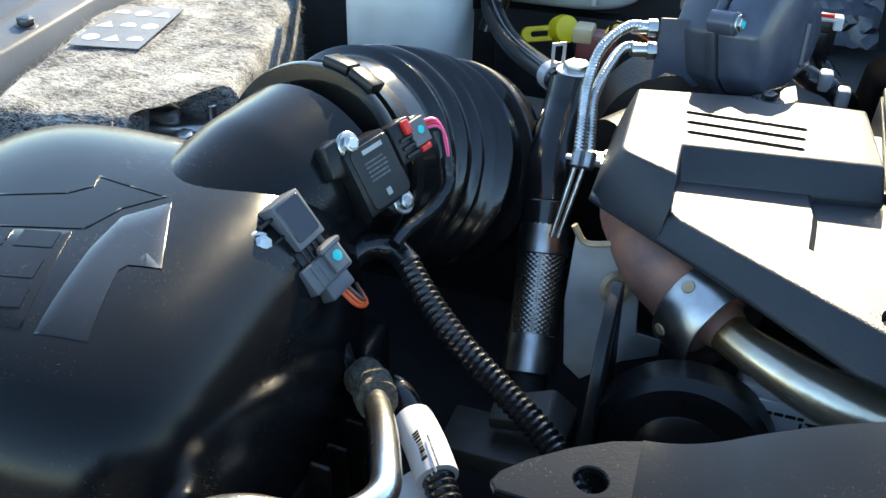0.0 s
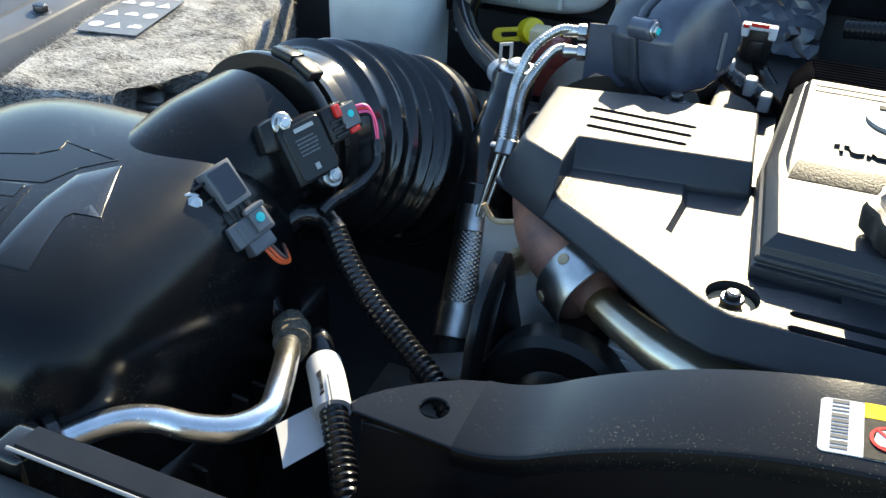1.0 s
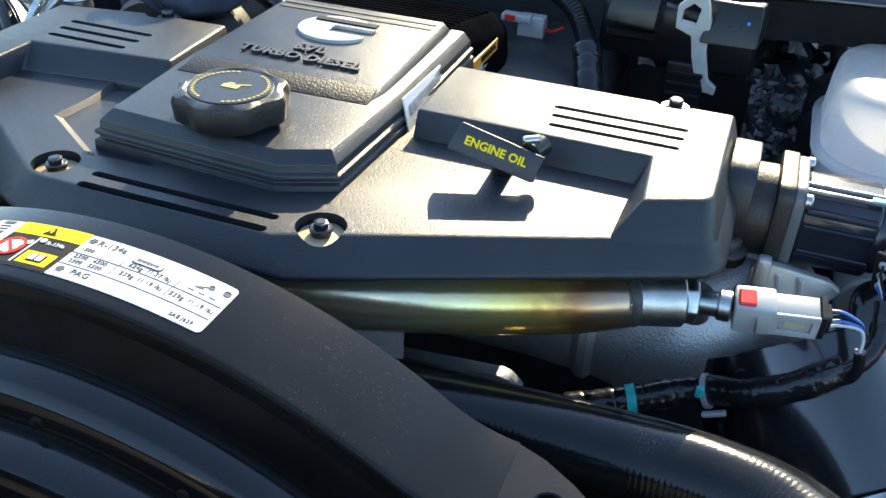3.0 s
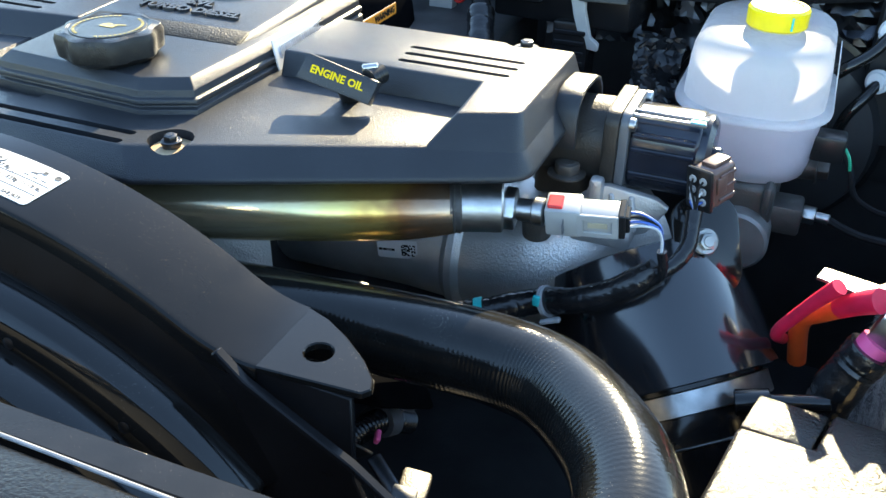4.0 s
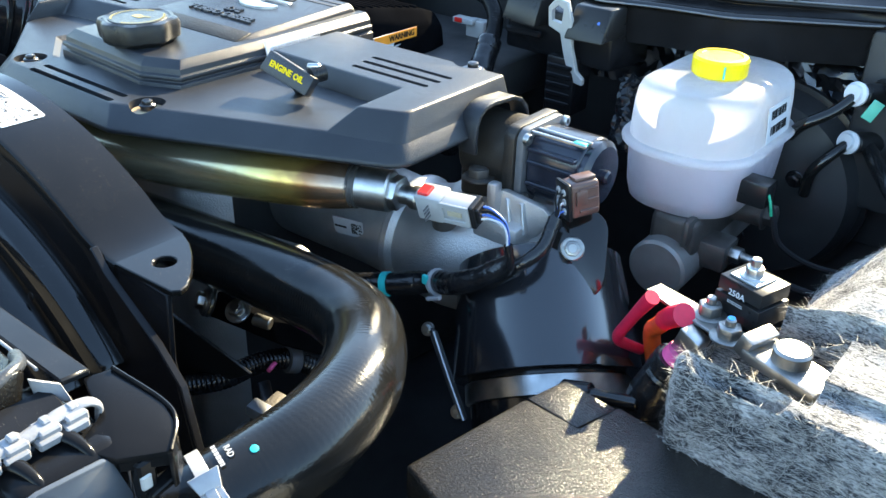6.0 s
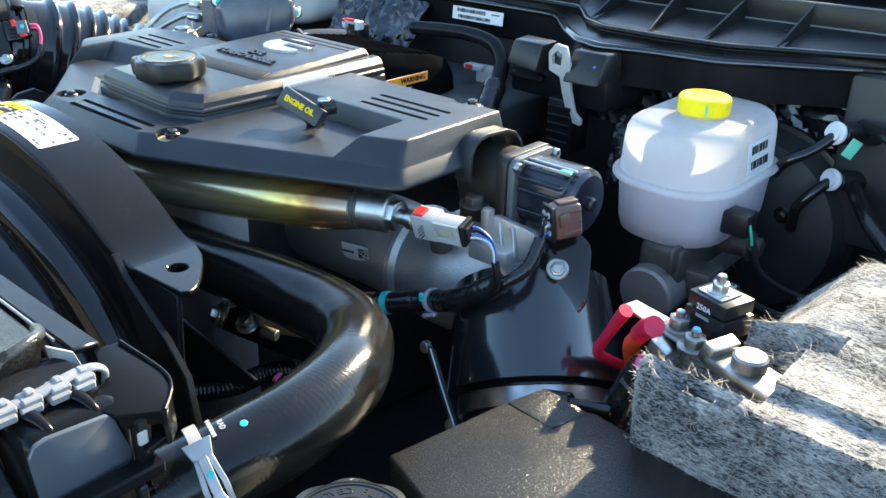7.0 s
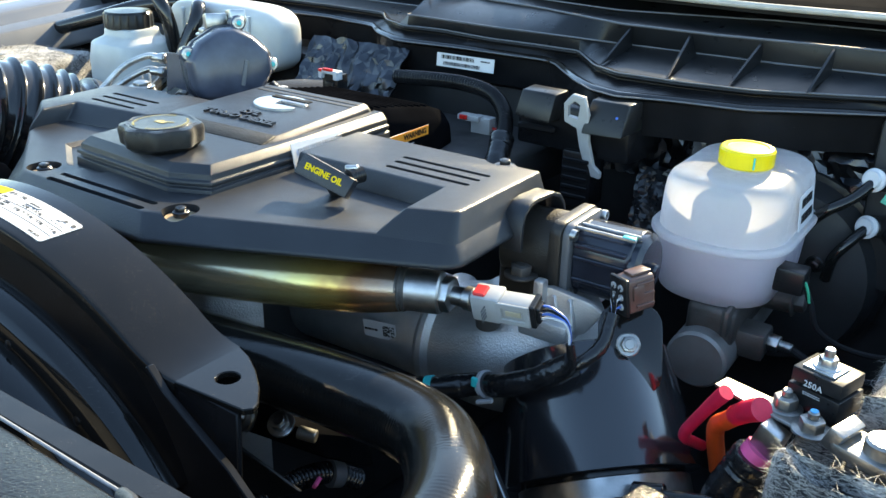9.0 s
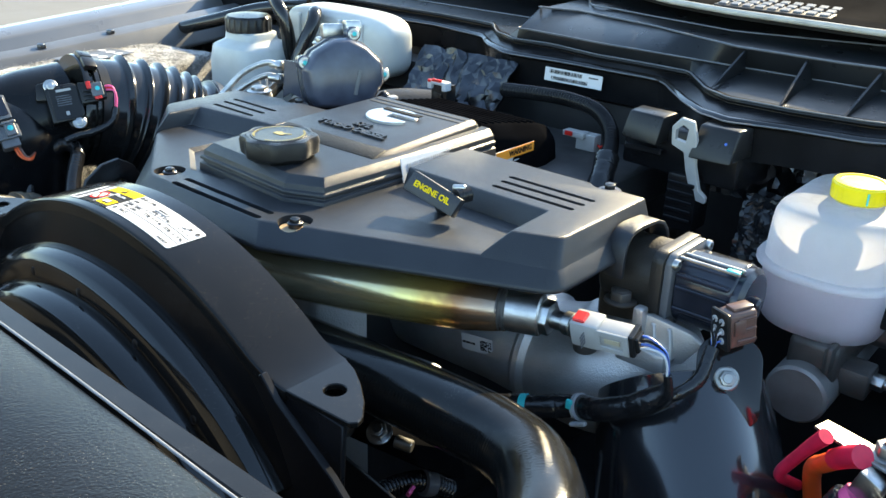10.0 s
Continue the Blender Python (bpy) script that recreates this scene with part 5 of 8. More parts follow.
part("clamp_band", bev(hoop(-2.9, -0.50, lambda k: (0.0, 0.0085, 0.0308, 0.0326)), 0.0003, 1), M_CLIP, rh_, "pale grey spring clamp")
for o in (-1, 1):
    part("clamp_arm", bev(hoop(-0.56, 3.4, lambda k, o=o: (o * (0.0035 + 0.0030 * min(1, k * 5)), 0.0036, 0.0309, 0.0328)), 0.0003, 1), M_CLIP, rh_)
part("clamp_bridge", bev(hoop(-0.62, -0.34, lambda k: (0.0, 0.0185 - 0.006 * k, 0.0316 + 0.0052 * (1 - k), 0.0334 + 0.0052 * (1 - k)), 8), 0.0004, 1), M_CLIP, rh_)
part("clamp_tongue", bev(join(hoop(-0.42, 0.36, lambda k: (0.0005, 0.0064, 0.0322 + 0.003 * max(0, k - 0.7), 0.0340 + 0.003 * max(0, k - 0.7)), 16), hoop(0.36, 0.52, lambda k: (0.0005, 0.0064 + 0.0035 * k, 0.0331 + 0.0045 * k, 0.0349 + 0.0045 * k), 6)), 0.0004, 1), M_CLIP, rh_)
part("blue_dot", moved(lathe([(0.0024, 0.0338), (0.0024, 0.0343), (0.001, 0.0344)], 14), along(cc, KN)), M_TEAL, rh_)
part("hose_print", moved(join(moved(letters("RAD", 0.0052, 0.0002, 0.0001), at(0.0, 0.0035, 0)), moved(lines(0.020, 0.0034, 1, 3, 0.8), at(0, -0.003, 0))), frame_m((0.4703, -0.2150, 1.1288), (0.94, -0.32, 0.0), (0.3, 0.92, 0.2))), M_GREYINK, rh_)

# ---- fan shroud ----
XC, ZC, RR = 0.018, 0.848, 0.3705
def arc(r, y, a0, a1, n):
    return [(XC + r * math.sin(a0 + (a1 - a0) * k / n), y, ZC + r * math.cos(a0 + (a1 - a0) * k / n)) for k in range(n + 1)]


def shroud_band(prof, a0=-0.86, a1=0.86, n=72):
    rings = []
    for k in range(n + 1):
        a = a0 + (a1 - a0) * k / n
        rings.append([(XC + r * math.sin(a), y, ZC + r * math.cos(a)) for y, r in prof])
    return loft(*rings)


sh = thing("fan_shroud", (0.02, -0.15, 0.75), "glossy black arched plastic fan shroud with stepped front", "fan shroud")
rim_line = [(RR * math.sin(a), ZC + RR * math.cos(a), math.sin(a), math.cos(a), -0.082) for a in [-0.56 + 1.12 * k / 56 for k in range(57)]]
for k in range(1, 13):
    x, z, a = 0.1968 + 0.0494 * k / 12, 1.1465 + 0.0154 * (1 - k / 12) ** 2, 0.56 * (1 - k / 12)
    y = -0.082 - 0.0042 * k / 12
    rim_line = [(-x, z, -math.sin(a), math.cos(a), y)] + rim_line + [(x, z, math.sin(a), math.cos(a), y)]
RIMP = [(-0.082, 0.0), (-0.1440, 0.0), (-0.1462, -0.0005), (-0.1476, -0.0018), (-0.1484, -0.0042), (-0.1487, -0.012), (-0.1455, -0.013), (-0.144, -0.005), (-0.082, -0.005)]
part("rim", loft(*[[(XC + x + nx * d, y0 if y > -0.1 else y, z + nz * d) for y, d in RIMP] for x, z, nx, nz, y0 in rim_line]), M_RIM, sh, "", 28)
part("front_face", shroud_band([(-0.1465, RR - 0.008), (-0.158, RR - 0.048), (-0.150, RR - 0.050), (-0.140, RR - 0.012)]), M_FRAME, sh)
part("step", bev(shroud_band([(-0.154, RR - 0.040), (-0.166, RR - 0.0415), (-0.174, RR - 0.0450), (-0.179, RR - 0.0505), (-0.182, RR - 0.058), (-0.1835, RR - 0.075), (-0.175, RR - 0.076), (-0.17, RR - 0.056), (-0.152, RR - 0.05)]), 0.001, 2, 20), M_GLOSS, sh)
part("inner_step", bev(shroud_band([(-0.178, RR - 0.068), (-0.196, RR - 0.0700), (-0.204, RR - 0.0735), (-0.209, RR - 0.079), (-0.2125, RR - 0.088), (-0.225, RR - 0.125), (-0.217, RR - 0.126), (-0.20, RR - 0.084), (-0.175, RR - 0.077)]), 0.001, 2, 20), M_GLOSS, sh)
for a in (-0.5, -0.22, 0.05, 0.33, 0.6):
    part("stud", moved(lathe([(0.004, 0), (0.004, 0.0012), (0.0025, 0.002)], 12), along((XC + (RR - 0.06) * math.sin(a), -0.181, ZC + (RR - 0.06) * math.cos(a)), (0, -1, 0.1))), M_BLACK, sh)
hole = lambda x: moved(lathe([(0.0085, 1.10), (0.0085, 1.20)], 20), at(x, -0.122, 0))
for sgn, hx in ((1, 0.290), (-1, -0.249)):
    pl = [(XC + sgn * x, y) for x, y in ((0.2455, -0.086), (0.262, -0.092), (0.280, -0.103), (0.299, -0.118), (0.311, -0.131), (0.314, -0.139), (0.310, -0.144), (0.2455, -0.1475))]
    if sgn < 0:
        pl = pl[::-1]
    part("ear", bev(boolean(prism(pl, 1.1415, 1.1465), [hole(hx)]), 0.0008, 1, 40), M_RIM, sh, "", 20)
    part("ear_wall", bev(loft([(XC + sgn * 0.19, -0.1475, 1.150), (XC + sgn * 0.304, -0.1445, 1.1405), (XC + sgn * 0.306, -0.150, 1.085), (XC + sgn * 0.345, -0.165, 1.02), (XC + sgn * 0.36, -0.175, 0.86), (XC + sgn * 0.22, -0.17, 0.92), (XC + sgn * 0.19, -0.156, 1.10)], [(XC + sgn * 0.19, -0.1425, 1.150), (XC + sgn * 0.304, -0.1395, 1.1405), (XC + sgn * 0.306, -0.145, 1.085), (XC + sgn * 0.345, -0.160, 1.02), (XC + sgn * 0.36, -0.170, 0.86), (XC + sgn * 0.22, -0.165, 0.92), (XC + sgn * 0.19, -0.151, 1.10)]), 0.001, 1), M_VOID, sh)
    if sgn > 0:
        part("leg_rail", bev(loft(*[[(XC + sgn * x, y, z), (XC + sgn * (x + 0.004), y, z + 0.003), (XC + sgn * (x + 0.004), y + 0.006, z + 0.003), (XC + sgn * x, y + 0.006, z)] for x, y, z in ((0.22, -0.152, 1.150), (0.239, -0.155, 1.137), (0.309, -0.164, 1.109), (0.342, -0.170, 1.092), (0.40, -0.19, 0.98))]), 0.0008, 1), M_VOID, sh)
# fan behind the shroud
fan = thing("cooling_fan", (0.02, -0.05, 0.75), "dark plastic cooling fan inside the shroud", "fan")
part("hub", moved(lathe([(0.09, 0), (0.095, 0.02), (0.09, 0.05), (0.03, 0.06)], 36), along((XC, -0.04, ZC), (0, -1, 0))), M_BLACK, fan)
for k in range(9):
    a = 40 * k + 12
    B = Matrix.Translation((XC, -0.07, ZC)) @ pose(0, 0, 0, 0, a, 0)
    part("blade", moved(bev(loft([(-0.03, -0.02, 0.085), (0.03, 0.02, 0.085), (0.03, 0.024, 0.085), (-0.03, -0.016, 0.085)], [(-0.055, -0.03, 0.30), (0.045, 0.02, 0.30), (0.045, 0.024, 0.30), (-0.055, -0.026, 0.30)]), 0.001, 1), B), M_BLACK, fan)

# service label wrapped on the shroud rim
sl = thing("service_label", (0.03, -0.12, 1.218), "white, black and yellow refrigerant label on the shroud rim", "label")
def wrap(g, h):
    """Lay a flat shape (u along the arc, v across it) on the rim."""
    out = []
    for p in g[0]:
        a = math.asin((0.0285 - XC) / RR) + p[0] / RR
        r = RR + h + p[2]
        out.append(Vector((XC + r * math.sin(a), -0.1185 + p[1] + 0.02 * 0, ZC + r * math.cos(a))))
    return out, g[1]


def sheet(u0, u1, v0, v1, n=14, r=0.0):
    us = [u0 + (u1 - u0) * i / n for i in range(n + 1)]
    if r:
        us = [u0 + r * (1 - math.cos(a * 0.196)) for a in range(8)] + us[1:-1] + [u1 - r * (1 - math.cos(a * 0.196)) for a in range(7, -1, -1)]
        us.sort()
        n = len(us) - 1
    v, f = [], []
    for u in us:
        k = max(0.0, r - min(u - u0, u1 - u)) if r else 0.0
        e = r - math.sqrt(max(0.0, r * r - k * k)) if r else 0.0
        v += [(u, v0 + e, 0), (u, v1 - e, 0), (u, v1 - e, -0.0006), (u, v0 + e, -0.0006)]
    for i in range(n):
        for j in range(4):
            f.append((4 * i + j, 4 * i + (j + 1) % 4, 4 * i + 4 + (j + 1) % 4, 4 * i + 4 + j))
    f += [(0, 1, 2, 3), (4 * n + 3, 4 * n + 2, 4 * n + 1, 4 * n)]
    return v, f


LW, LH = 0.0795, 0.0195
part("paper", wrap(sheet(-LW, LW, -LH, LH, 30, 0.003), 0.0008), M_PAPER, sl)
part("black_field", wrap(sheet(-0.060, -0.0135, -LH, LH, 10), 0.0010), M_INK, sl)
part("yellow_band", wrap(sheet(-0.060, -0.0135, 0.0085, LH, 10), 0.0012), M_YINK, sl)
part("yellow_panel", wrap(sheet(-0.036, -0.0165, -0.0165, -0.0055, 6), 0.0012), M_YINK, sl)
part("book_sign", wrap(box(-0.026, -0.011, 0, 0.0100, 0.0066, 0.0003), 0.0014), M_INK, sl)
part("book_page", wrap(join(box(-0.0284, -0.011, 0, 0.0036, 0.0048, 0.0003), box(-0.0236, -0.011, 0, 0.0036, 0.0048, 0.0003)), 0.0018), M_PAPER, sl)
part("barcode", wrap(moved(bars(0.034, 0.0078, 15, 12), at(-0.0705, 0, 0, 0, 0, 90)), 0.0010), M_LPRINT, sl)["kind"] = "stuff"
part("warning_triangle", wrap(prism([(-0.041, 0.0105), (-0.032, 0.0105), (-0.0365, 0.0178)], 0, 0.0003), 0.0014), M_INK, sl)
part("warning_mark", wrap(box(-0.0365, 0.0135, 0, 0.0012, 0.0030, 0.0003), 0.0018), M_YINK, sl)
part("glove_sign", wrap(join(prism([(-0.0560, -0.0095), (-0.0470, -0.0115), (-0.0435, -0.0060), (-0.0440, -0.0010), (-0.0480, 0.0020), (-0.0545, -0.0005)], 0, 0.0003), prism([(-0.0450, -0.0040), (-0.0395, 0.0005), (-0.0405, 0.0035), (-0.0460, 0.0010)], 0, 0.0003)), 0.0012), M_PAPER, sl)
part("ban_ring", wrap(moved(join(*[moved(box(0.0078, 0, 0, 0.0017, 0.0019, 0.0003), at(0, 0, 0, 0, 0, 12 * k)) for k in range(30)], moved(box(0, 0, 0.0002, 0.0150, 0.0017, 0.0003), at(0, 0, 0, 0, 0, -45))), at(-0.049, -0.005, 0)), 0.0016), M_RINK, sl)
part("divider", wrap(sheet(-0.0393, -0.0380, -LH + 0.002, 0.0075, 2), 0.0012), M_GREYINK, sl)
part("field_print", wrap(join(moved(letters("R-134a", 0.0042, 0.0002), at(-0.0255, 0.003, 0)), moved(lathe([(0.002, 0), (0.002, 0.0003)], 8), at(-0.0345, 0.0045, 0))), 0.0014), M_PAPER, sl)
T_ = lambda s, z, u, v: moved(letters(s, z, 0.0002, 0.0), at(u, v, 0))
flake = lambda u, v: moved(join(*[moved(box(0, 0, 0, 0.0055, 0.0006, 0.0003), at(0, 0, 0, 0, 0, a)) for a in (0, 60, 120)], *[moved(box(0.0018, 0, 0, 0.0006, 0.0012, 0.0003), at(0, 0, 0, 0, 0, 36 * k)) for k in range(10)]), at(u, v, 0))
part("print", wrap(join(T_("R-134a", 0.0066, 0.0035, 0.0140), flake(-0.0095, 0.0145),
    T_("1500", 0.0043, -0.0068, 0.0062), T_("2500   4500", 0.0043, 0.0005, -0.0008), T_("3500   5500", 0.0043, 0.0005, -0.0052),
    T_("624g  (1.37 lb)", 0.0045, 0.0335, 0.0052), T_("539g  (1.19 lb)", 0.0045, 0.0335, -0.0028), T_("539g  (1.19 lb)", 0.0045, 0.0640, -0.0030),
    T_("PAG", 0.0062, 0.004, -0.0135), T_("SAE J639", 0.0038, 0.0665, -0.0158), flake(-0.0085, -0.0135),
    moved(lathe([(0.0022, 0), (0.0022, 0.0003), (0.0014, 0.0003), (0.0014, 0)], 14), at(0.0755, 0.013, 0)), box(0.0500, 0.0050, 0, 0.0004, 0.0050, 0.0003), box(0.0495, -0.0030, 0, 0.0004, 0.0085, 0.0003), box(0.0165, 0.0050, 0, 0.0004, 0.0050, 0.0003), box(0.0160, -0.0030, 0, 0.0004, 0.0085, 0.0003),
    *[moved(box(0, 0, 0, 0.0093, 0.0004, 0.0003), at(-0.0085 + 0.0091 * k, v_, 0)) for k in range(10) for v_ in (0.0020, -0.0088)],
    *[box(0.058 + 0.0065 * k, 0.0055, 0, 0.0038, 0.0005, 0.0003) for k in range(3)], moved(box(0, 0, 0, 0.008, 0.0007, 0.0003), at(0.0625, 0.0105, 0, 0, 0, 25)), box(0.061, 0.0090, 0, 0.005, 0.0007, 0.0003), moved(lathe([(0.0018, 0), (0.0018, 0.0003), (0.0012, 0.0003), (0.0012, 0)], 10), at(0.0665, 0.0125, 0))), 0.0010), M_LPRINT, sl, smooth=20)
part("maker_oval", wrap(moved(join(prism(rounded_rect(0.019, 0.0058, 0.0028, 4), 0, 0.0003)), at(0.0285, 0.0105, 0)), 0.0010), M_LPRINT, sl)
part("maker_oval_inner", wrap(moved(join(prism(rounded_rect(0.0178, 0.0046, 0.0022, 4), 0, 0.0003)), at(0.0285, 0.0105, 0)), 0.0013), M_PAPER, sl)
part("maker_bars", wrap(moved(lines(0.013, 0.0022, 1, 6, 0.9), at(0.0285, 0.0105, 0)), 0.0016), M_LPRINT, sl)


# ---- radiator top and tank ----
rt = thing("radiator_cover", (0.0, -0.35, 1.0), "pebbled black plastic radiator top cover with smoky rear strip", "cover")
rp = []
for x, y0, z0, drop in ((-0.42, -0.283, 1.167, 0.0), (-0.30, -0.283, 1.197, 0.0), (0.08, -0.283, 1.201, 0.0), (0.30, -0.283, 1.1995, 0.0), (0.40, -0.284, 1.199, 0.0), (0.415, -0.287, 1.204, 0.004), (0.4245, -0.292, 1.211, 0.010), (0.430, -0.322, 1.206, 0.012), (0.444, -0.338, 1.190, 0.014), (0.483, -0.338, 1.150, 0.016), (0.50, -0.342, 1.130, 0.02), (0.60, -0.37, 1.05, 0.03)):
    rp.append([(x, y0, z0), (x, y0 - 0.05, z0 + 0.008 - drop), (x, y0 - 0.10, z0 + 0.002 - drop), (x, y0 - 0.17, z0 - 0.030 - drop), (x, -0.56, z0 - 0.09), (x, -0.56, z0 - 0.12), (x, y0 - 0.008, z0 - 0.03)])
part("panel", bev(loft(*rp), 0.004, 3, 22), M_RADCOV, rt, "", 60)
part("lip_roll", tube([(0.398, -0.2835, 1.2005), (0.412, -0.2880, 1.2045), (0.4215, -0.300, 1.2070), (0.4255, -0.318, 1.2035), (0.431, -0.331, 1.197), (0.444, -0.3385, 1.186), (0.464, -0.340, 1.164)], 0.0036, 14, 0.003, lambda s, t: 1 - 0.6 * max(0, s / t - 0.6) / 0.4), M_ROLL, rt)
part("rear_strip", bev(loft(*[[(x, -0.262, 1.1965), (x, -0.279, 1.1985), (x, -0.279, 1.194), (x, -0.262, 1.192)] for x in (-0.40, -0.1, 0.1, 0.432)]), 0.0012, 1), M_STRIP, rt, "smoky black plastic strip")
# thin pale bar drawn for the reflection along the cover edge
part("edge_glint", tube([(-0.40, -0.2815, 1.1990), (0.0, -0.2815, 1.2005), (0.2, -0.2815, 1.2015), (0.415, -0.2815, 1.1985)], 0.0010, 8, 0.03), M_TCLIP, rt)
part("end_post", bev(box(-0.405, -0.272, 1.180, 0.022, 0.024, 0.026), 0.005, 3), M_GLOSS, rt)
part("front_wall", bev(box(0.0, -0.31, 0.95, 0.84, 0.05, 0.47), 0.004), M_DEEP, rt)
tk = thing("radiator_tank", (0.46, -0.30, 0.95), "smoke grey radiator end tank with white plastic clips", "tank")
part("tank", bev(box(0.442, -0.303, 1.093, 0.082, 0.060, 0.186), 0.010, 4), M_FRAME, tk)
part("lower_body", bev(box(0.450, -0.31, 0.92, 0.09, 0.09, 0.16), 0.01), M_VOID, tk)
SWP = [(-0.331, 1.1445), (-0.289, 1.1420), (-0.281, 1.1455), (-0.2778, 1.1510), (-0.2785, 1.1560), (-0.285, 1.1790), (-0.2885, 1.1830), (-0.322, 1.1860), (-0.329, 1.1845), (-0.333, 1.178)]
part("side_window", bev(loft([(0.4805, y, z) for y, z in SWP], [(0.4842, y, z) for y, z in SWP]), 0.0012, 2), M_TANK, tk, "smoke grey translucent side face")
part("inner_plate", bev(loft([(0.427, -0.330, 1.192), (0.447, -0.330, 1.188), (0.447, -0.284, 1.190), (0.429, -0.284, 1.194)], [(0.427, -0.330, 1.195), (0.447, -0.330, 1.191), (0.447, -0.284, 1.193), (0.429, -0.284, 1.197)]), 0.001, 1), M_STRIP, tk, "smoke grey plate")
part("plate_flange", bev(loft([(0.4265, -0.292, 1.205), (0.432, -0.279, 1.1975), (0.441, -0.2785, 1.190), (0.4265, -0.29, 1.190)], [(0.4280, -0.292, 1.205), (0.4335, -0.279, 1.1975), (0.4425, -0.2785, 1.190), (0.4280, -0.29, 1.190)]), 0.0005, 1), M_TCLIP, tk)
TF = [(0.432, -0.267, 1.1935), (0.4385, -0.2535, 1.1955), (0.472, -0.2470, 1.1870), (0.4865, -0.2505, 1.1835), (0.4990, -0.2630, 1.1805), (0.4870, -0.2850, 1.1832), (0.4690, -0.2950, 1.1860), (0.4570, -0.2740, 1.1875)]
part("top_frame", bev(loft([(x, y, z - 0.0045) for x, y, z in TF], TF), 0.0012, 2), M_FRAME, tk)
part("frame_edge", tube([(x, y, z + 0.0004) for x, y, z in TF[1:5]], 0.0011, 8, 0.003), M_FRAME, tk)
part("frame_skirt", bev(loft([(0.4385, -0.2545, 1.190), (0.472, -0.2480, 1.183), (0.4855, -0.2515, 1.180), (0.4830, -0.2545, 1.180), (0.471, -0.2510, 1.183), (0.4395, -0.2575, 1.190)], [(0.4385, -0.2545, 1.150), (0.472, -0.2480, 1.150), (0.4855, -0.2515, 1.150), (0.4830, -0.2545, 1.150), (0.471, -0.2510, 1.150), (0.4395, -0.2575, 1.150)]), 0.0006, 1), M_FRAME, tk)
part("frame_fascia", bev(loft([(0.4985, -0.2640, 1.1790), (0.4870, -0.2845, 1.1815), (0.4850, -0.2835, 1.1815), (0.4960, -0.2630, 1.1790)], [(0.4985, -0.2640, 1.1715), (0.4870, -0.2845, 1.1740), (0.4850, -0.2835, 1.1740), (0.4960, -0.2630, 1.1715)]), 0.0006, 1), M_FRAME, tk)
part("frame_hook", bev(loft([(0.4985, -0.2600, 1.1640), (0.4985, -0.2760, 1.1600), (0.4900, -0.2760, 1.1600), (0.4900, -0.2600, 1.1640)], [(0.4975, -0.2600, 1.1580), (0.4975, -0.2780, 1.1555), (0.4900, -0.2780, 1.1555), (0.4900, -0.2600, 1.1580)]), 0.001, 1), M_FRAME, tk)
part("frame_end", bev(loft([(0.486, -0.2505, 1.183), (0.4985, -0.2620, 1.1805), (0.4985, -0.2655, 1.1800), (0.484, -0.2540, 1.182)], [(0.490, -0.2515, 1.158), (0.5005, -0.2620, 1.158), (0.5005, -0.2655, 1.158), (0.488, -0.2550, 1.158)]), 0.0012, 2), M_FRAME, tk)
part("side_post", bev(box(0.490, -0.274, 1.158, 0.008, 0.010, 0.040), 0.0015, 1), M_FRAME, tk)
part("lower_bar", bev(loft([(0.486, -0.333, 1.140), (0.500, -0.333, 1.140), (0.500, -0.333, 1.149), (0.486, -0.333, 1.149)], [(0.488, -0.268, 1.142), (0.502, -0.268, 1.142), (0.502, -0.268, 1.151), (0.488, -0.268, 1.151)]), 0.0015, 1), M_FRAME, tk)
for y in (-0.325, -0.304, -0.283):
    part("rib", bev(box(0.498, y, 1.129, 0.008, 0.005, 0.024), 0.001, 1), M_BLACK, tk)
part("pale_clip", bev(box(0.4925, -0.2755, 1.166, 0.005, 0.006, 0.009), 0.001, 1), M_LGREY, tk)
part("clip_strip", tube([(0.452, -0.345, 1.180), (0.4535, -0.335, 1.191), (0.454, -0.312, 1.1935), (0.452, -0.290, 1.195), (0.4535, -0.278, 1.1955), (0.4545, -0.2725, 1.191), (0.4535, -0.2735, 1.182)], 0.0036, 12, 0.002, lambda s, t: 1.3 - 0.6 * max(0, (s / t - 0.68) / 0.32), 0.6), M_TCLIP, tk, "pale grey clip strip")
for y in (-0.330, -0.316, -0.300, -0.286):
    part("clip", bev(join(box(0.4545, y, 1.193, 0.012, 0.011, 0.006), box(0.453, y + 0.001, 1.197, 0.006, 0.005, 0.003), box(0.4585, y - 0.002, 1.1905, 0.009, 0.012, 0.005)), 0.001, 1), M_TCLIP, tk)
for y in (-0.322, -0.296):
    part("saddle", tube([(0.457, y, 1.190), (0.466, y + 0.003, 1.1885), (0.475, y + 0.005, 1.1850), (0.4800, y + 0.006, 1.1795)], 0.0046, 12, 0.003, lambda s, t: 1 - 0.55 * s / t, 0.7), M_FRAME, tk)

# steering fluid bottle
ps = thing("steering_reservoir", (0.621, -0.2395, 1.0), "black ribbed fluid cap on a white steering reservoir", "reservoir")
part("bottle", moved(lathe([(0.05, 0.98), (0.052, 1.0), (0.052, 1.10), (0.036, 1.122), (0.033, 1.14)], 36), at(0.621, -0.2395, 0)), M_BOTTLE, ps, "white plastic bottle")
cap_ = part("cap", moved(lathe([(0.031, 1.130), (0.0335, 1.132), (0.0345, 1.153), (0.0325, 1.1590), (0.0300, 1.161), (0.0292, 1.1602), (0.0280, 1.1585)], 168, lambda a, k: 1 + (0.085 * (0.5 + 0.5 * math.cos(8 * a)) ** 0.6 if 1 <= k <= 3 else 0)), at(0.621, -0.2395, 0)), M_BLACK, ps, "black cap with raised ring lettering")
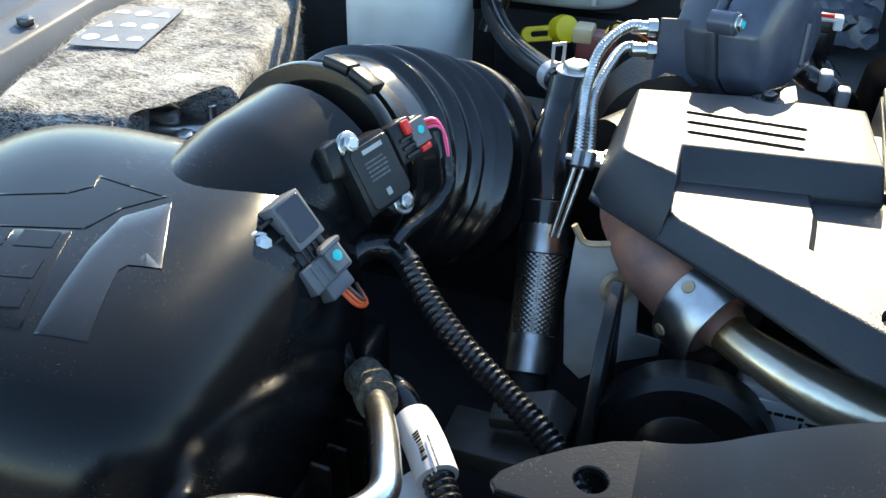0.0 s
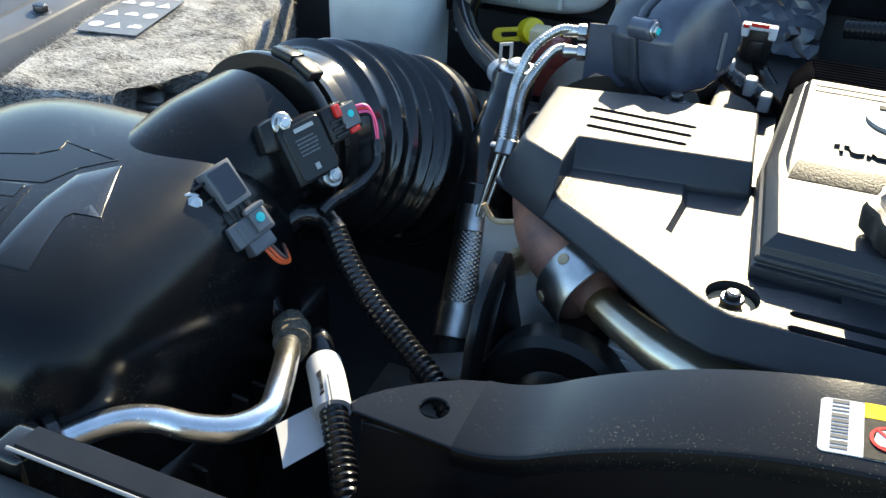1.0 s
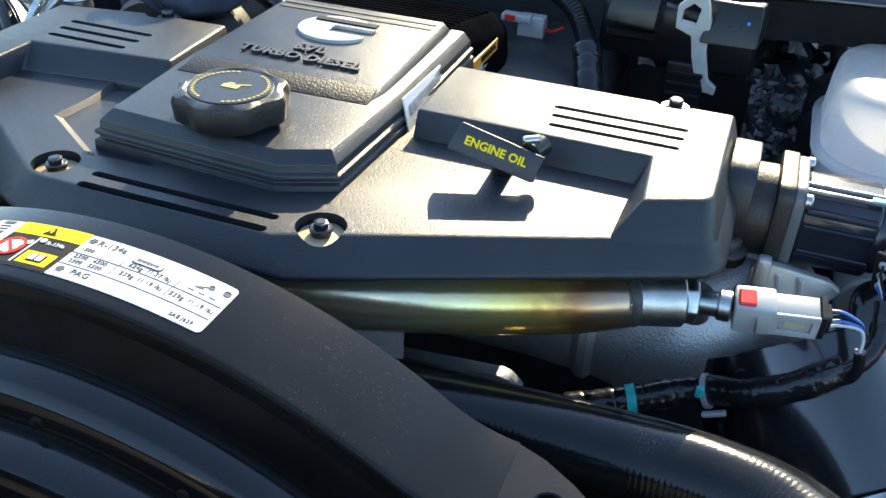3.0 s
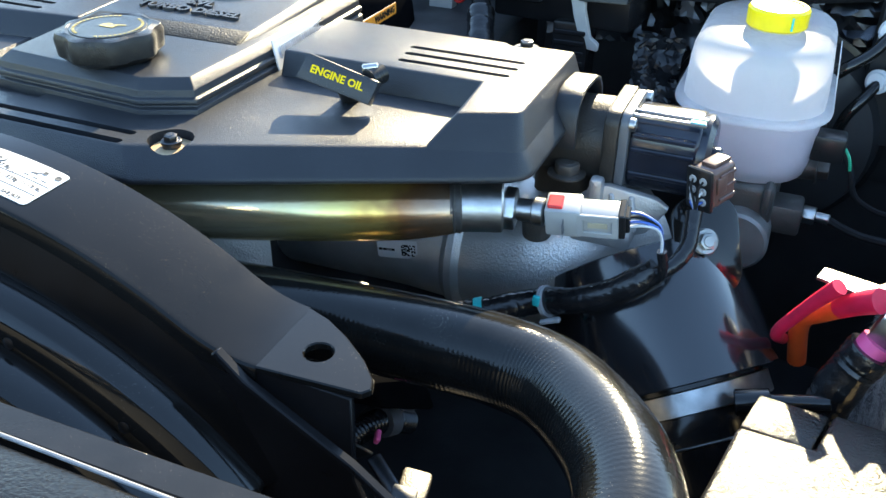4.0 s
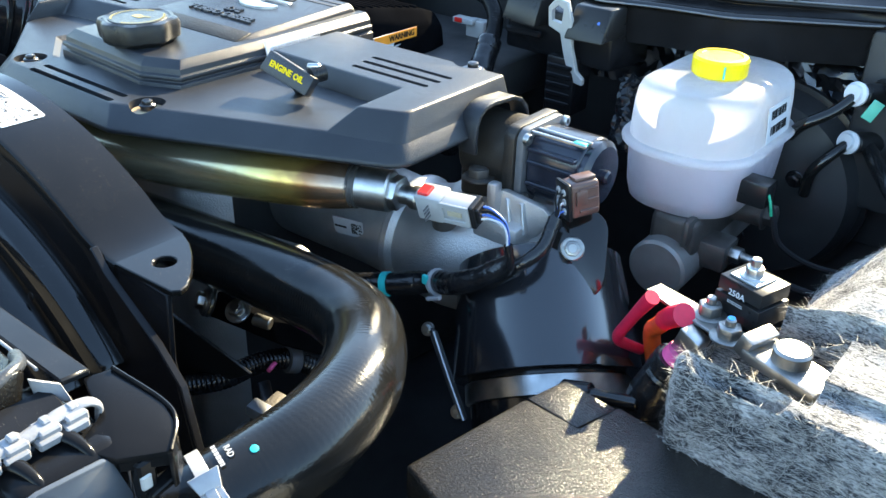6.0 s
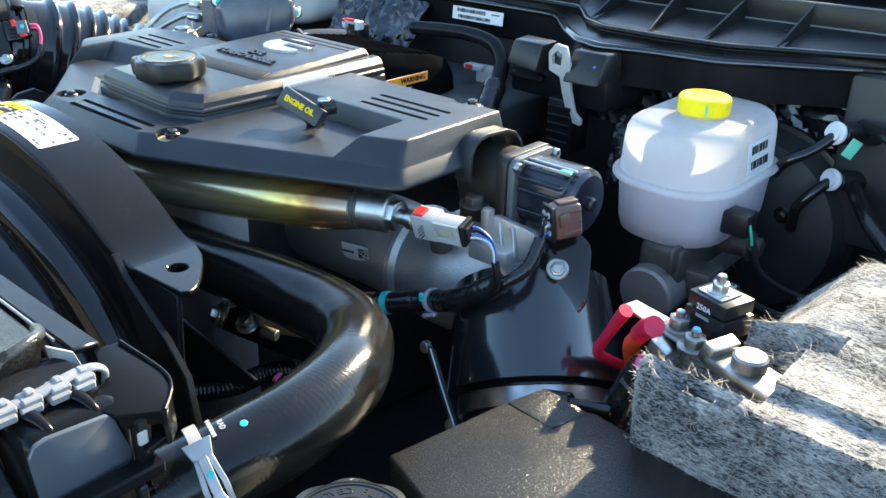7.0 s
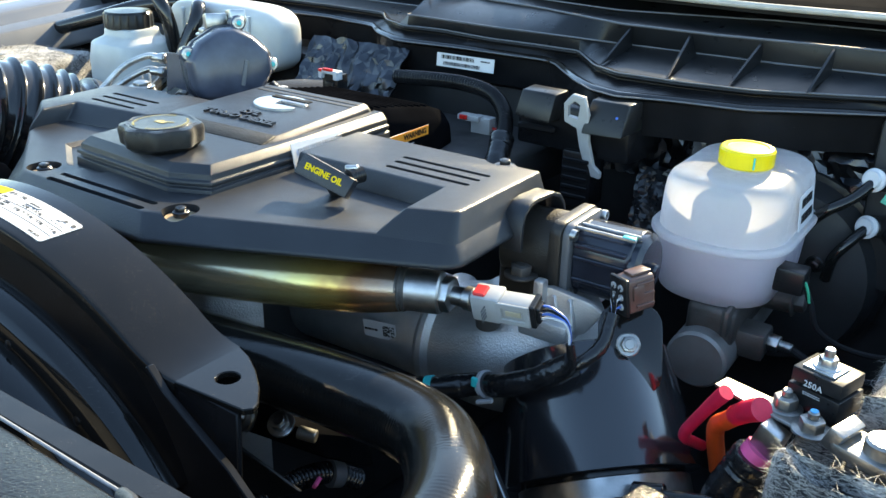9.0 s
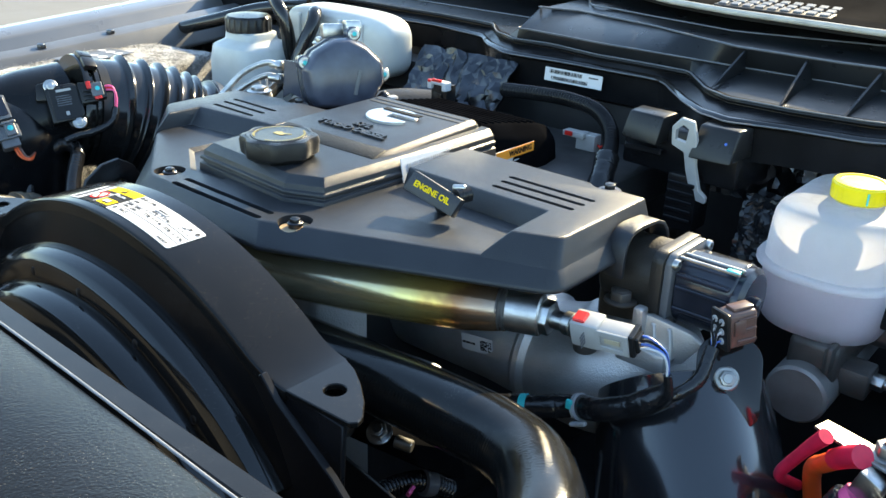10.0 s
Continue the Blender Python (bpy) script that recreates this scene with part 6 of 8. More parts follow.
part("top_disc", moved(lathe([(0.0290, 0.0), (0.0290, 0.0012)], 60), at(0.621, -0.2395, 1.1590)), M_BLACK, cap_)
part("ring", moved(lathe([(0.0292, 0), (0.0290, 0.0009), (0.0281, 0.0009), (0.0278, 0)], 48), at(0.621, -0.2395, 1.160)), M_BLACK, cap_)
part("ring", moved(lathe([(0.0185, 0), (0.0183, 0.0009), (0.0176, 0.0009), (0.0173, 0)], 40), at(0.621, -0.2395, 1.160)), M_BLACK, cap_)
rl = []
for k, ch in enumerate("USE APPROVED FLUID  POWER STEERING "):
    if ch != " ":
        rl.append(moved(letters(ch, 0.0064, 0.0003, 0.0), at(0.621, -0.2395, 1.16025, 0, 0, -k * 360 / 35 + 160) @ at(0, 0.0232, 0)))
part("lettering", join(*rl), M_BLACK, cap_)
part("symbol", moved(join(lathe([(0.0125, -0.001), (0.0125, 0.001), (0.0102, 0.001), (0.0102, -0.001), (0.0125, -0.001)], 36), bev(box(0, 0.001, 0, 0.022, 0.0045, 0.002), 0.0006, 1), bev(box(0, -0.005, 0, 0.006, 0.010, 0.002), 0.0006, 1)), at(0.621, -0.2395, 1.1605, 0, 0, 10)), M_BLACK, cap_)

# ---- fuse box lid ----
fb = thing("fuse_box", (0.66, -0.05, 0.85), "matte black fuse box with pebbled lid and moulded emblem", "fuse box")
FT = [(0.4985, -0.090), (0.520, 0.026), (0.569, 0.0235), (0.5795, 0.064), (0.64, 0.058), (0.90, 0.03), (0.90, -0.26), (0.70, -0.165), (0.60, -0.125)][::-1]
part("lid", bev(loft([(x, y, 1.02) for x, y in FT], [(x, y, 1.050) for x, y in FT]), 0.0035, 3, 20), M_PEBBLE, fb, "pebbled lid")
part("corner_ramp", bev(loft([(0.521, 0.027, 1.02), (0.567, 0.0245, 1.02), (0.5775, 0.066, 1.02), (0.530, 0.068, 1.02)], [(0.521, 0.027, 1.0495), (0.567, 0.0245, 1.047), (0.5775, 0.066, 1.045), (0.530, 0.068, 1.0475)]), 0.002), M_PEBBLE, fb)
part("tub", bev(loft([(0.7 + (x - 0.7) * 0.95, y * 0.93, 0.70) for x, y in FT], [(0.7 + (x - 0.7) * 0.96, y * 0.94, 1.022) for x, y in FT]), 0.004), M_BLACK, fb)
EMB = at(0.682, -0.052, 1.0503, 0, 0, -28)
part("emblem", moved(join(moved(frame_ring(0.042, 0.034, 0.0022), at(0.006, 0.012, 0)), moved(frame_ring(0.016, 0.008, 0.0018), at(-0.018, 0.030, 0)), moved(frame_ring(0.014, 0.008, 0.0018), at(0.022, -0.012, 0)), moved(box(0.006, 0.012, 0.0008, 0.024, 0.0022, 0.0014), at(0, 0, 0, 0, 0, 22)), moved(box(0.008, 0.008, 0.0008, 0.02, 0.0022, 0.0014), at(0, 0, 0, 0, 0, -18)), moved(frame_ring(0.022, 0.012, 0.002), at(-0.020, -0.014, 0)), box(-0.020, -0.014, 0.0008, 0.019, 0.002, 0.0014)), EMB), M_BLACK, fb)

# ---- batteries in felt jackets ----
def jacket(name, x0, x1, y0, y1, z0, z1, cuts_, seed, label, lift=None):
    """Felt-wrapped battery: soft uneven block, cut away round the terminals."""
    g = bev(box((x0 + x1) / 2, (y0 + y1) / 2, (z0 + z1) / 2, x1 - x0, y1 - y0, z1 - z0), 0.012, 4)
    if cuts_:
        g = boolean(g, cuts_)
    bm = bmesh.new()
    vs = [bm.verts.new(p) for p in g[0]]
    for q in g[1]:
        try:
            bm.faces.new([vs[i] for i in q])
        except ValueError:
            pass
    bmesh.ops.triangulate(bm, faces=bm.faces)
    for _ in range(7):
        ed = [e for e in bm.edges if e.calc_length() > 0.014]
        if not ed:
            break
        bmesh.ops.subdivide_edges(bm, edges=ed, cuts=1)
        bmesh.ops.triangulate(bm, faces=[f for f in bm.faces if len(f.verts) > 3])
    bm.normal_update()
    for v in bm.verts:
        k = noise.noise(v.co * 28 + Vector((seed, 0, 0))) * 0.0032 + noise.noise(v.co * 110) * 0.0016
        v.co += v.normal * k
        if lift:
            v.co.z += lift(v.co)
    bm.verts.index_update()
    out = [v.co.copy() for v in bm.verts], [tuple(v.index for v in f.verts) for f in bm.faces]
    bm.free()
    return out


def fuzz(g, count, seed, length=0.006):
    """Loose fibres standing off a felt surface."""
    rnd = random.Random(seed)
    v, f = [], []
    tris = [q for q in g[1] if len(q) == 3]
    area = [((g[0][q[1]] - g[0][q[0]]).cross(g[0][q[2]] - g[0][q[0]])).length for q in tris]
    for q in rnd.choices(tris, area, k=count):
        a, b, c = (g[0][i] for i in q)
        nrm = (b - a).cross(c - a)
        if nrm.length < 1e-9:
            continue
        nrm.normalize()
        u, w = rnd.random(), rnd.random()
        if u + w > 1:
            u, w = 1 - u, 1 - w
        p = a + (b - a) * u + (c - a) * w
        t = Vector((rnd.gauss(0, 1.6), rnd.gauss(0, 0.7), rnd.gauss(0, 0.7)))
        t = (t - nrm * t.dot(nrm)).normalized()
        L = length * rnd.uniform(0.5, 1.4)
        e1 = p + t * L * 0.55 + nrm * L * rnd.uniform(0.03, 0.20)
        e2 = e1 + t * L * 0.4 + nrm * L * rnd.uniform(-0.2, 0.2)
        sd = t.cross(nrm) * 0.00011
        k = len(v)
        v += [p - sd, p + sd, e1 + sd, e1 - sd, e2]
        f += [(k, k + 1, k + 2, k + 3), (k + 3, k + 2, k + 4)]
    return v, f


bat_r = thing("battery", (0.78, 0.14, 0.9), "battery wrapped in grey felt jacket beside the fuse box", "battery", "batteries")
ramp = lambda v: max(0.0, min(1.0, v))
rise = lambda p: (0.010 * ramp((p.y - 0.135) / 0.05) + 0.013 * ramp((p.y - 0.16) / 0.12) * ramp((p.x - 0.66) / 0.10) - 0.046 * ramp((p.y - 0.165) / 0.02) * ramp((0.700 - p.x) / 0.045)) * ramp((p.z - 1.0) / 0.10)
gj = jacket("felt", 0.620, 0.95, 0.046, 0.31, 0.86, 1.127, [moved(box(-0.0325, 0.0, 0.02, 0.135, 0.08, 0.04), at(0.657, 0.060, 1.111, 0, 25, 0)), box(0.80, 0.05, 1.165, 0.30, 0.07, 0.09), box(0.648, 0.112, 1.135, 0.126, 0.104, 0.10), box(0.690, 0.155, 1.125, 0.085, 0.030, 0.10), box(0.625, 0.25, 1.1, 0.06, 0.2, 0.2)], 1.0, "", rise)
part("felt_jacket", gj, M_FELT, bat_r, "shaggy grey felt jacket", 60)
part("felt_fuzz", fuzz(gj, 42000, 5, 0.0115), M_FIBRE, bat_r)["kind"] = "stuff"
part("case", bev(box(0.79, 0.165, 0.955, 0.30, 0.22, 0.22), 0.004), M_DEEP, bat_r)
tm = thing("fuse_terminal", (0.63, 0.13, 1.09), "zinc-plated battery terminal strip with black 250 amp fuse block", "terminal")
part("strip", bev(moved(prism([(-0.075, -0.008), (-0.04, -0.011), (0.03, -0.011), (0.062, -0.013), (0.062, 0.013), (0.03, 0.010), (-0.04, 0.011), (-0.075, 0.009)], 0, 0.0028), at(0.625, 0.133, 1.1015, 0, 0, -17)), 0.0006, 1), M_ZINC, tm)
part("terminal_clamp", join(bev(moved(box(0, 0, 0, 0.065, 0.034, 0.010), at(0.682, 0.112, 1.107, 0, 0, -20)), 0.003), cyl((0.680, 0.114, 1.11), (0.680, 0.114, 1.123), 0.0135, 0.002), bev(moved(box(0, 0, 0, 0.012, 0.03, 0.018), at(0.652, 0.122, 1.112, 0, 20, -20)), 0.002)), M_ZINC, tm)
for p in ((0.606, 0.146, 1.104), (0.630, 0.126, 1.104)):
    part("nut", join(hexhead(p, (0, 0, 1), 0.0095, 0.010), cyl((p[0], p[1], p[2] + 0.010), (p[0], p[1], p[2] + 0.016), 0.004)), M_ZINC, tm)
part("blue_paint_dot", moved(lathe([(0.003, 0), (0.003, 0.0006)], 12), at(0.630, 0.126, 1.1203)), mat("blue_paint", (0.05, 0.35, 0.7), 0.5), tm)
fz = part("fuse_block", join(bev(moved(box(0, 0, 0, 0.040, 0.034, 0.012), at(0.628, 0.170, 1.128, 0, 0, -17)), 0.001), bev(moved(box(0, 0, 0, 0.042, 0.036, 0.018), at(0.628, 0.170, 1.111, 0, 0, -17)), 0.001)), M_BLACK, tm, "black fuse block with white lettering")
part("top_plate", bev(moved(box(0, 0, 0, 0.026, 0.024, 0.002), at(0.626, 0.170, 1.1348, 0, 0, -17)), 0.0005, 1), M_STEEL, fz)
part("lettering", moved(letters("250A", 0.0070, 0.0003, 0.0), at(0.6215, 0.1527, 1.1245, 88, 0, -17)), M_PAPER, fz)
part("small_print", moved(lines(0.014, 0.003, 2, 7), at(0.6215, 0.1527, 1.1165, 88, 0, -17)), M_GREYINK, fz)
part("stud", join(hexhead((0.626, 0.170, 1.136), (0, 0, 1), 0.0075, 0.008), cyl((0.626, 0.170, 1.144), (0.626, 0.170, 1.151), 0.004)), M_STEEL, fz)
cb = thing("starter_cable", (0.57, 0.15, 1.0), "red and orange battery cables with black taped boot", "cable")
part("red_cable", tube([(0.566, 0.1270, 1.1120), (0.560, 0.1300, 1.1020), (0.552, 0.1345, 1.088), (0.543, 0.1385, 1.071), (0.5355, 0.1415, 1.056), (0.5345, 0.1460, 1.047), (0.537, 0.160, 1.036), (0.541, 0.178, 1.023)], 0.0052, 16, 0.003, lambda s, t: 1.22 - 0.25 * min(1, s / 0.035) - 0.15 * max(0, s / t - 0.7)), M_REDCAB, cb)
part("red_boot", tube([(0.594, 0.126, 1.108), (0.583, 0.134, 1.098), (0.572, 0.145, 1.084)], 0.0095, 16, 0.003, lambda s, t: 1.0 - 0.12 * s / t), M_REDCAB, cb)
part("orange_cable", tube([(0.574, 0.143, 1.086), (0.562, 0.157, 1.068), (0.553, 0.169, 1.054), (0.551, 0.178, 1.035), (0.556, 0.185, 1.00)], 0.0076, 14, 0.004), M_ORANGE, cb)
part("lug", bev(moved(box(0, 0, 0, 0.020, 0.016, 0.026), at(0.604, 0.122, 1.087, 0, 18, -15)), 0.002), M_STEEL, cb)
part("pink_collar", tube([(0.600, 0.120, 1.078), (0.594, 0.118, 1.066)], 0.0125, 18, 0.003), M_PINK, cb)
part("taped_boot", tube([(0.597, 0.119, 1.071), (0.586, 0.116, 1.045), (0.578, 0.112, 1.01), (0.585, 0.11, 0.96)], 0.0165, 20, 0.003, twist), M_TAPE, cb)
part("loose_tape", tube([(0.622, 0.075, 1.03), (0.618, 0.07, 1.015), (0.612, 0.068, 0.99)], 0.009, 12, 0.004, twist), mat("pale_tape", (0.5, 0.42, 0.28), 0.35, 0, 0.3, 80, 0.8, 150), cb)
part("side_rod", join(cyl((0.535, 0.095, 1.02), (0.58, 0.10, 1.03), 0.006), cyl((0.515, 0.092, 1.015), (0.54, 0.096, 1.021), 0.010)), M_RUBBER, cb)

bat_l = thing("battery", (-0.78, 0.25, 0.9), "battery under shaggy grey felt with a black symbol label", "battery", "batteries")
LB_ = at(-0.805, 0.078, 0, 0, 0, 15)
gl = moved(jacket("felt", 0.0, 0.202, 0.0, 0.37, 0.92, 1.166, [box(0.172, 0.030, 1.165, 0.084, 0.100, 0.09)], 7.0, ""), LB_)
part("felt_jacket", gl, M_FELT, bat_l, "shaggy grey felt jacket", 60)
part("felt_fuzz", fuzz(gl, 28000, 6, 0.011), M_FIBRE, bat_l)["kind"] = "stuff"
part("case", moved(bev(box(0.1, 0.185, 1.02, 0.18, 0.34, 0.19), 0.004), LB_), M_BLACK, bat_l)
BM = LB_ @ at(0.055, 0.215, 1.1685, 0, 0, -3)
BM = BM @ Matrix.Scale(0.84, 4)
part("symbol_label", moved(box(0, 0, 0, 0.085, 0.145, 0.0012), BM), M_GREY, bat_l, "dark grey label with white symbols")
for i in range(3):
    for j in range(3):
        c_ = (-0.027 + 0.027 * i, -0.045 + 0.045 * j)
        kk = (i + j) % 3
        if kk == 0:
            q_ = moved(lathe([(0.010, 0), (0.010, 0.0004)], 20), at(c_[0], c_[1], 0.0007))
        elif kk == 1:
            q_ = moved(prism([(-0.011, -0.009), (0.011, -0.009), (0, 0.011)], 0, 0.0004), at(c_[0], c_[1], 0.0007))
        else:
            q_ = moved(join(box(0, 0, 0, 0.018, 0.008, 0.0004), box(0, 0.006, 0, 0.010, 0.006, 0.0004)), at(c_[0], c_[1], 0.0009))
        part("symbol", moved(q_, BM), M_PAPER, bat_l)
tl = thing("battery_terminal", (-0.655, 0.15, 1.11), "lead battery clamp with bolt in the felt cut-out", "terminal")
part("clamp", join(bev(moved(box(0, 0, 0, 0.062, 0.036, 0.016), at(-0.648, 0.155, 1.134, 0, 0, 15)), 0.006, 3), moved(lathe([(0.014, 1.134), (0.0135, 1.148), (0.011, 1.1505)], 24), at(-0.662, 0.152, 0)), bev(moved(box(0, 0, 0, 0.05, 0.02, 0.012), at(-0.622, 0.135, 1.128, 0, 10, -35)), 0.004, 2)), M_STEEL, tl)
part("bolt", join(cyl((-0.622, 0.165, 1.125), (-0.622, 0.165, 1.155), 0.004), hexhead((-0.622, 0.165, 1.134), (0, 0, 1), 0.008, 0.008), hexhead((-0.628, 0.128, 1.136), (0, -0.2, 1), 0.009, 0.007)), M_STEEL, tl)
tl.location = (-0.679, 0.172, 1.110)

# ---- brake reservoir and master cylinder ----
br = thing("brake_reservoir", (0.478, 0.43, 1.07), "milky plastic brake fluid reservoir with bright yellow cap", "reservoir")
RX, RY = 0.473, 0.428
def rr(w, l, r, z):
    return [(RX + x, RY + y, z) for x, y in rounded_rect(w, l, r, 7)]
part("body", loft(rr(0.105, 0.165, 0.045, 1.074), rr(0.118, 0.18, 0.05, 1.078), rr(0.124, 0.186, 0.052, 1.09), rr(0.130, 0.192, 0.054, 1.134), rr(0.130, 0.192, 0.054, 1.150), rr(0.127, 0.189, 0.052, 1.178), rr(0.124, 0.186, 0.051, 1.1905), rr(0.118, 0.180, 0.049, 1.1975), rr(0.108, 0.170, 0.045, 1.2015), rr(0.085, 0.147, 0.036, 1.2035), rr(0.03, 0.09, 0.012, 1.2045)), M_RES, br, "", 50)
part("seam", bev(loft(rr(0.141, 0.203, 0.058, 1.1365), rr(0.145, 0.207, 0.060, 1.1385), rr(0.145, 0.207, 0.060, 1.1425), rr(0.141, 0.203, 0.058, 1.1445)), 0.0008, 1, 10), M_RES, br, "", 50)
part("fluid", loft(rr(0.100, 0.160, 0.043, 1.080), rr(0.118, 0.178, 0.050, 1.094), rr(0.123, 0.184, 0.052, 1.136), rr(0.121, 0.182, 0.051, 1.1365)), M_FLUID, br, "", 50)
part("neck", cyl((0.479, 0.41, 1.196), (0.479, 0.41, 1.210), 0.0235, 0.002, 32), M_RES, br)
part("cap", moved(lathe([(0.0255, 1.207), (0.0272, 1.2085), (0.0275, 1.2235), (0.0255, 1.226), (0.021, 1.2265), (0.020, 1.2255), (0.001, 1.2255)], 90, lambda a, k: 1 + (0.012 * math.cos(30 * a) if k in (1, 2) else 0)), at(0.479, 0.41, 0)), M_YEL, br, "bright yellow ribbed cap")
part("cap_mark", moved(box(0, 0, 0, 0.0016, 0.0012, 0.012), at(0.4935, 0.386, 1.216, 0, 0, 30)), M_TEAL, br)
part("side_label", moved(box(0, 0, 0, 0.0008, 0.055, 0.036), at(0.5418, 0.425, 1.170, 0, -6, 0)), M_PAPER, br, "white barcode label")
part("barcode", moved(join(moved(bars(0.040, 0.009, 18, 21), at(0, 0.009, 0)), moved(bars(0.040, 0.009, 18, 22), at(0, -0.007, 0))), frame_m((0.5424, 0.425, 1.170), (0, 1, 0), (-0.1045, 0, 0.9945))), M_INK, br)
part("level_switch", bev(box(0.548, 0.385, 1.108, 0.03, 0.026, 0.026), 0.003), M_BLACK, br)
part("switch_wire", tube([(0.563, 0.380, 1.105), (0.572, 0.376, 1.09), (0.585, 0.38, 1.06), (0.63, 0.40, 1.04), (0.72, 0.42, 1.05)], 0.003, 8, 0.006), M_INK, br)
part("green_wire", tube([(0.563, 0.378, 1.110), (0.568, 0.372, 1.104), (0.571, 0.372, 1.092)], 0.0015, 6, 0.004), mat("green_wire", (0.03, 0.4, 0.2), 0.4), br)
mc = thing("master_cylinder", (0.485, 0.42, 0.98), "grey cast brake master cylinder under the reservoir", "brake cylinder")
part("barrel", cyl((0.484, 0.318, 1.022), (0.484, 0.62, 1.03), 0.0315, 0.003, 36), mat("grey_casting", (0.26, 0.25, 0.24), 0.42, 0.4, 0.15, 25, 0.3, 500), mc)
part("top_body", bev(box(0.487, 0.42, 1.055, 0.05, 0.17, 0.045), 0.008, 3), M_CASTD, mc)
part("port", bev(join(box(0.520, 0.372, 1.036, 0.04, 0.036, 0.03), box(0.505, 0.345, 1.066, 0.008, 0.04, 0.03)), 0.004), M_CASTD, mc)
part("tube_nut", join(hexhead((0.540, 0.371, 1.040), (1, -0.1, 0), 0.009, 0.012, False), cyl((0.551, 0.370, 1.04), (0.565, 0.368, 1.04), 0.005)), M_STEEL, mc)
part("brake_line", tube([(0.560, 0.369, 1.040), (0.60, 0.36, 1.032), (0.66, 0.37, 1.03), (0.72, 0.42, 1.04), (0.74, 0.5, 1.06)], 0.004, 8, 0.006), M_INK, mc)
part("rear_nut", join(hexhead((0.545, 0.44, 1.06), (1, 0, 0.1), 0.012, 0.012), cyl((0.51, 0.44, 1.058), (0.545, 0.44, 1.06), 0.014)), M_CASTD, mc)
bo = thing("brake_booster", (0.48, 0.6, 0.95), "black round brake booster on the firewall", "brake booster")
part("shell", moved(lathe([(0.06, 0), (0.11, 0.015), (0.118, 0.04), (0.122, 0.05), (0.118, 0.06), (0.1, 0.09)], 44), along((0.49, 0.53, 1.04), (0, 1, 0))), M_DEEP, bo)
part("crimp_ring", moved(lathe([(0.118, 0.044), (0.126, 0.046), (0.126, 0.054), (0.118, 0.056)], 48), along((0.49, 0.53, 1.04), (0, 1, 0))), M_BLACK, bo)
for a in (30, 150, 270):
    part("stud", moved(hexhead((0.06, 0, 0), (0, 0, -1), 0.007, 0.008), along((0.49, 0.53, 1.04), (0, 1, 0), a)), M_BOLT, bo)
ab = thing("line_block", (0.62, 0.56, 1.05), "black bracket block with two pipes and white grommets", "valve block")
part("block", bev(box(0.655, 0.60, 1.14, 0.16, 0.07, 0.20), 0.008), M_DEEP, ab)
for p, q in (((0.586, 0.520, 1.183), [(0.586, 0.517, 1.181), (0.572, 0.50, 1.165), (0.55, 0.485, 1.150), (0.535, 0.50, 1.13)]), ((0.587, 0.535, 1.125), [(0.587, 0.532, 1.124), (0.575, 0.515, 1.11), (0.563, 0.51, 1.09), (0.558, 0.52, 1.06)])):
    part("grommet", moved(lathe([(0.008, -0.004), (0.0125, -0.002), (0.013, 0.002), (0.010, 0.004), (0.009, 0.008), (0.007, 0.008)], 24), along(p, (-0.35, -0.9, 0.25))), M_PAPER, ab, "white plastic grommet")
    part("pipe", tube(q, 0.0062, 12, 0.004), M_GLOSS, ab)
    part("stub", cyl((p[0] + 0.003, p[1] + 0.008, p[2] - 0.002), (p[0] + 0.04, p[1] + 0.07, p[2] - 0.01), 0.012), M_BLACK, ab)
part("green_tag", moved(box(0, 0, 0, 0.012, 0.002, 0.022, 0.0005), at(0.606, 0.518, 1.17, 0, 25, 20)), mat("green_tag", (0.1, 0.45, 0.33), 0.5), ab)
for pts_ in ([(0.60, 0.56, 1.185), (0.66, 0.50, 1.19), (0.72, 0.47, 1.15), (0.76, 0.48, 1.08)], [(0.60, 0.56, 1.12), (0.65, 0.49, 1.10), (0.70, 0.46, 1.07), (0.72, 0.47, 1.0)], [(0.70, 0.60, 1.20), (0.74, 0.52, 1.17), (0.80, 0.48, 1.10), (0.84, 0.48, 1.02)]):
    part("rear_hose", tube(pts_, 0.0085, 14, 0.005), M_RUBBER, ab)
part("hose_band", moved(lathe([(0.0088, -0.006), (0.0098, -0.005), (0.0098, 0.005), (0.0088, 0.006)], 20), along((0.695, 0.484, 1.170), (0.6, -0.3, -0.5))), M_BRASS, ab)


# ---- air filter box, intake duct ----
AC, AH = (-0.585, -0.075, 1.06), (0.155, 0.165, 0.150)
def az(x, y):
    """Height of the air box top."""
    q = 1 - abs((x - AC[0]) / AH[0]) ** 4 - abs((y - AC[1]) / AH[1]) ** 4
    return AC[2] + AH[2] * max(q, 0.0) ** 0.25


def drape(poly, h, t=0.004, n=8):
    """A raised field with this outline laid on the air box."""
    cx, cy = sum(p[0] for p in poly) / len(poly), sum(p[1] for p in poly) / len(poly)
    edge = []
    for a, b in zip(poly, poly[1:] + poly[:1]):
        edge += [(a[0] + (b[0] - a[0]) * k / n, a[1] + (b[1] - a[1]) * k / n) for k in range(n)]
    rings = []
    for s, dz in ((1.0, -t), (1.0, h * 0.4), (0.975, h), (0.6, h), (0.25, h), (0.02, h)):
        rings.append([(cx + (x - cx) * s, cy + (y - cy) * s, az(cx + (x - cx) * s, cy + (y - cy) * s) + dz) for x, y in edge])
    return loft(*rings)


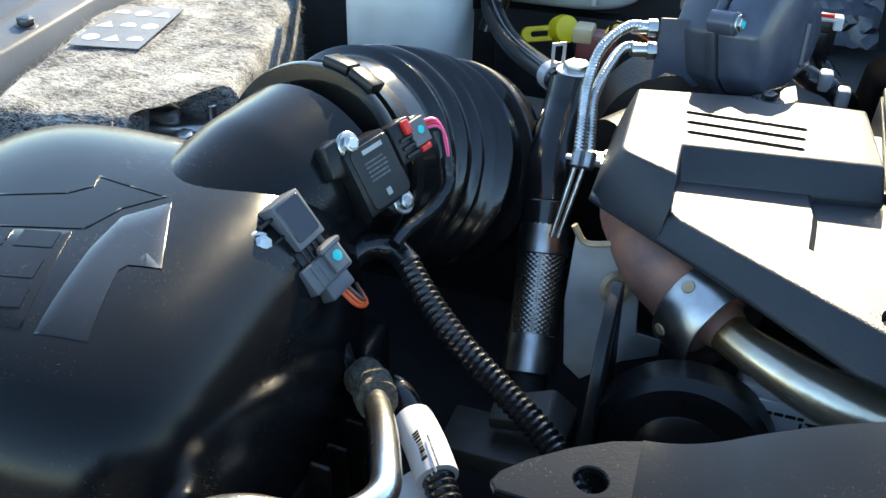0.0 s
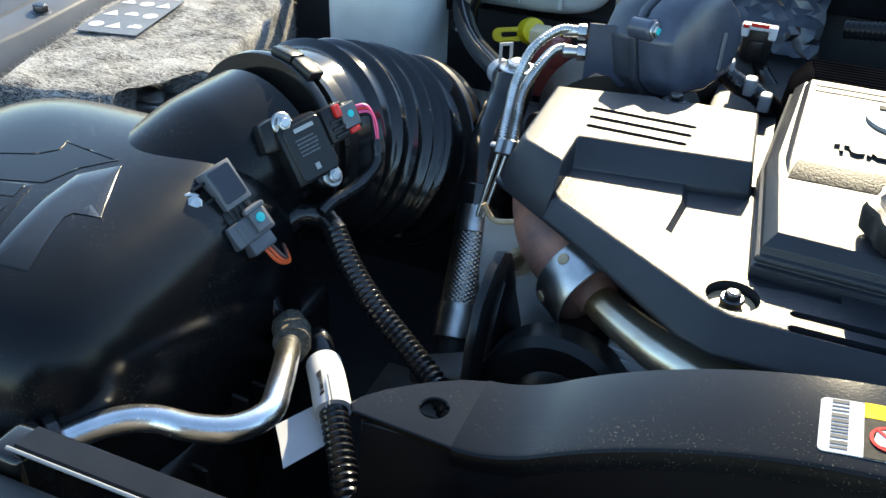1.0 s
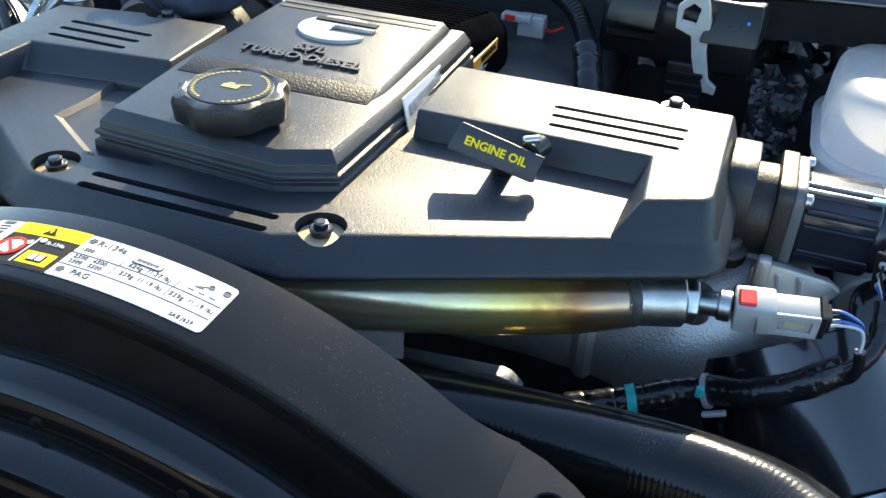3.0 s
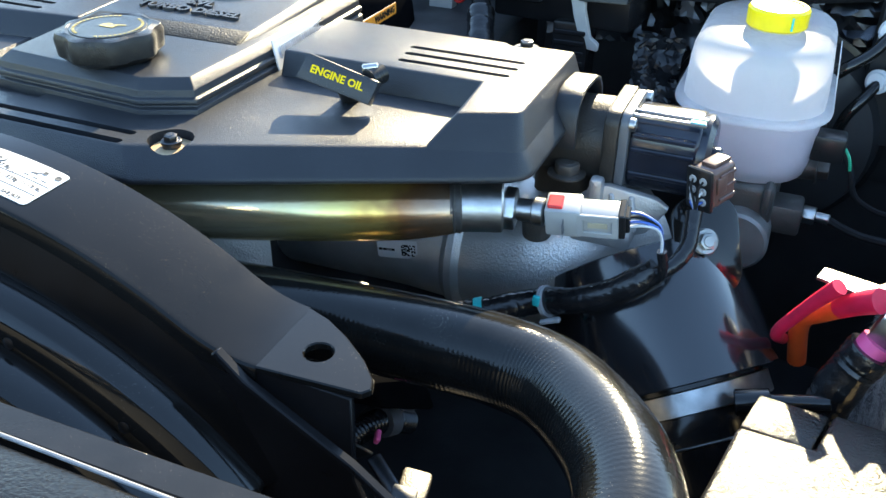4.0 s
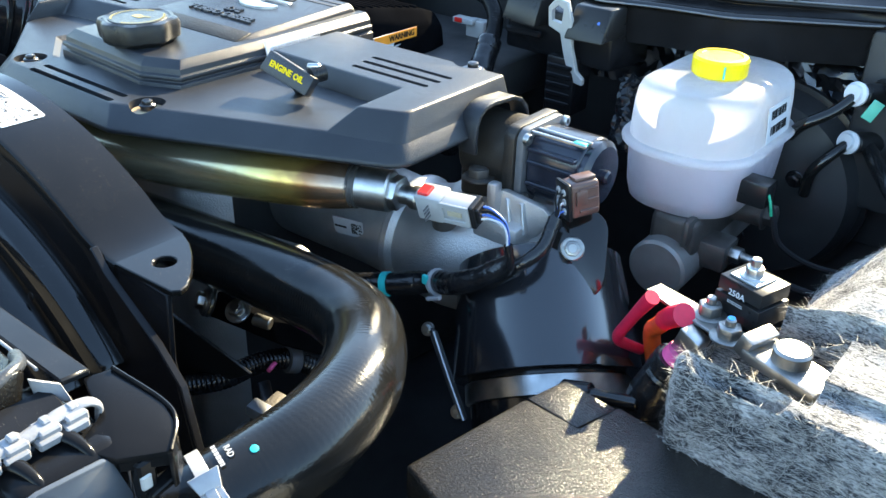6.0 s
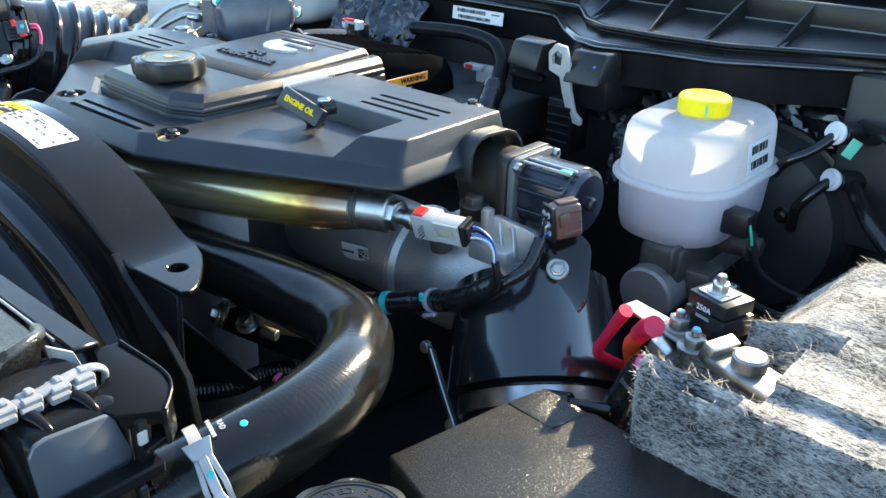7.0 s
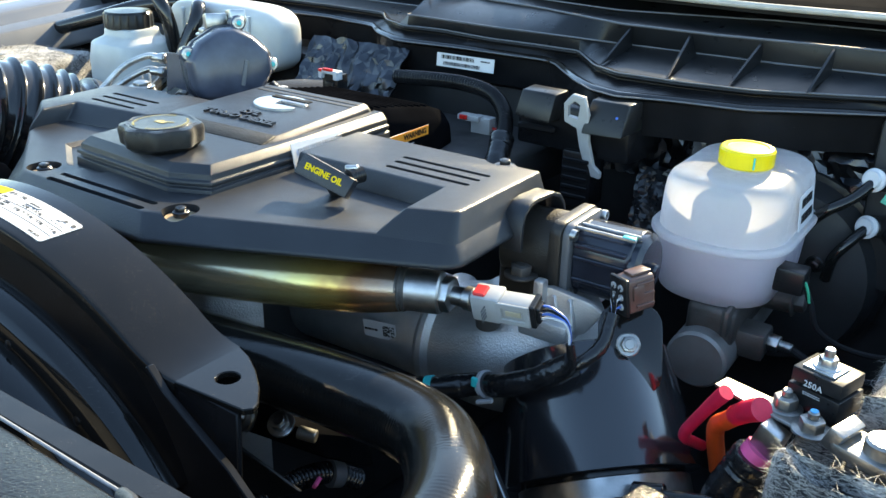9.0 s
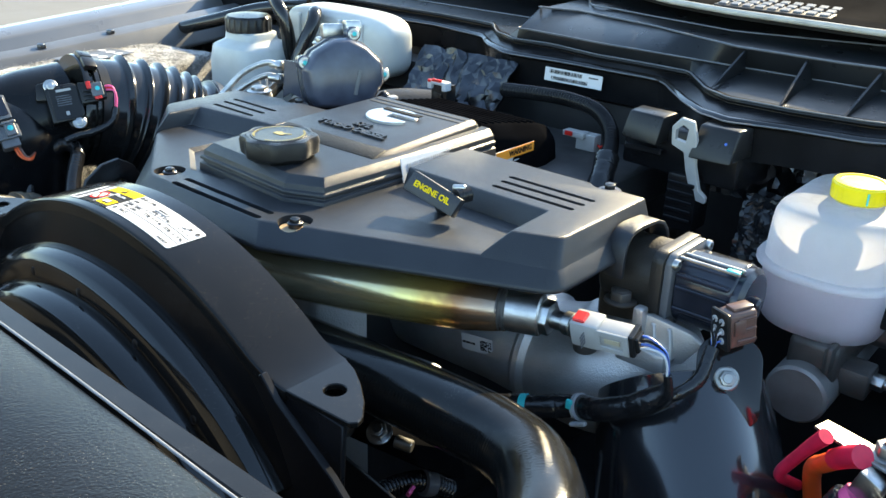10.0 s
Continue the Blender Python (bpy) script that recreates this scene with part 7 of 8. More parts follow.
def stroke(pts, w, h):
    """Raised line on the air box."""
    return join(*[drape([(a[0] - (b[1] - a[1]) / L * w, a[1] + (b[0] - a[0]) / L * w), (a[0] + (b[1] - a[1]) / L * w, a[1] - (b[0] - a[0]) / L * w), (b[0] + (b[1] - a[1]) / L * w, b[1] - (b[0] - a[0]) / L * w), (b[0] - (b[1] - a[1]) / L * w, b[1] + (b[0] - a[0]) / L * w)], h, 0.003, 3) for a, b in zip(pts, pts[1:]) for L in [max(1e-6, math.hypot(b[0] - a[0], b[1] - a[1]))]])


abx = thing("air_filter_box", (-0.585, -0.08, 0.72), "large satin black plastic air filter box with embossed emblem", "air box")
part("lid", superbox(AC, AH, 0.5, 96, 64), M_AIRBOX, abx, "", 60)
part("tray", bev(prism([(-0.75, -0.235), (-0.44, -0.235), (-0.425, -0.20), (-0.435, 0.085), (-0.75, 0.085)], 0.70, 1.05), 0.012, 3), M_BLACK, abx)
for y, l in ((-0.05, 0.10), (-0.075, 0.12), (-0.02, 0.09), (-0.13, 0.07)):
    part("side_rib", bev(moved(box(0, 0, 0, 0.014, 0.003, l), at(-0.424, y, 1.00, 10, 6, 0)), 0.0008, 1), M_BLACK, abx)
for x in (-0.60, -0.545, -0.50):
    part("front_rib", bev(moved(box(0, 0, 0, 0.003, 0.03, 0.06), at(x, -0.245, 1.03, 25, 0, 0)), 0.0008, 1), M_BLACK, abx)
part("shield_outline", stroke([(-0.680, -0.098), (-0.623, -0.0795), (-0.5866, -0.0637), (-0.5776, -0.0515), (-0.5826, -0.0393), (-0.5571, -0.0433), (-0.529, -0.0466)], 0.0006, 0.0005), M_AIRBOX, abx, "", 60)
part("shield_line", stroke([(-0.660, -0.128), (-0.598, -0.1082), (-0.5514, -0.094), (-0.5456, -0.068), (-0.5297, -0.0456)], 0.0006, 0.0005), M_AIRBOX, abx, "", 60)
part("emblem_field", drape([(-0.66, -0.150), (-0.60, -0.190), (-0.528, -0.176), (-0.546, -0.125), (-0.556, -0.099), (-0.65, -0.126)], 0.0006, 0.004), M_AIRBOX, abx, "", 60)
em = []
for r, (p0, p1, h_) in enumerate((((-0.665, -0.128), (-0.556, -0.1015), 0.017), ((-0.655, -0.153), (-0.547, -0.1275), 0.017), ((-0.645, -0.176), (-0.538, -0.150), 0.015))):
    for k in range(4):
        a, b = (k + 0.08) / 4, (k + 0.86) / 4
        q = lambda t, s: (p0[0] + (p1[0] - p0[0]) * t + s * 0.30 * h_, p0[1] + (p1[1] - p0[1]) * t - s * 0.9 * h_)
        em.append(drape([q(a, 0), q(a, 1), q(b, 1), q(b, 0)], 0.0011, 0.001, 3))
for g in em:
    part("emblem_block", g, M_AIRBOX, abx, "", 60)
part("emblem_panel", drape([(-0.5206, -0.1755), (-0.4943, -0.1698), (-0.5049, -0.1382), (-0.5103, -0.1206), (-0.5058, -0.1007), (-0.4922, -0.1079), (-0.5226, -0.0506), (-0.5399, -0.076), (-0.5361, -0.1094)], 0.0006, 0.002), M_GLOSS, abx, "", 60)

du = thing("intake_duct", (-0.5, 0.05, 1.05), "black plastic intake duct with clamp ring and rubber bellows", "intake duct")
part("duct", tube([(-0.546, -0.085, 1.112), (-0.534, -0.035, 1.138), (-0.518, 0.03, 1.155), (-0.503, 0.095, 1.163)], 0.070, 48, 0.006, lambda s, t: 0.82 + 0.18 * min(1, 1.4 * s / t)), M_AIRBOX, du)
da = Vector((0.16, 0.96, -0.22)).normalized()
rc = Vector((-0.501, 0.100, 1.162))
part("clamp_ring", join(moved(lathe([(0.070, -0.012), (0.079, -0.012), (0.0805, -0.009), (0.0805, -0.004), (0.075, -0.003), (0.075, 0.003), (0.0800, 0.004), (0.0800, 0.010), (0.072, 0.011)], 64), along(rc, da))), M_GLOSS, du)
part("band", moved(lathe([(0.0755, 0.012), (0.0775, 0.013), (0.0775, 0.026), (0.0755, 0.027)], 64), along(rc, da)), M_BLACK, du)
for a in (99, 115):
    part("ring_clip", moved(bev(box(0.0825, 0, 0.0, 0.008, 0.022, 0.018), 0.002, 2), along(rc, da, a)), M_BLACK, du)
CL = [rc + da * 0.02, Vector((-0.490, 0.16, 1.146)), Vector((-0.478, 0.205, 1.125)), Vector((-0.462, 0.25, 1.100)), Vector((-0.448, 0.295, 1.080))]
def bellow(s, t):
    u = s / t
    base_ = 0.0765 + 0.012 * min(1, u / 0.5)
    if u < 0.68:
        return base_ + 0.0078 * sum(math.exp(-((u - c) / 0.013) ** 2) for c in (0.16, 0.27, 0.38, 0.48, 0.57, 0.64))
    if u < 0.80:
        return base_ - 0.004 * math.sin((u - 0.68) / 0.12 * math.pi)
    if u < 0.955:
        return 0.0965 - 0.0022 * (abs(u - 0.855) < 0.008) - 0.0022 * (abs(u - 0.905) < 0.008)
    return 0.0965 - 0.05 * (u - 0.955) / 0.045
part("bellows", tube(CL, 1.0, 64, 0.0016, bellow), M_RUBBER, du, "glossy black rubber bellows", 50)
part("hose_clamp", moved(lathe([(0.0978, -0.006), (0.0988, -0.005), (0.0988, 0.005), (0.0978, 0.006)], 64), along(CL[3] + Vector((0.006, 0.018, -0.009)), (0.3, 0.88, -0.4))), M_BOLT, du)
part("clamp_screw", join(cyl((-0.462, 0.196, 1.026), (-0.43, 0.206, 1.030), 0.0065), cyl((-0.432, 0.206, 1.030), (-0.422, 0.208, 1.031), 0.0085)), M_BOLT, du)
part("turbo_inlet", tube([CL[4], (-0.40, 0.36, 1.05), (-0.33, 0.42, 1.02)], 0.075, 32, 0.01), M_DEEP, du)


# flow sensor, with its red-locked plug
SB = frame_m((-0.4315, 0.0625, 1.194), (0.35, 0.93, 0.10), (-0.5, 0.0, 0.86))
SB = Matrix.Translation((-0.4345, 0.0550, 1.1925)) @ Matrix.Scale(0.85, 4) @ Matrix.Translation((0.4325, -0.0610, -1.1947)) @ SB
sb = thing("flow_sensor", (-0.44, 0.06, 1.15), "black square flow sensor with red-locked plug on the duct", "sensor")
part("body", moved(bev(join(prism([(-0.026, -0.027), (0.018, -0.027), (0.024, -0.02), (0.024, 0.026), (0.018, 0.032), (-0.020, 0.032), (-0.026, 0.026)], -0.022, 0.004)), 0.0025, 2), SB), M_BLACK, sb)
part("face", moved(bev(prism(rounded_rect(0.042, 0.052, 0.005, 4), 0.004, 0.0055), 0.0006, 1), SB @ at(0.0, 0.002, 0)), M_BLACK, sb)
part("ear", moved(bev(join(prism([(-0.042, 0.014), (-0.024, 0.010), (-0.012, 0.030), (-0.018, 0.042), (-0.036, 0.040)], -0.024, 0.0)), 0.004, 2), SB), M_BLACK, sb)
part("ear", moved(bev(join(prism([(0.0, -0.038), (0.022, -0.038), (0.026, -0.022), (-0.006, -0.024)], -0.022, -0.002)), 0.004, 2), SB), M_BLACK, sb)
part("screw", hexhead(SB @ Vector((-0.015, 0.033, 0.001)), SB.to_3x3() @ Vector((0, 0, 1)), 0.0062, 0.005), M_STEEL, sb)
part("screw", hexhead(SB @ Vector((0.012, -0.031, -0.001)), SB.to_3x3() @ Vector((0, 0, 1)), 0.0062, 0.005), M_STEEL, sb)
part("maker_bar", moved(box(0, 0, 0, 0.022, 0.0038, 0.0005), SB @ at(0.001, 0.022, 0.0058)), M_LGREY, sb)
part("small_print", moved(lines(0.022, 0.018, 5, 31, 0.4), SB @ at(-0.001, 0.006, 0.0057)), M_GREY, sb)
part("code_square", moved(box(0, 0, 0, 0.005, 0.006, 0.0005), SB @ at(-0.001, -0.015, 0.0058)), M_LGREY, sb)
pg = part("plug", moved(bev(join(box(0.036, 0.012, -0.003, 0.026, 0.034, 0.020), box(0.048, 0.012, -0.002, 0.03, 0.026, 0.018)), 0.002, 2), SB), M_BLACK, sb)
for y in (0.004, 0.011, 0.018):
    part("plug_rib", moved(bev(box(0.038, y - 0.004, 0.0085, 0.02, 0.003, 0.003), 0.0006, 1), SB), M_BLACK, pg)
part("plug_top", moved(bev(box(0.050, 0.0135, 0.0085, 0.018, 0.022, 0.004), 0.0008, 1), SB), M_GREY, pg)
part("red_lock", moved(bev(box(0.039, 0.022, 0.009, 0.007, 0.012, 0.005), 0.001, 2), SB), M_RED, pg)
part("red_lock", moved(bev(box(0.049, -0.0005, 0.009, 0.011, 0.005, 0.006), 0.001, 2), SB), M_RED, pg)
part("teal_dot", moved(lathe([(0.0035, 0.010), (0.0035, 0.0112), (0.001, 0.0113)], 16), SB @ at(0.051, 0.0145, 0)), M_TEAL, pg)
for k, m_ in enumerate((M_PINK, M_RED, M_PINK, M_INK)):
    o = 0.003 * k
    part("wire", tube([SB @ Vector((0.062, 0.018 - o, 0.002)), SB @ Vector((0.074, 0.014 - o, 0.006)), SB @ Vector((0.076 - o * 0.5, -0.004, 0.006)), SB @ Vector((0.070 - o * 0.3, -0.024, 0.004))], 0.0014, 7, 0.004), m_, sb)
part("taped_lead", tube([SB @ Vector((0.071, -0.020, 0.004)), SB @ Vector((0.060, -0.040, 0.004)), SB @ Vector((0.034, -0.050, 0.002)), SB @ Vector((0.0, -0.052, 0.0)), SB @ Vector((-0.016, -0.056, 0.0))], 0.0048, 12, 0.003, twist), M_TAPE, sb)

# pressure sensor on the box, grey plug
SA = frame_m((-0.450, -0.024, 1.185), (0.24, 1.03, 0.146), (-0.48, 0.20, 0.725))
sa = thing("temperature_sensor", (-0.45, -0.03, 1.13), "black sensor with ribbed grey plug on the air box", "sensor")
part("body", moved(bev(prism([(-0.012, -0.004), (0.012, -0.004), (0.0125, 0.028), (-0.0115, 0.028)], -0.014, 0.006), 0.0012, 2), SA), M_GREY, sa)
part("face_panel", moved(bev(prism(rounded_rect(0.020, 0.026, 0.002, 3), 0.006, 0.0068), 0.0004, 1), SA @ at(0.0, 0.013, 0)), M_NAVY, sa)
for y in (0.0215, 0.009):
    part("ear_rib", moved(bev(box(-0.0165, y, -0.004, 0.012, 0.0022, 0.010), 0.0006, 1), SA), M_BLACK, sa)
part("ear", moved(bev(prism([(-0.038, 0.010), (-0.031, 0.002), (-0.011, -0.002), (-0.011, 0.026), (-0.020, 0.026), (-0.034, 0.022)], -0.020, -0.006), 0.003, 2), SA), M_NAVY, sa)
part("ear_post", moved(lathe([(0.0105, -0.03), (0.0105, -0.006), (0.009, -0.004)], 22), SA @ at(-0.027, 0.0135, 0)), M_NAVY, sa)
part("screw", hexhead(SA @ Vector((-0.027, 0.0135, -0.003)), SA.to_3x3() @ Vector((0, 0, 1)), 0.0062, 0.005), M_STEEL, sa)
part("neck", moved(bev(box(-0.003, -0.009, -0.004, 0.026, 0.012, 0.014), 0.002, 2), SA), M_BLACK, sa)
for k in range(4):
    part("neck_rib", moved(bev(box(-0.010 + 0.005 * k, -0.0085, 0.0035, 0.002, 0.010, 0.002), 0.0005, 1), SA), M_BLACK, sa)
gp = part("plug", moved(bev(join(box(-0.0035, -0.0225, -0.003, 0.036, 0.018, 0.020)), 0.0018, 2), SA), M_GREY, sa, "ribbed grey plug")
part("latch", moved(bev(join(box(0.004, -0.019, 0.008, 0.013, 0.020, 0.006), box(0.004, -0.0115, 0.0095, 0.018, 0.004, 0.006)), 0.001, 1), SA), M_GREY, gp)
part("plug_tail", moved(bev(box(-0.001, -0.036, -0.004, 0.022, 0.012, 0.016), 0.0018, 2), SA), M_GREY, gp)
for x in (-0.014, -0.008):
    part("plug_rib", moved(bev(box(x, -0.022, 0.0072, 0.002, 0.016, 0.0016), 0.0005, 1), SA), M_GREY, gp)
part("teal_dot", moved(lathe([(0.0036, 0.0), (0.0036, 0.0010), (0.001, 0.0011)], 16), SA @ at(0.004, -0.0195, 0.0110)), M_TEAL, gp)
for k in range(3):
    part("wire", tube([SA @ Vector((0.001 + 0.003 * k, -0.041, -0.004)), SA @ Vector((0.004 + 0.003 * k, -0.056, -0.003)), SA @ Vector((0.015, -0.061 + 0.002 * k, -0.008)), SA @ Vector((0.024, -0.050, -0.018))], 0.0014, 7, 0.004), (M_ORANGE, M_ORANGE, M_BROWN)[k], sa)

# split loom runs
lo = thing("wire_loom", (-0.36, 0.0, 0.95), "ribbed black split loom running down past the engine", "wiring")
part("loom", corrugated([(-0.412, 0.052, 1.128), (-0.385, 0.030, 1.112), (-0.355, 0.010, 1.098), (-0.322, -0.006, 1.083), (-0.287, -0.026, 1.070), (-0.258, -0.052, 1.055), (-0.235, -0.075, 1.03)], 0.0098, 0.0052), M_LOOM, lo)
part("taped_end", tube([(-0.452, 0.035, 1.128), (-0.440, 0.048, 1.137), (-0.424, 0.056, 1.134), (-0.408, 0.050, 1.126)], 0.0095, 14, 0.003, twist), M_TAPE, lo)
part("taped_drop", tube([(-0.450, 0.037, 1.128), (-0.447, 0.010, 1.11), (-0.435, -0.010, 1.09), (-0.42, -0.01, 1.05)], 0.006, 12, 0.003, twist), M_TAPE, lo)
lb = thing("labelled_loom", (-0.36, -0.06, 0.98), "black loom with white wrapped paper tags", "wiring")
part("loom", corrugated([(-0.425, 0.02, 1.03), (-0.402, 0.000, 1.055), (-0.380, -0.030, 1.070), (-0.355, -0.064, 1.075), (-0.328, -0.100, 1.067), (-0.303, -0.135, 1.05), (-0.29, -0.155, 1.02)], 0.0105, 0.005), M_LOOM, lb)
part("tag_sleeve", tube([(-0.371, -0.043, 1.0735), (-0.355, -0.064, 1.0755), (-0.341, -0.083, 1.0725)], 0.0135, 22, 0.003), M_PAPER, lb, "white paper tag")
fl_ = [(-0.378, -0.101, 1.060), (-0.359, -0.072, 1.064), (-0.346, -0.084, 1.066), (-0.334, -0.098, 1.060), (-0.355, -0.129, 1.054), (-0.366, -0.115, 1.060)]
part("tag_flag", bev(loft(fl_, [(x, y, z + 0.0008) for x, y, z in fl_]), 0.0002, 1), M_PAPER, lb)
part("tag_print", moved(lines(0.026, 0.010, 3, 15, 0.4), frame_m((-0.3475, -0.079, 1.0865), (0.5, -0.68, -0.1), (0.55, 0.35, 0.75))), M_GREYINK, lb)
part("tag_barcode", moved(bars(0.022, 0.005, 18, 5), frame_m((-0.3555, -0.0745, 1.0868), (0.5, -0.68, -0.1), (0.55, 0.35, 0.75))), M_INK, lb)

al = thing("coolant_pipe", (-0.39, -0.15, 1.0), "bent bright aluminium pipe with foam sleeve at its end", "pipe")
part("pipe", tube([(-0.408, -0.028, 1.080), (-0.392, -0.055, 1.093), (-0.374, -0.088, 1.108), (-0.360, -0.118, 1.116), (-0.352, -0.142, 1.119), (-0.362, -0.163, 1.120), (-0.385, -0.173, 1.120), (-0.412, -0.178, 1.121), (-0.432, -0.190, 1.121), (-0.448, -0.212, 1.120), (-0.462, -0.240, 1.118)], 0.0087, 22, 0.003), M_ALU, al)
part("foam_sleeve", wtube([(-0.418, -0.012, 1.072), (-0.404, -0.032, 1.083), (-0.393, -0.050, 1.090)], 0.0136, 44, 0.0008, lambda s, a: 1 + 0.16 * noise.noise(Vector((s * 90, 1.3 * math.cos(a), 1.3 * math.sin(a)))) + 0.05 * math.sin(s * 3000 + 3 * math.sin(9 * a)) * math.cos(14 * a)), M_FOAM, al, "open-cell foam sleeve")
part("grommet", moved(lathe([(0.012, -0.008), (0.019, -0.006), (0.019, 0.0), (0.015, 0.002), (0.019, 0.004), (0.019, 0.009), (0.012, 0.011)], 24), along((-0.452, -0.220, 1.1195), (-0.5, -0.85, 0.0))), M_RUBBER, al)
part("end_fitting", superbox((-0.474, -0.256, 1.115), (0.020, 0.020, 0.016), 0.7, 24, 12), M_STEEL, al)

# ---- coolant tee, braided pipes ----
ct = thing("coolant_riser", (-0.345, 0.22, 0.95), "black coolant elbow with braided steel flexible section", "hose")
part("elbow", tube([(-0.349, 0.305, 1.176), (-0.350, 0.290, 1.155), (-0.351, 0.268, 1.140), (-0.349, 0.240, 1.121), (-0.345, 0.222, 1.098)], 0.0205, 26, 0.004), M_RUBBER, ct)
part("collar", cyl((-0.3455, 0.223, 1.100), (-0.3435, 0.211, 1.078), 0.0225, 0.001, 30), M_RUBBER, ct)
part("upper_ferrule", cyl((-0.3440, 0.213, 1.082), (-0.341, 0.196, 1.060), 0.0222, 0.001, 32), M_STEEL, ct)
part("braid", wtube([(-0.341, 0.197, 1.061), (-0.337, 0.172, 1.034), (-0.334, 0.148, 1.009)], 0.0210, 144, 0.0008, lambda s, a: 1 + 0.030 * math.cos(24 * a) * math.cos(s * 1500)), mat("woven_wire", (0.36, 0.35, 0.32), 0.33, 1.0, 0.25, 90), ct, "braided steel sleeve", 80)
part("lower_ferrule", cyl((-0.334, 0.149, 1.010), (-0.3305, 0.126, 0.986), 0.0225, 0.001, 32), M_STEEL, ct)
part("lower_pipe", tube([(-0.3305, 0.127, 0.987), (-0.327, 0.10, 0.95), (-0.32, 0.08, 0.90)], 0.016, 20, 0.006), M_DEEP, ct)
part("tee_cup", moved(lathe([(0.012, -0.014), (0.0165, -0.010), (0.0175, 0.0), (0.0155, 0.008), (0.012, 0.011)], 28), at(-0.348, 0.311, 1.176)), M_STEEL, ct)
part("tee_plug", hexhead((-0.348, 0.311, 1.185), (0, 0, 1), 0.0125, 0.007), M_STEEL, ct)
ch = thing("heater_hose", (-0.43, 0.42, 1.05), "smooth black heater hose with pale spring clip", "hose")
part("hose", tube([(-0.365, 0.325, 1.166), (-0.385, 0.352, 1.164), (-0.420, 0.395, 1.163), (-0.448, 0.435, 1.166), (-0.470, 0.47, 1.176), (-0.492, 0.52, 1.19), (-0.52, 0.60, 1.20)], 0.0115, 20, 0.005), M_RUBBER, ch)
part("spring_clip", join(moved(lathe([(0.0125, -0.007), (0.0135, -0.006), (0.0135, 0.006), (0.0125, 0.007)], 24), along((-0.374, 0.338, 1.165), (-0.6, 0.75, 0))), moved(frame_ring(0.014, 0.022, 0.003), frame_m((-0.370, 0.336, 1.188), (0.8, 0.6, 0), (0, 0, 1)))), M_CLIP, ch)
bl = thing("braided_lines", (-0.31, 0.22, 1.1), "pair of ribbed bright steel sensor lines with nuts", "pipe")
for d_, top in ((0.0, (-0.288, 0.304, 1.2335)), (0.009, (-0.286, 0.300, 1.2155))):
    pts_ = [(-0.319 + d_ * 0.8, 0.186 + d_, 1.164), (-0.322 + d_ * 0.7, 0.206 + d_, 1.181 - 0.4 * d_), (-0.326 + d_ * 0.7, 0.238, 1.203 - 1.1 * d_), (-0.322 + d_ * 0.8, 0.268, 1.224 - 1.7 * d_), (-0.306, 0.294, top[2] + 0.002), top]
    part("line", corrugated(pts_, 0.0046, 0.0030, 0.15, 16), M_STEEL, bl)
    part("nut", hexhead(Vector(top) - Vector((0.003, 0.001, 0)), (1, 0.25, 0), 0.0078, 0.008, False), M_STEEL, bl)
    part("nut", cyl(Vector(top) - Vector((0.016, 0.005, 0)), Vector(top), 0.0056), M_STEEL, bl)
    part("rod", cyl((-0.319 + d_ * 0.8, 0.187, 1.165), (-0.330 + d_ * 0.6, 0.165, 1.100), 0.0022), M_STEEL, bl)
    part("sleeve", cyl((-0.319 + d_, 0.190, 1.168), (-0.3195 + d_, 0.181, 1.157), 0.0052), M_STEEL, bl)
part("tie", box(-0.315, 0.187, 1.1625, 0.028, 0.006, 0.003, 0.001), M_CLIP, bl)
part("bracket", bev(join(box(-0.300, 0.205, 1.155, 0.035, 0.022, 0.004)), 0.001, 1), M_STEEL, bl)
part("bracket_bolt", hexhead((-0.293, 0.212, 1.158), (0, 0, 1), 0.007, 0.006), M_BOLT, bl)
part("plate", bev(moved(prism([(-0.022, -0.030), (-0.010, -0.022), (0.004, -0.026), (0.014, -0.036), (0.022, -0.034), (0.024, 0.022), (-0.020, 0.024)], -0.0015, 0.0015), frame_m((-0.262, 0.312, 1.218), (0.93, 0.35, 0.0), (0.05, 0.1, 1))), 0.0006, 1), M_ACT, bl)

# turbo actuator
ta = thing("turbo_actuator", (-0.19, 0.35, 1.12), "blue-black turbo actuator housing with rounded cover", "actuator")
AM = frame_m((-0.200, 0.340, 1.232), (0.50, 0.87, 0.0), (-0.10, 0.12, 0.98))
def blob(s, z):
    return [(s * x, s * y, z) for x, y in [(-0.052, -0.030), (-0.040, -0.046), (0.0, -0.050), (0.040, -0.040), (0.058, -0.012), (0.056, 0.014), (0.034, 0.036), (0.010, 0.048), (-0.012, 0.046), (-0.040, 0.030), (-0.056, 0.008)]]
part("flange", moved(bev(loft(blob(1.06, -0.016), blob(1.06, -0.008)), 0.0015, 2), AM), M_HOUSING, ta)
part("cover", moved(bev(loft(blob(1.02, -0.008), blob(1.0, 0.014), blob(0.90, 0.026), blob(0.55, 0.030)), 0.004, 3), AM), M_ACT, ta)
part("gear_case", moved(bev(loft(blob(0.98, -0.05), blob(1.02, -0.016)), 0.003, 2), AM), M_HOUSING, ta)
part("maker_bar", moved(bev(box(0.018, -0.008, 0.031, 0.005, 0.034, 0.002), 0.0006, 1), AM @ at(0, 0, 0, 0, 0, -14)), M_GREY, ta)
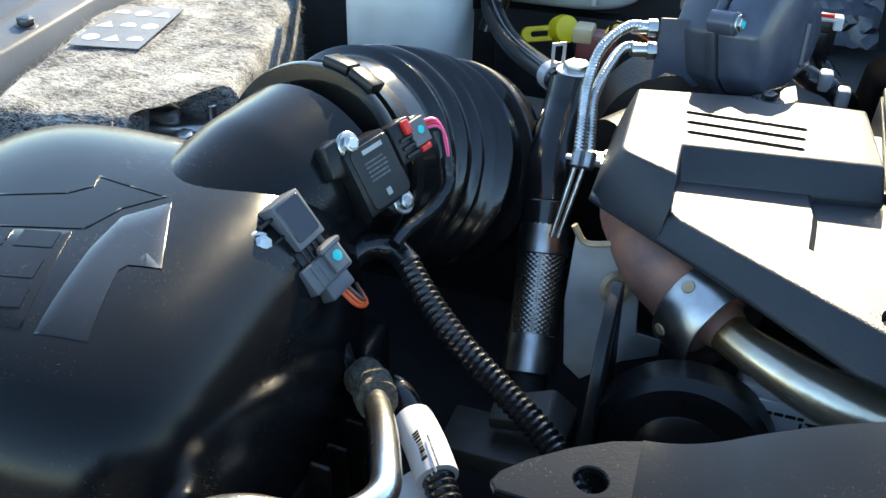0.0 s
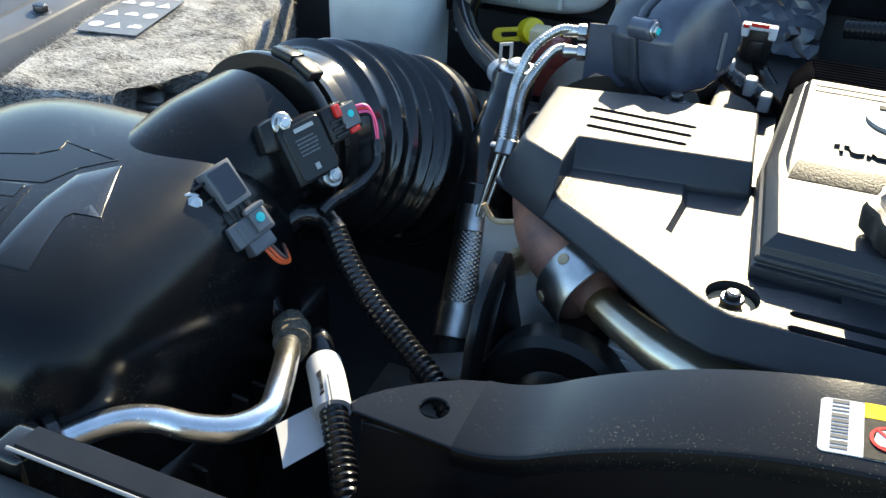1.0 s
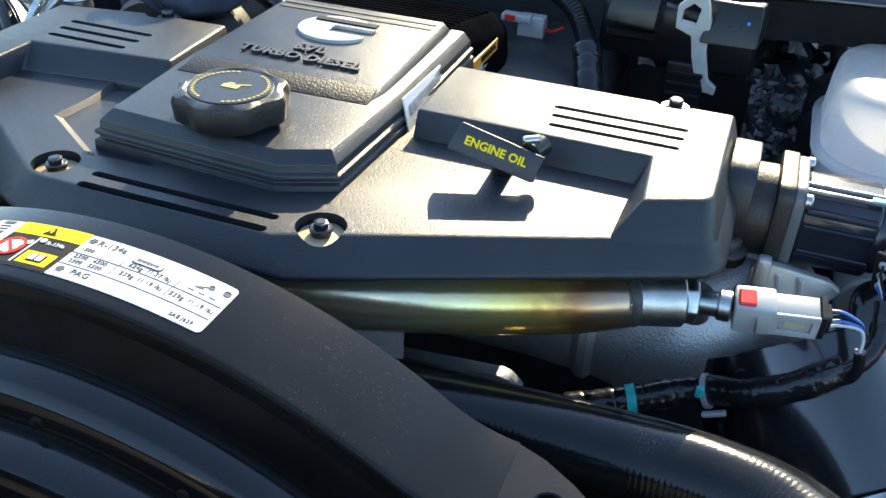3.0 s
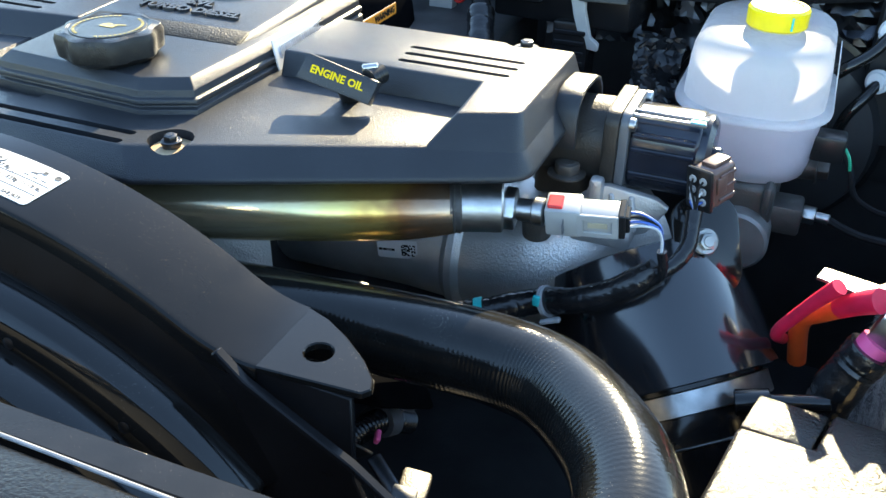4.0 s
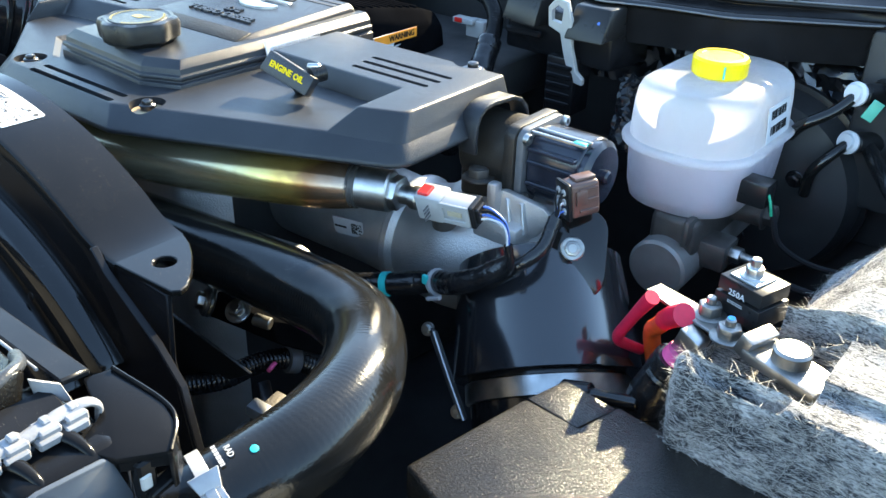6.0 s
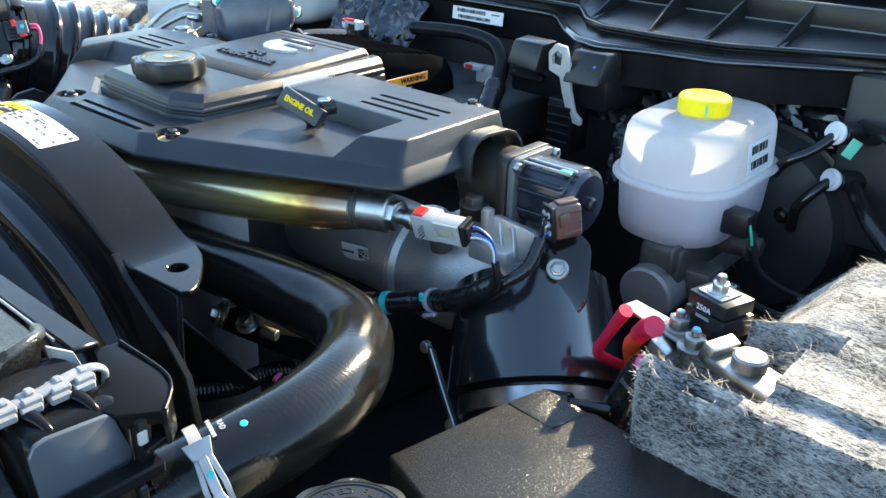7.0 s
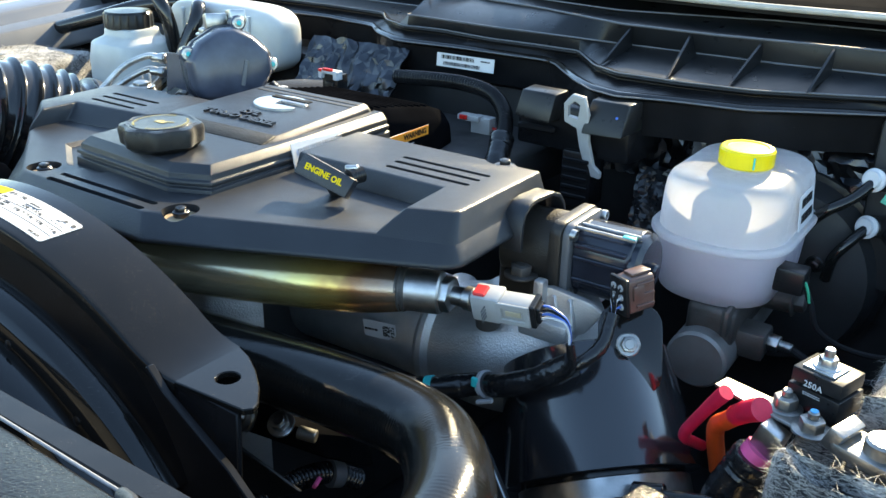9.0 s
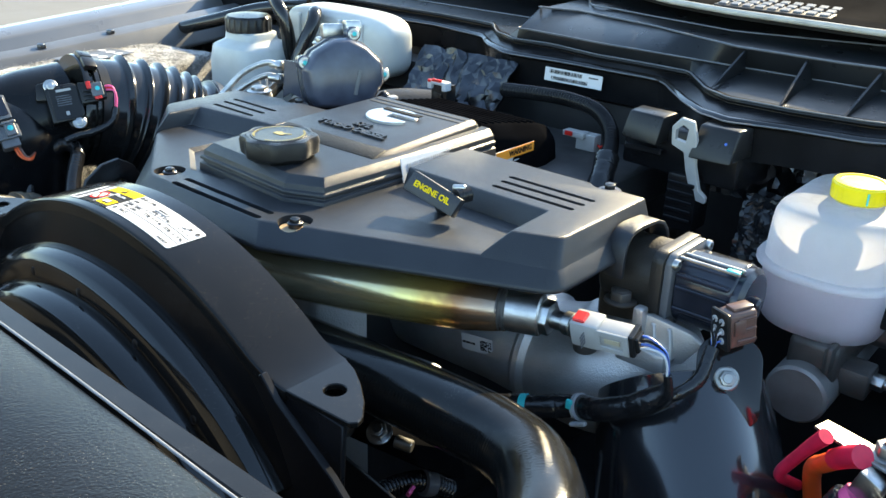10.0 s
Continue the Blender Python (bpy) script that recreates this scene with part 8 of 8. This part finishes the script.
for x, y in ((-0.052, 0.016), (0.018, 0.052), (0.058, -0.004)):
    part("lug", moved(lathe([(0.010, -0.014), (0.010, 0.008), (0.0085, 0.010)], 20), AM @ at(x, y, 0)), M_ACT, ta)
    part("screw", hexhead(AM @ Vector((x, y, 0.010)), AM.to_3x3() @ Vector((0, 0, 1)), 0.0055, 0.003), M_STEEL, ta)
    part("teal_dot", moved(lathe([(0.0032, 0.0134), (0.0032, 0.0142), (0.001, 0.0143)], 14), AM @ at(x, y, 0)), M_TEAL, ta)
part("top_plug", moved(bev(join(box(0.022, 0.060, -0.02, 0.022, 0.02, 0.03), box(-0.004, 0.056, -0.03, 0.03, 0.02, 0.022)), 0.003, 2), AM), M_STEEL, ta)
part("pipe_fitting", join(cyl((-0.262, 0.36, 1.235), (-0.262, 0.36, 1.262), 0.009), hexhead((-0.262, 0.36, 1.262), (0, 0, 1), 0.009, 0.008)), M_STEEL, ta)
tb = thing("turbocharger", (-0.22, 0.38, 0.95), "dark cast turbocharger housing behind the cover", "turbocharger")
part("volute", moved(lathe([(0.03, -0.04), (0.075, -0.035), (0.088, 0.0), (0.075, 0.035), (0.04, 0.045)], 40), along((-0.25, 0.36, 1.12), (0, 1, 0.1))), M_VALVE, tb)
part("outlet", tube([(-0.25, 0.40, 1.12), (-0.22, 0.46, 1.14), (-0.16, 0.52, 1.14)], 0.045, 28, 0.008), M_VALVE, tb)
part("front_neck", tube([(-0.30, 0.26, 1.13), (-0.275, 0.29, 1.135), (-0.25, 0.33, 1.13)], 0.036, 24, 0.008), M_VALVE, tb)

# transmission dipstick, connectors
yd = thing("transmission_dipstick", (-0.40, 0.54, 1.05), "bright yellow plastic dipstick pull handle", "dipstick")
part("knob", moved(lathe([(0.009, -0.010), (0.0150, -0.009), (0.0165, 0.0), (0.0150, 0.009), (0.009, 0.010)], 26), along((-0.403, 0.530, 1.144), (0.6, -0.6, 0.3))), M_YEL, yd)
part("loop", moved(bev(boolean(prism(rounded_rect(0.042, 0.017, 0.008), -0.004, 0.004), [prism(rounded_rect(0.020, 0.006, 0.0028), -0.01, 0.01)]), 0.001, 1), frame_m((-0.428, 0.523, 1.138), (0.95, 0.3, 0.1), (0.1, 0.3, 0.95))), M_YEL, yd)
part("tube", tube([(-0.401, 0.535, 1.134), (-0.395, 0.555, 1.08), (-0.39, 0.57, 0.95)], 0.008, 12, 0.01), M_BLACK, yd)
mr = thing("maroon_plug", (-0.355, 0.44, 1.08), "maroon wiring plug with cream cap", "connector")
part("body", bev(join(box(-0.352, 0.440, 1.142, 0.036, 0.028, 0.070), box(-0.340, 0.436, 1.160, 0.016, 0.030, 0.030)), 0.003), M_MAROON, mr)
part("cream_cap", bev(box(-0.364, 0.436, 1.176, 0.020, 0.026, 0.016), 0.003), mat("cream_plastic", (0.45, 0.36, 0.20), 0.45), mr)
for k, m_ in enumerate((M_RED, M_YEL, M_INK)):
    part("wire", tube([(-0.35 + 0.004 * k, 0.44, 1.172), (-0.335, 0.445, 1.182 + 0.003 * k), (-0.31, 0.46, 1.172), (-0.29, 0.48, 1.15)], 0.0018, 6, 0.005), m_, mr)
rwp = thing("white_red_plug", (-0.14, 0.484, 1.15), "white wiring plug with red lock tab", "connector")
part("body", bev(join(box(-0.1415, 0.490, 1.186, 0.030, 0.022, 0.034), box(-0.1415, 0.480, 1.182, 0.016, 0.008, 0.022)), 0.002), M_BLACK, rwp)
wf_ = part("white_frame", bev(boolean(box(-0.1415, 0.480, 1.203, 0.036, 0.014, 0.013), [box(-0.1415, 0.474, 1.200, 0.020, 0.012, 0.010)]), 0.0012, 1), M_PAPER, rwp, "white lock frame")
part("red_tab", bev(join(box(-0.1415, 0.4745, 1.2105, 0.018, 0.004, 0.004), box(-0.155, 0.4745, 1.2085, 0.006, 0.005, 0.004)), 0.0008), M_RED, wf_)
part("lead", tube([(-0.139, 0.49, 1.178), (-0.13, 0.49, 1.155), (-0.10, 0.47, 1.13)], 0.009, 12, 0.005), M_TAPE, rwp)
bh = thing("bundled_leads", (-0.13, 0.40, 1.1), "black wiring bundle with pale clips behind the cover", "wiring")
part("lead", tube([(-0.178, 0.395, 1.195), (-0.150, 0.400, 1.175), (-0.128, 0.395, 1.168), (-0.105, 0.40, 1.15)], 0.010, 14, 0.003, twist), M_TAPE, bh)
for p in ((-0.160, 0.400, 1.188), (-0.135, 0.393, 1.176), (-0.118, 0.386, 1.165)):
    part("clip", bev(box(*p, 0.012, 0.016, 0.018), 0.003), M_CLIP, bh)

# coolant bottles
cbt = thing("coolant_bottle", (-0.56, 0.46, 1.0), "milky coolant bottle with black screw cap", "bottle")
part("body", bev(loft(*[[(-0.560 + x * s, 0.462 + y * s, z) for x, y in rounded_rect(0.125, 0.115, 0.03)] for s, z in ((0.9, 0.98), (1.0, 1.0), (1.0, 1.18), (0.92, 1.205), (0.62, 1.215), (0.60, 1.228))]), 0.003, 2, 40), M_BOTTLE, cbt)
part("cap", moved(lathe([(0.036, 1.226), (0.039, 1.228), (0.039, 1.250), (0.036, 1.254), (0.001, 1.257)], 60, lambda a, k: 1 + (0.02 * math.cos(20 * a) if k in (1, 2) else 0)), at(-0.566, 0.462, 0)), M_BLACK, cbt)
srg = thing("surge_tank", (-0.45, 0.58, 1.05), "ribbed translucent white coolant surge tank", "bottle")
part("tank", superbox((-0.455, 0.590, 1.212), (0.135, 0.045, 0.056), 0.5, 48, 24), M_BOTTLE, srg, "", 60)
for k in range(4):
    part("rib", bev(box(-0.53 + 0.052 * k, 0.546, 1.212, 0.006, 0.008, 0.085), 0.002), M_BOTTLE, srg)
for pts_, r_ in (([(-0.500, 0.50, 1.17), (-0.498, 0.49, 1.235), (-0.52, 0.49, 1.275), (-0.59, 0.53, 1.285), (-0.68, 0.60, 1.28)], 0.012), ([(-0.475, 0.475, 1.15), (-0.462, 0.49, 1.205), (-0.455, 0.51, 1.245), (-0.47, 0.53, 1.262), (-0.49, 0.545, 1.25)], 0.012), ([(-0.92, 0.52, 1.17), (-0.85, 0.53, 1.19), (-0.78, 0.55, 1.21), (-0.70, 0.59, 1.235), (-0.6, 0.63, 1.25)], 0.013)):
    solo("vent_hose", tube(pts_, r_, 18, 0.005), M_RUBBER, "black rubber vent hose near the coolant bottle", "hose")

# black fuse carrier with white lever at the firewall, convoluted conduit
fc = thing("relay_carrier", (0.26, 0.49, 1.05), "black relay carrier with pale plastic lever", "relay box")
part("box", bev(loft([(0.180, 0.462, 1.165), (0.335, 0.452, 1.165), (0.345, 0.53, 1.165), (0.18, 0.54, 1.17)], [(0.182, 0.462, 1.222), (0.332, 0.456, 1.222), (0.338, 0.53, 1.222), (0.185, 0.54, 1.225)]), 0.006, 2), M_VOID, fc)
part("lid_left", bev(loft([(0.188, 0.440, 1.205), (0.238, 0.436, 1.203), (0.242, 0.475, 1.203), (0.190, 0.478, 1.205)], [(0.192, 0.450, 1.236), (0.240, 0.446, 1.236), (0.243, 0.475, 1.238), (0.193, 0.478, 1.238)]), 0.003), M_BLACK, fc)
part("lid_right", bev(loft([(0.282, 0.430, 1.200), (0.336, 0.424, 1.204), (0.342, 0.470, 1.206), (0.284, 0.474, 1.202)], [(0.286, 0.446, 1.238), (0.334, 0.442, 1.239), (0.340, 0.470, 1.240), (0.287, 0.474, 1.240)]), 0.003), M_BLACK, fc)
part("blue_dot", moved(lathe([(0.0018, 0), (0.0012, 0.0004)], 10), along((0.3236, 0.4355, 1.2240), (0.1, -0.9, 0.4))), M_BLUE, fc)
part("lower_plug", bev(box(0.275, 0.462, 1.14, 0.040, 0.04, 0.07), 0.004), M_VOID, fc)
for k in range(5):
    part("plug_rib", bev(box(0.275, 0.4405, 1.120 + 0.011 * k, 0.034, 0.004, 0.005), 0.001, 1), M_VOID, fc)
part("rail", bev(box(0.215, 0.452, 1.192, 0.050, 0.010, 0.008), 0.002, 1), M_VOID, fc)
lev = boolean(bev(prism([(-0.015, 0.004), (-0.018, 0.026), (-0.008, 0.040), (0.008, 0.040), (0.016, 0.020), (0.020, -0.012), (0.030, -0.040), (0.040, -0.046), (0.040, -0.054), (0.022, -0.054), (0.008, -0.020), (0.002, 0.0)], -0.003, 0.003), 0.001, 1), [prism([(-0.011, 0.012), (-0.012, 0.024), (-0.004, 0.033), (0.004, 0.030), (0.003, 0.012)], -0.02, 0.02)])
part("lever", moved(lev, frame_m((0.272, 0.440, 1.204), (0.97, -0.05, -0.12), (0.1, -0.15, 1))), M_LGREY, fc, "pale grey plastic lever")
cn = thing("conduit", (0.15, 0.45, 1.05), "black convoluted conduit bending down behind the cover", "wiring")
part("tube", corrugated([(-0.06, 0.530, 1.203), (0.0, 0.525, 1.209), (0.06, 0.520, 1.212), (0.112, 0.507, 1.209), (0.148, 0.482, 1.198), (0.168, 0.455, 1.183), (0.181, 0.425, 1.170), (0.188, 0.402, 1.145)], 0.0105, 0.005, 0.12), M_VOID, cn)
part("taped_end", tube([(0.176, 0.436, 1.176), (0.187, 0.404, 1.150), (0.195, 0.36, 1.115), (0.22, 0.30, 1.09)], 0.0145, 14, 0.003, twist), M_TAPE, cn)
wp_ = part("white_plug", bev(join(box(0.096, 0.520, 1.160, 0.030, 0.018, 0.024), box(0.080, 0.512, 1.170, 0.034, 0.016, 0.008)), 0.002), M_LGREY, cn)
part("lock_tab", bev(box(0.074, 0.5035, 1.171, 0.012, 0.003, 0.006), 0.0006, 1), M_RED, wp_)
part("red_wire", tube([(0.112, 0.520, 1.158), (0.122, 0.510, 1.160), (0.135, 0.500, 1.170)], 0.0018, 6, 0.004), M_RED, cn)
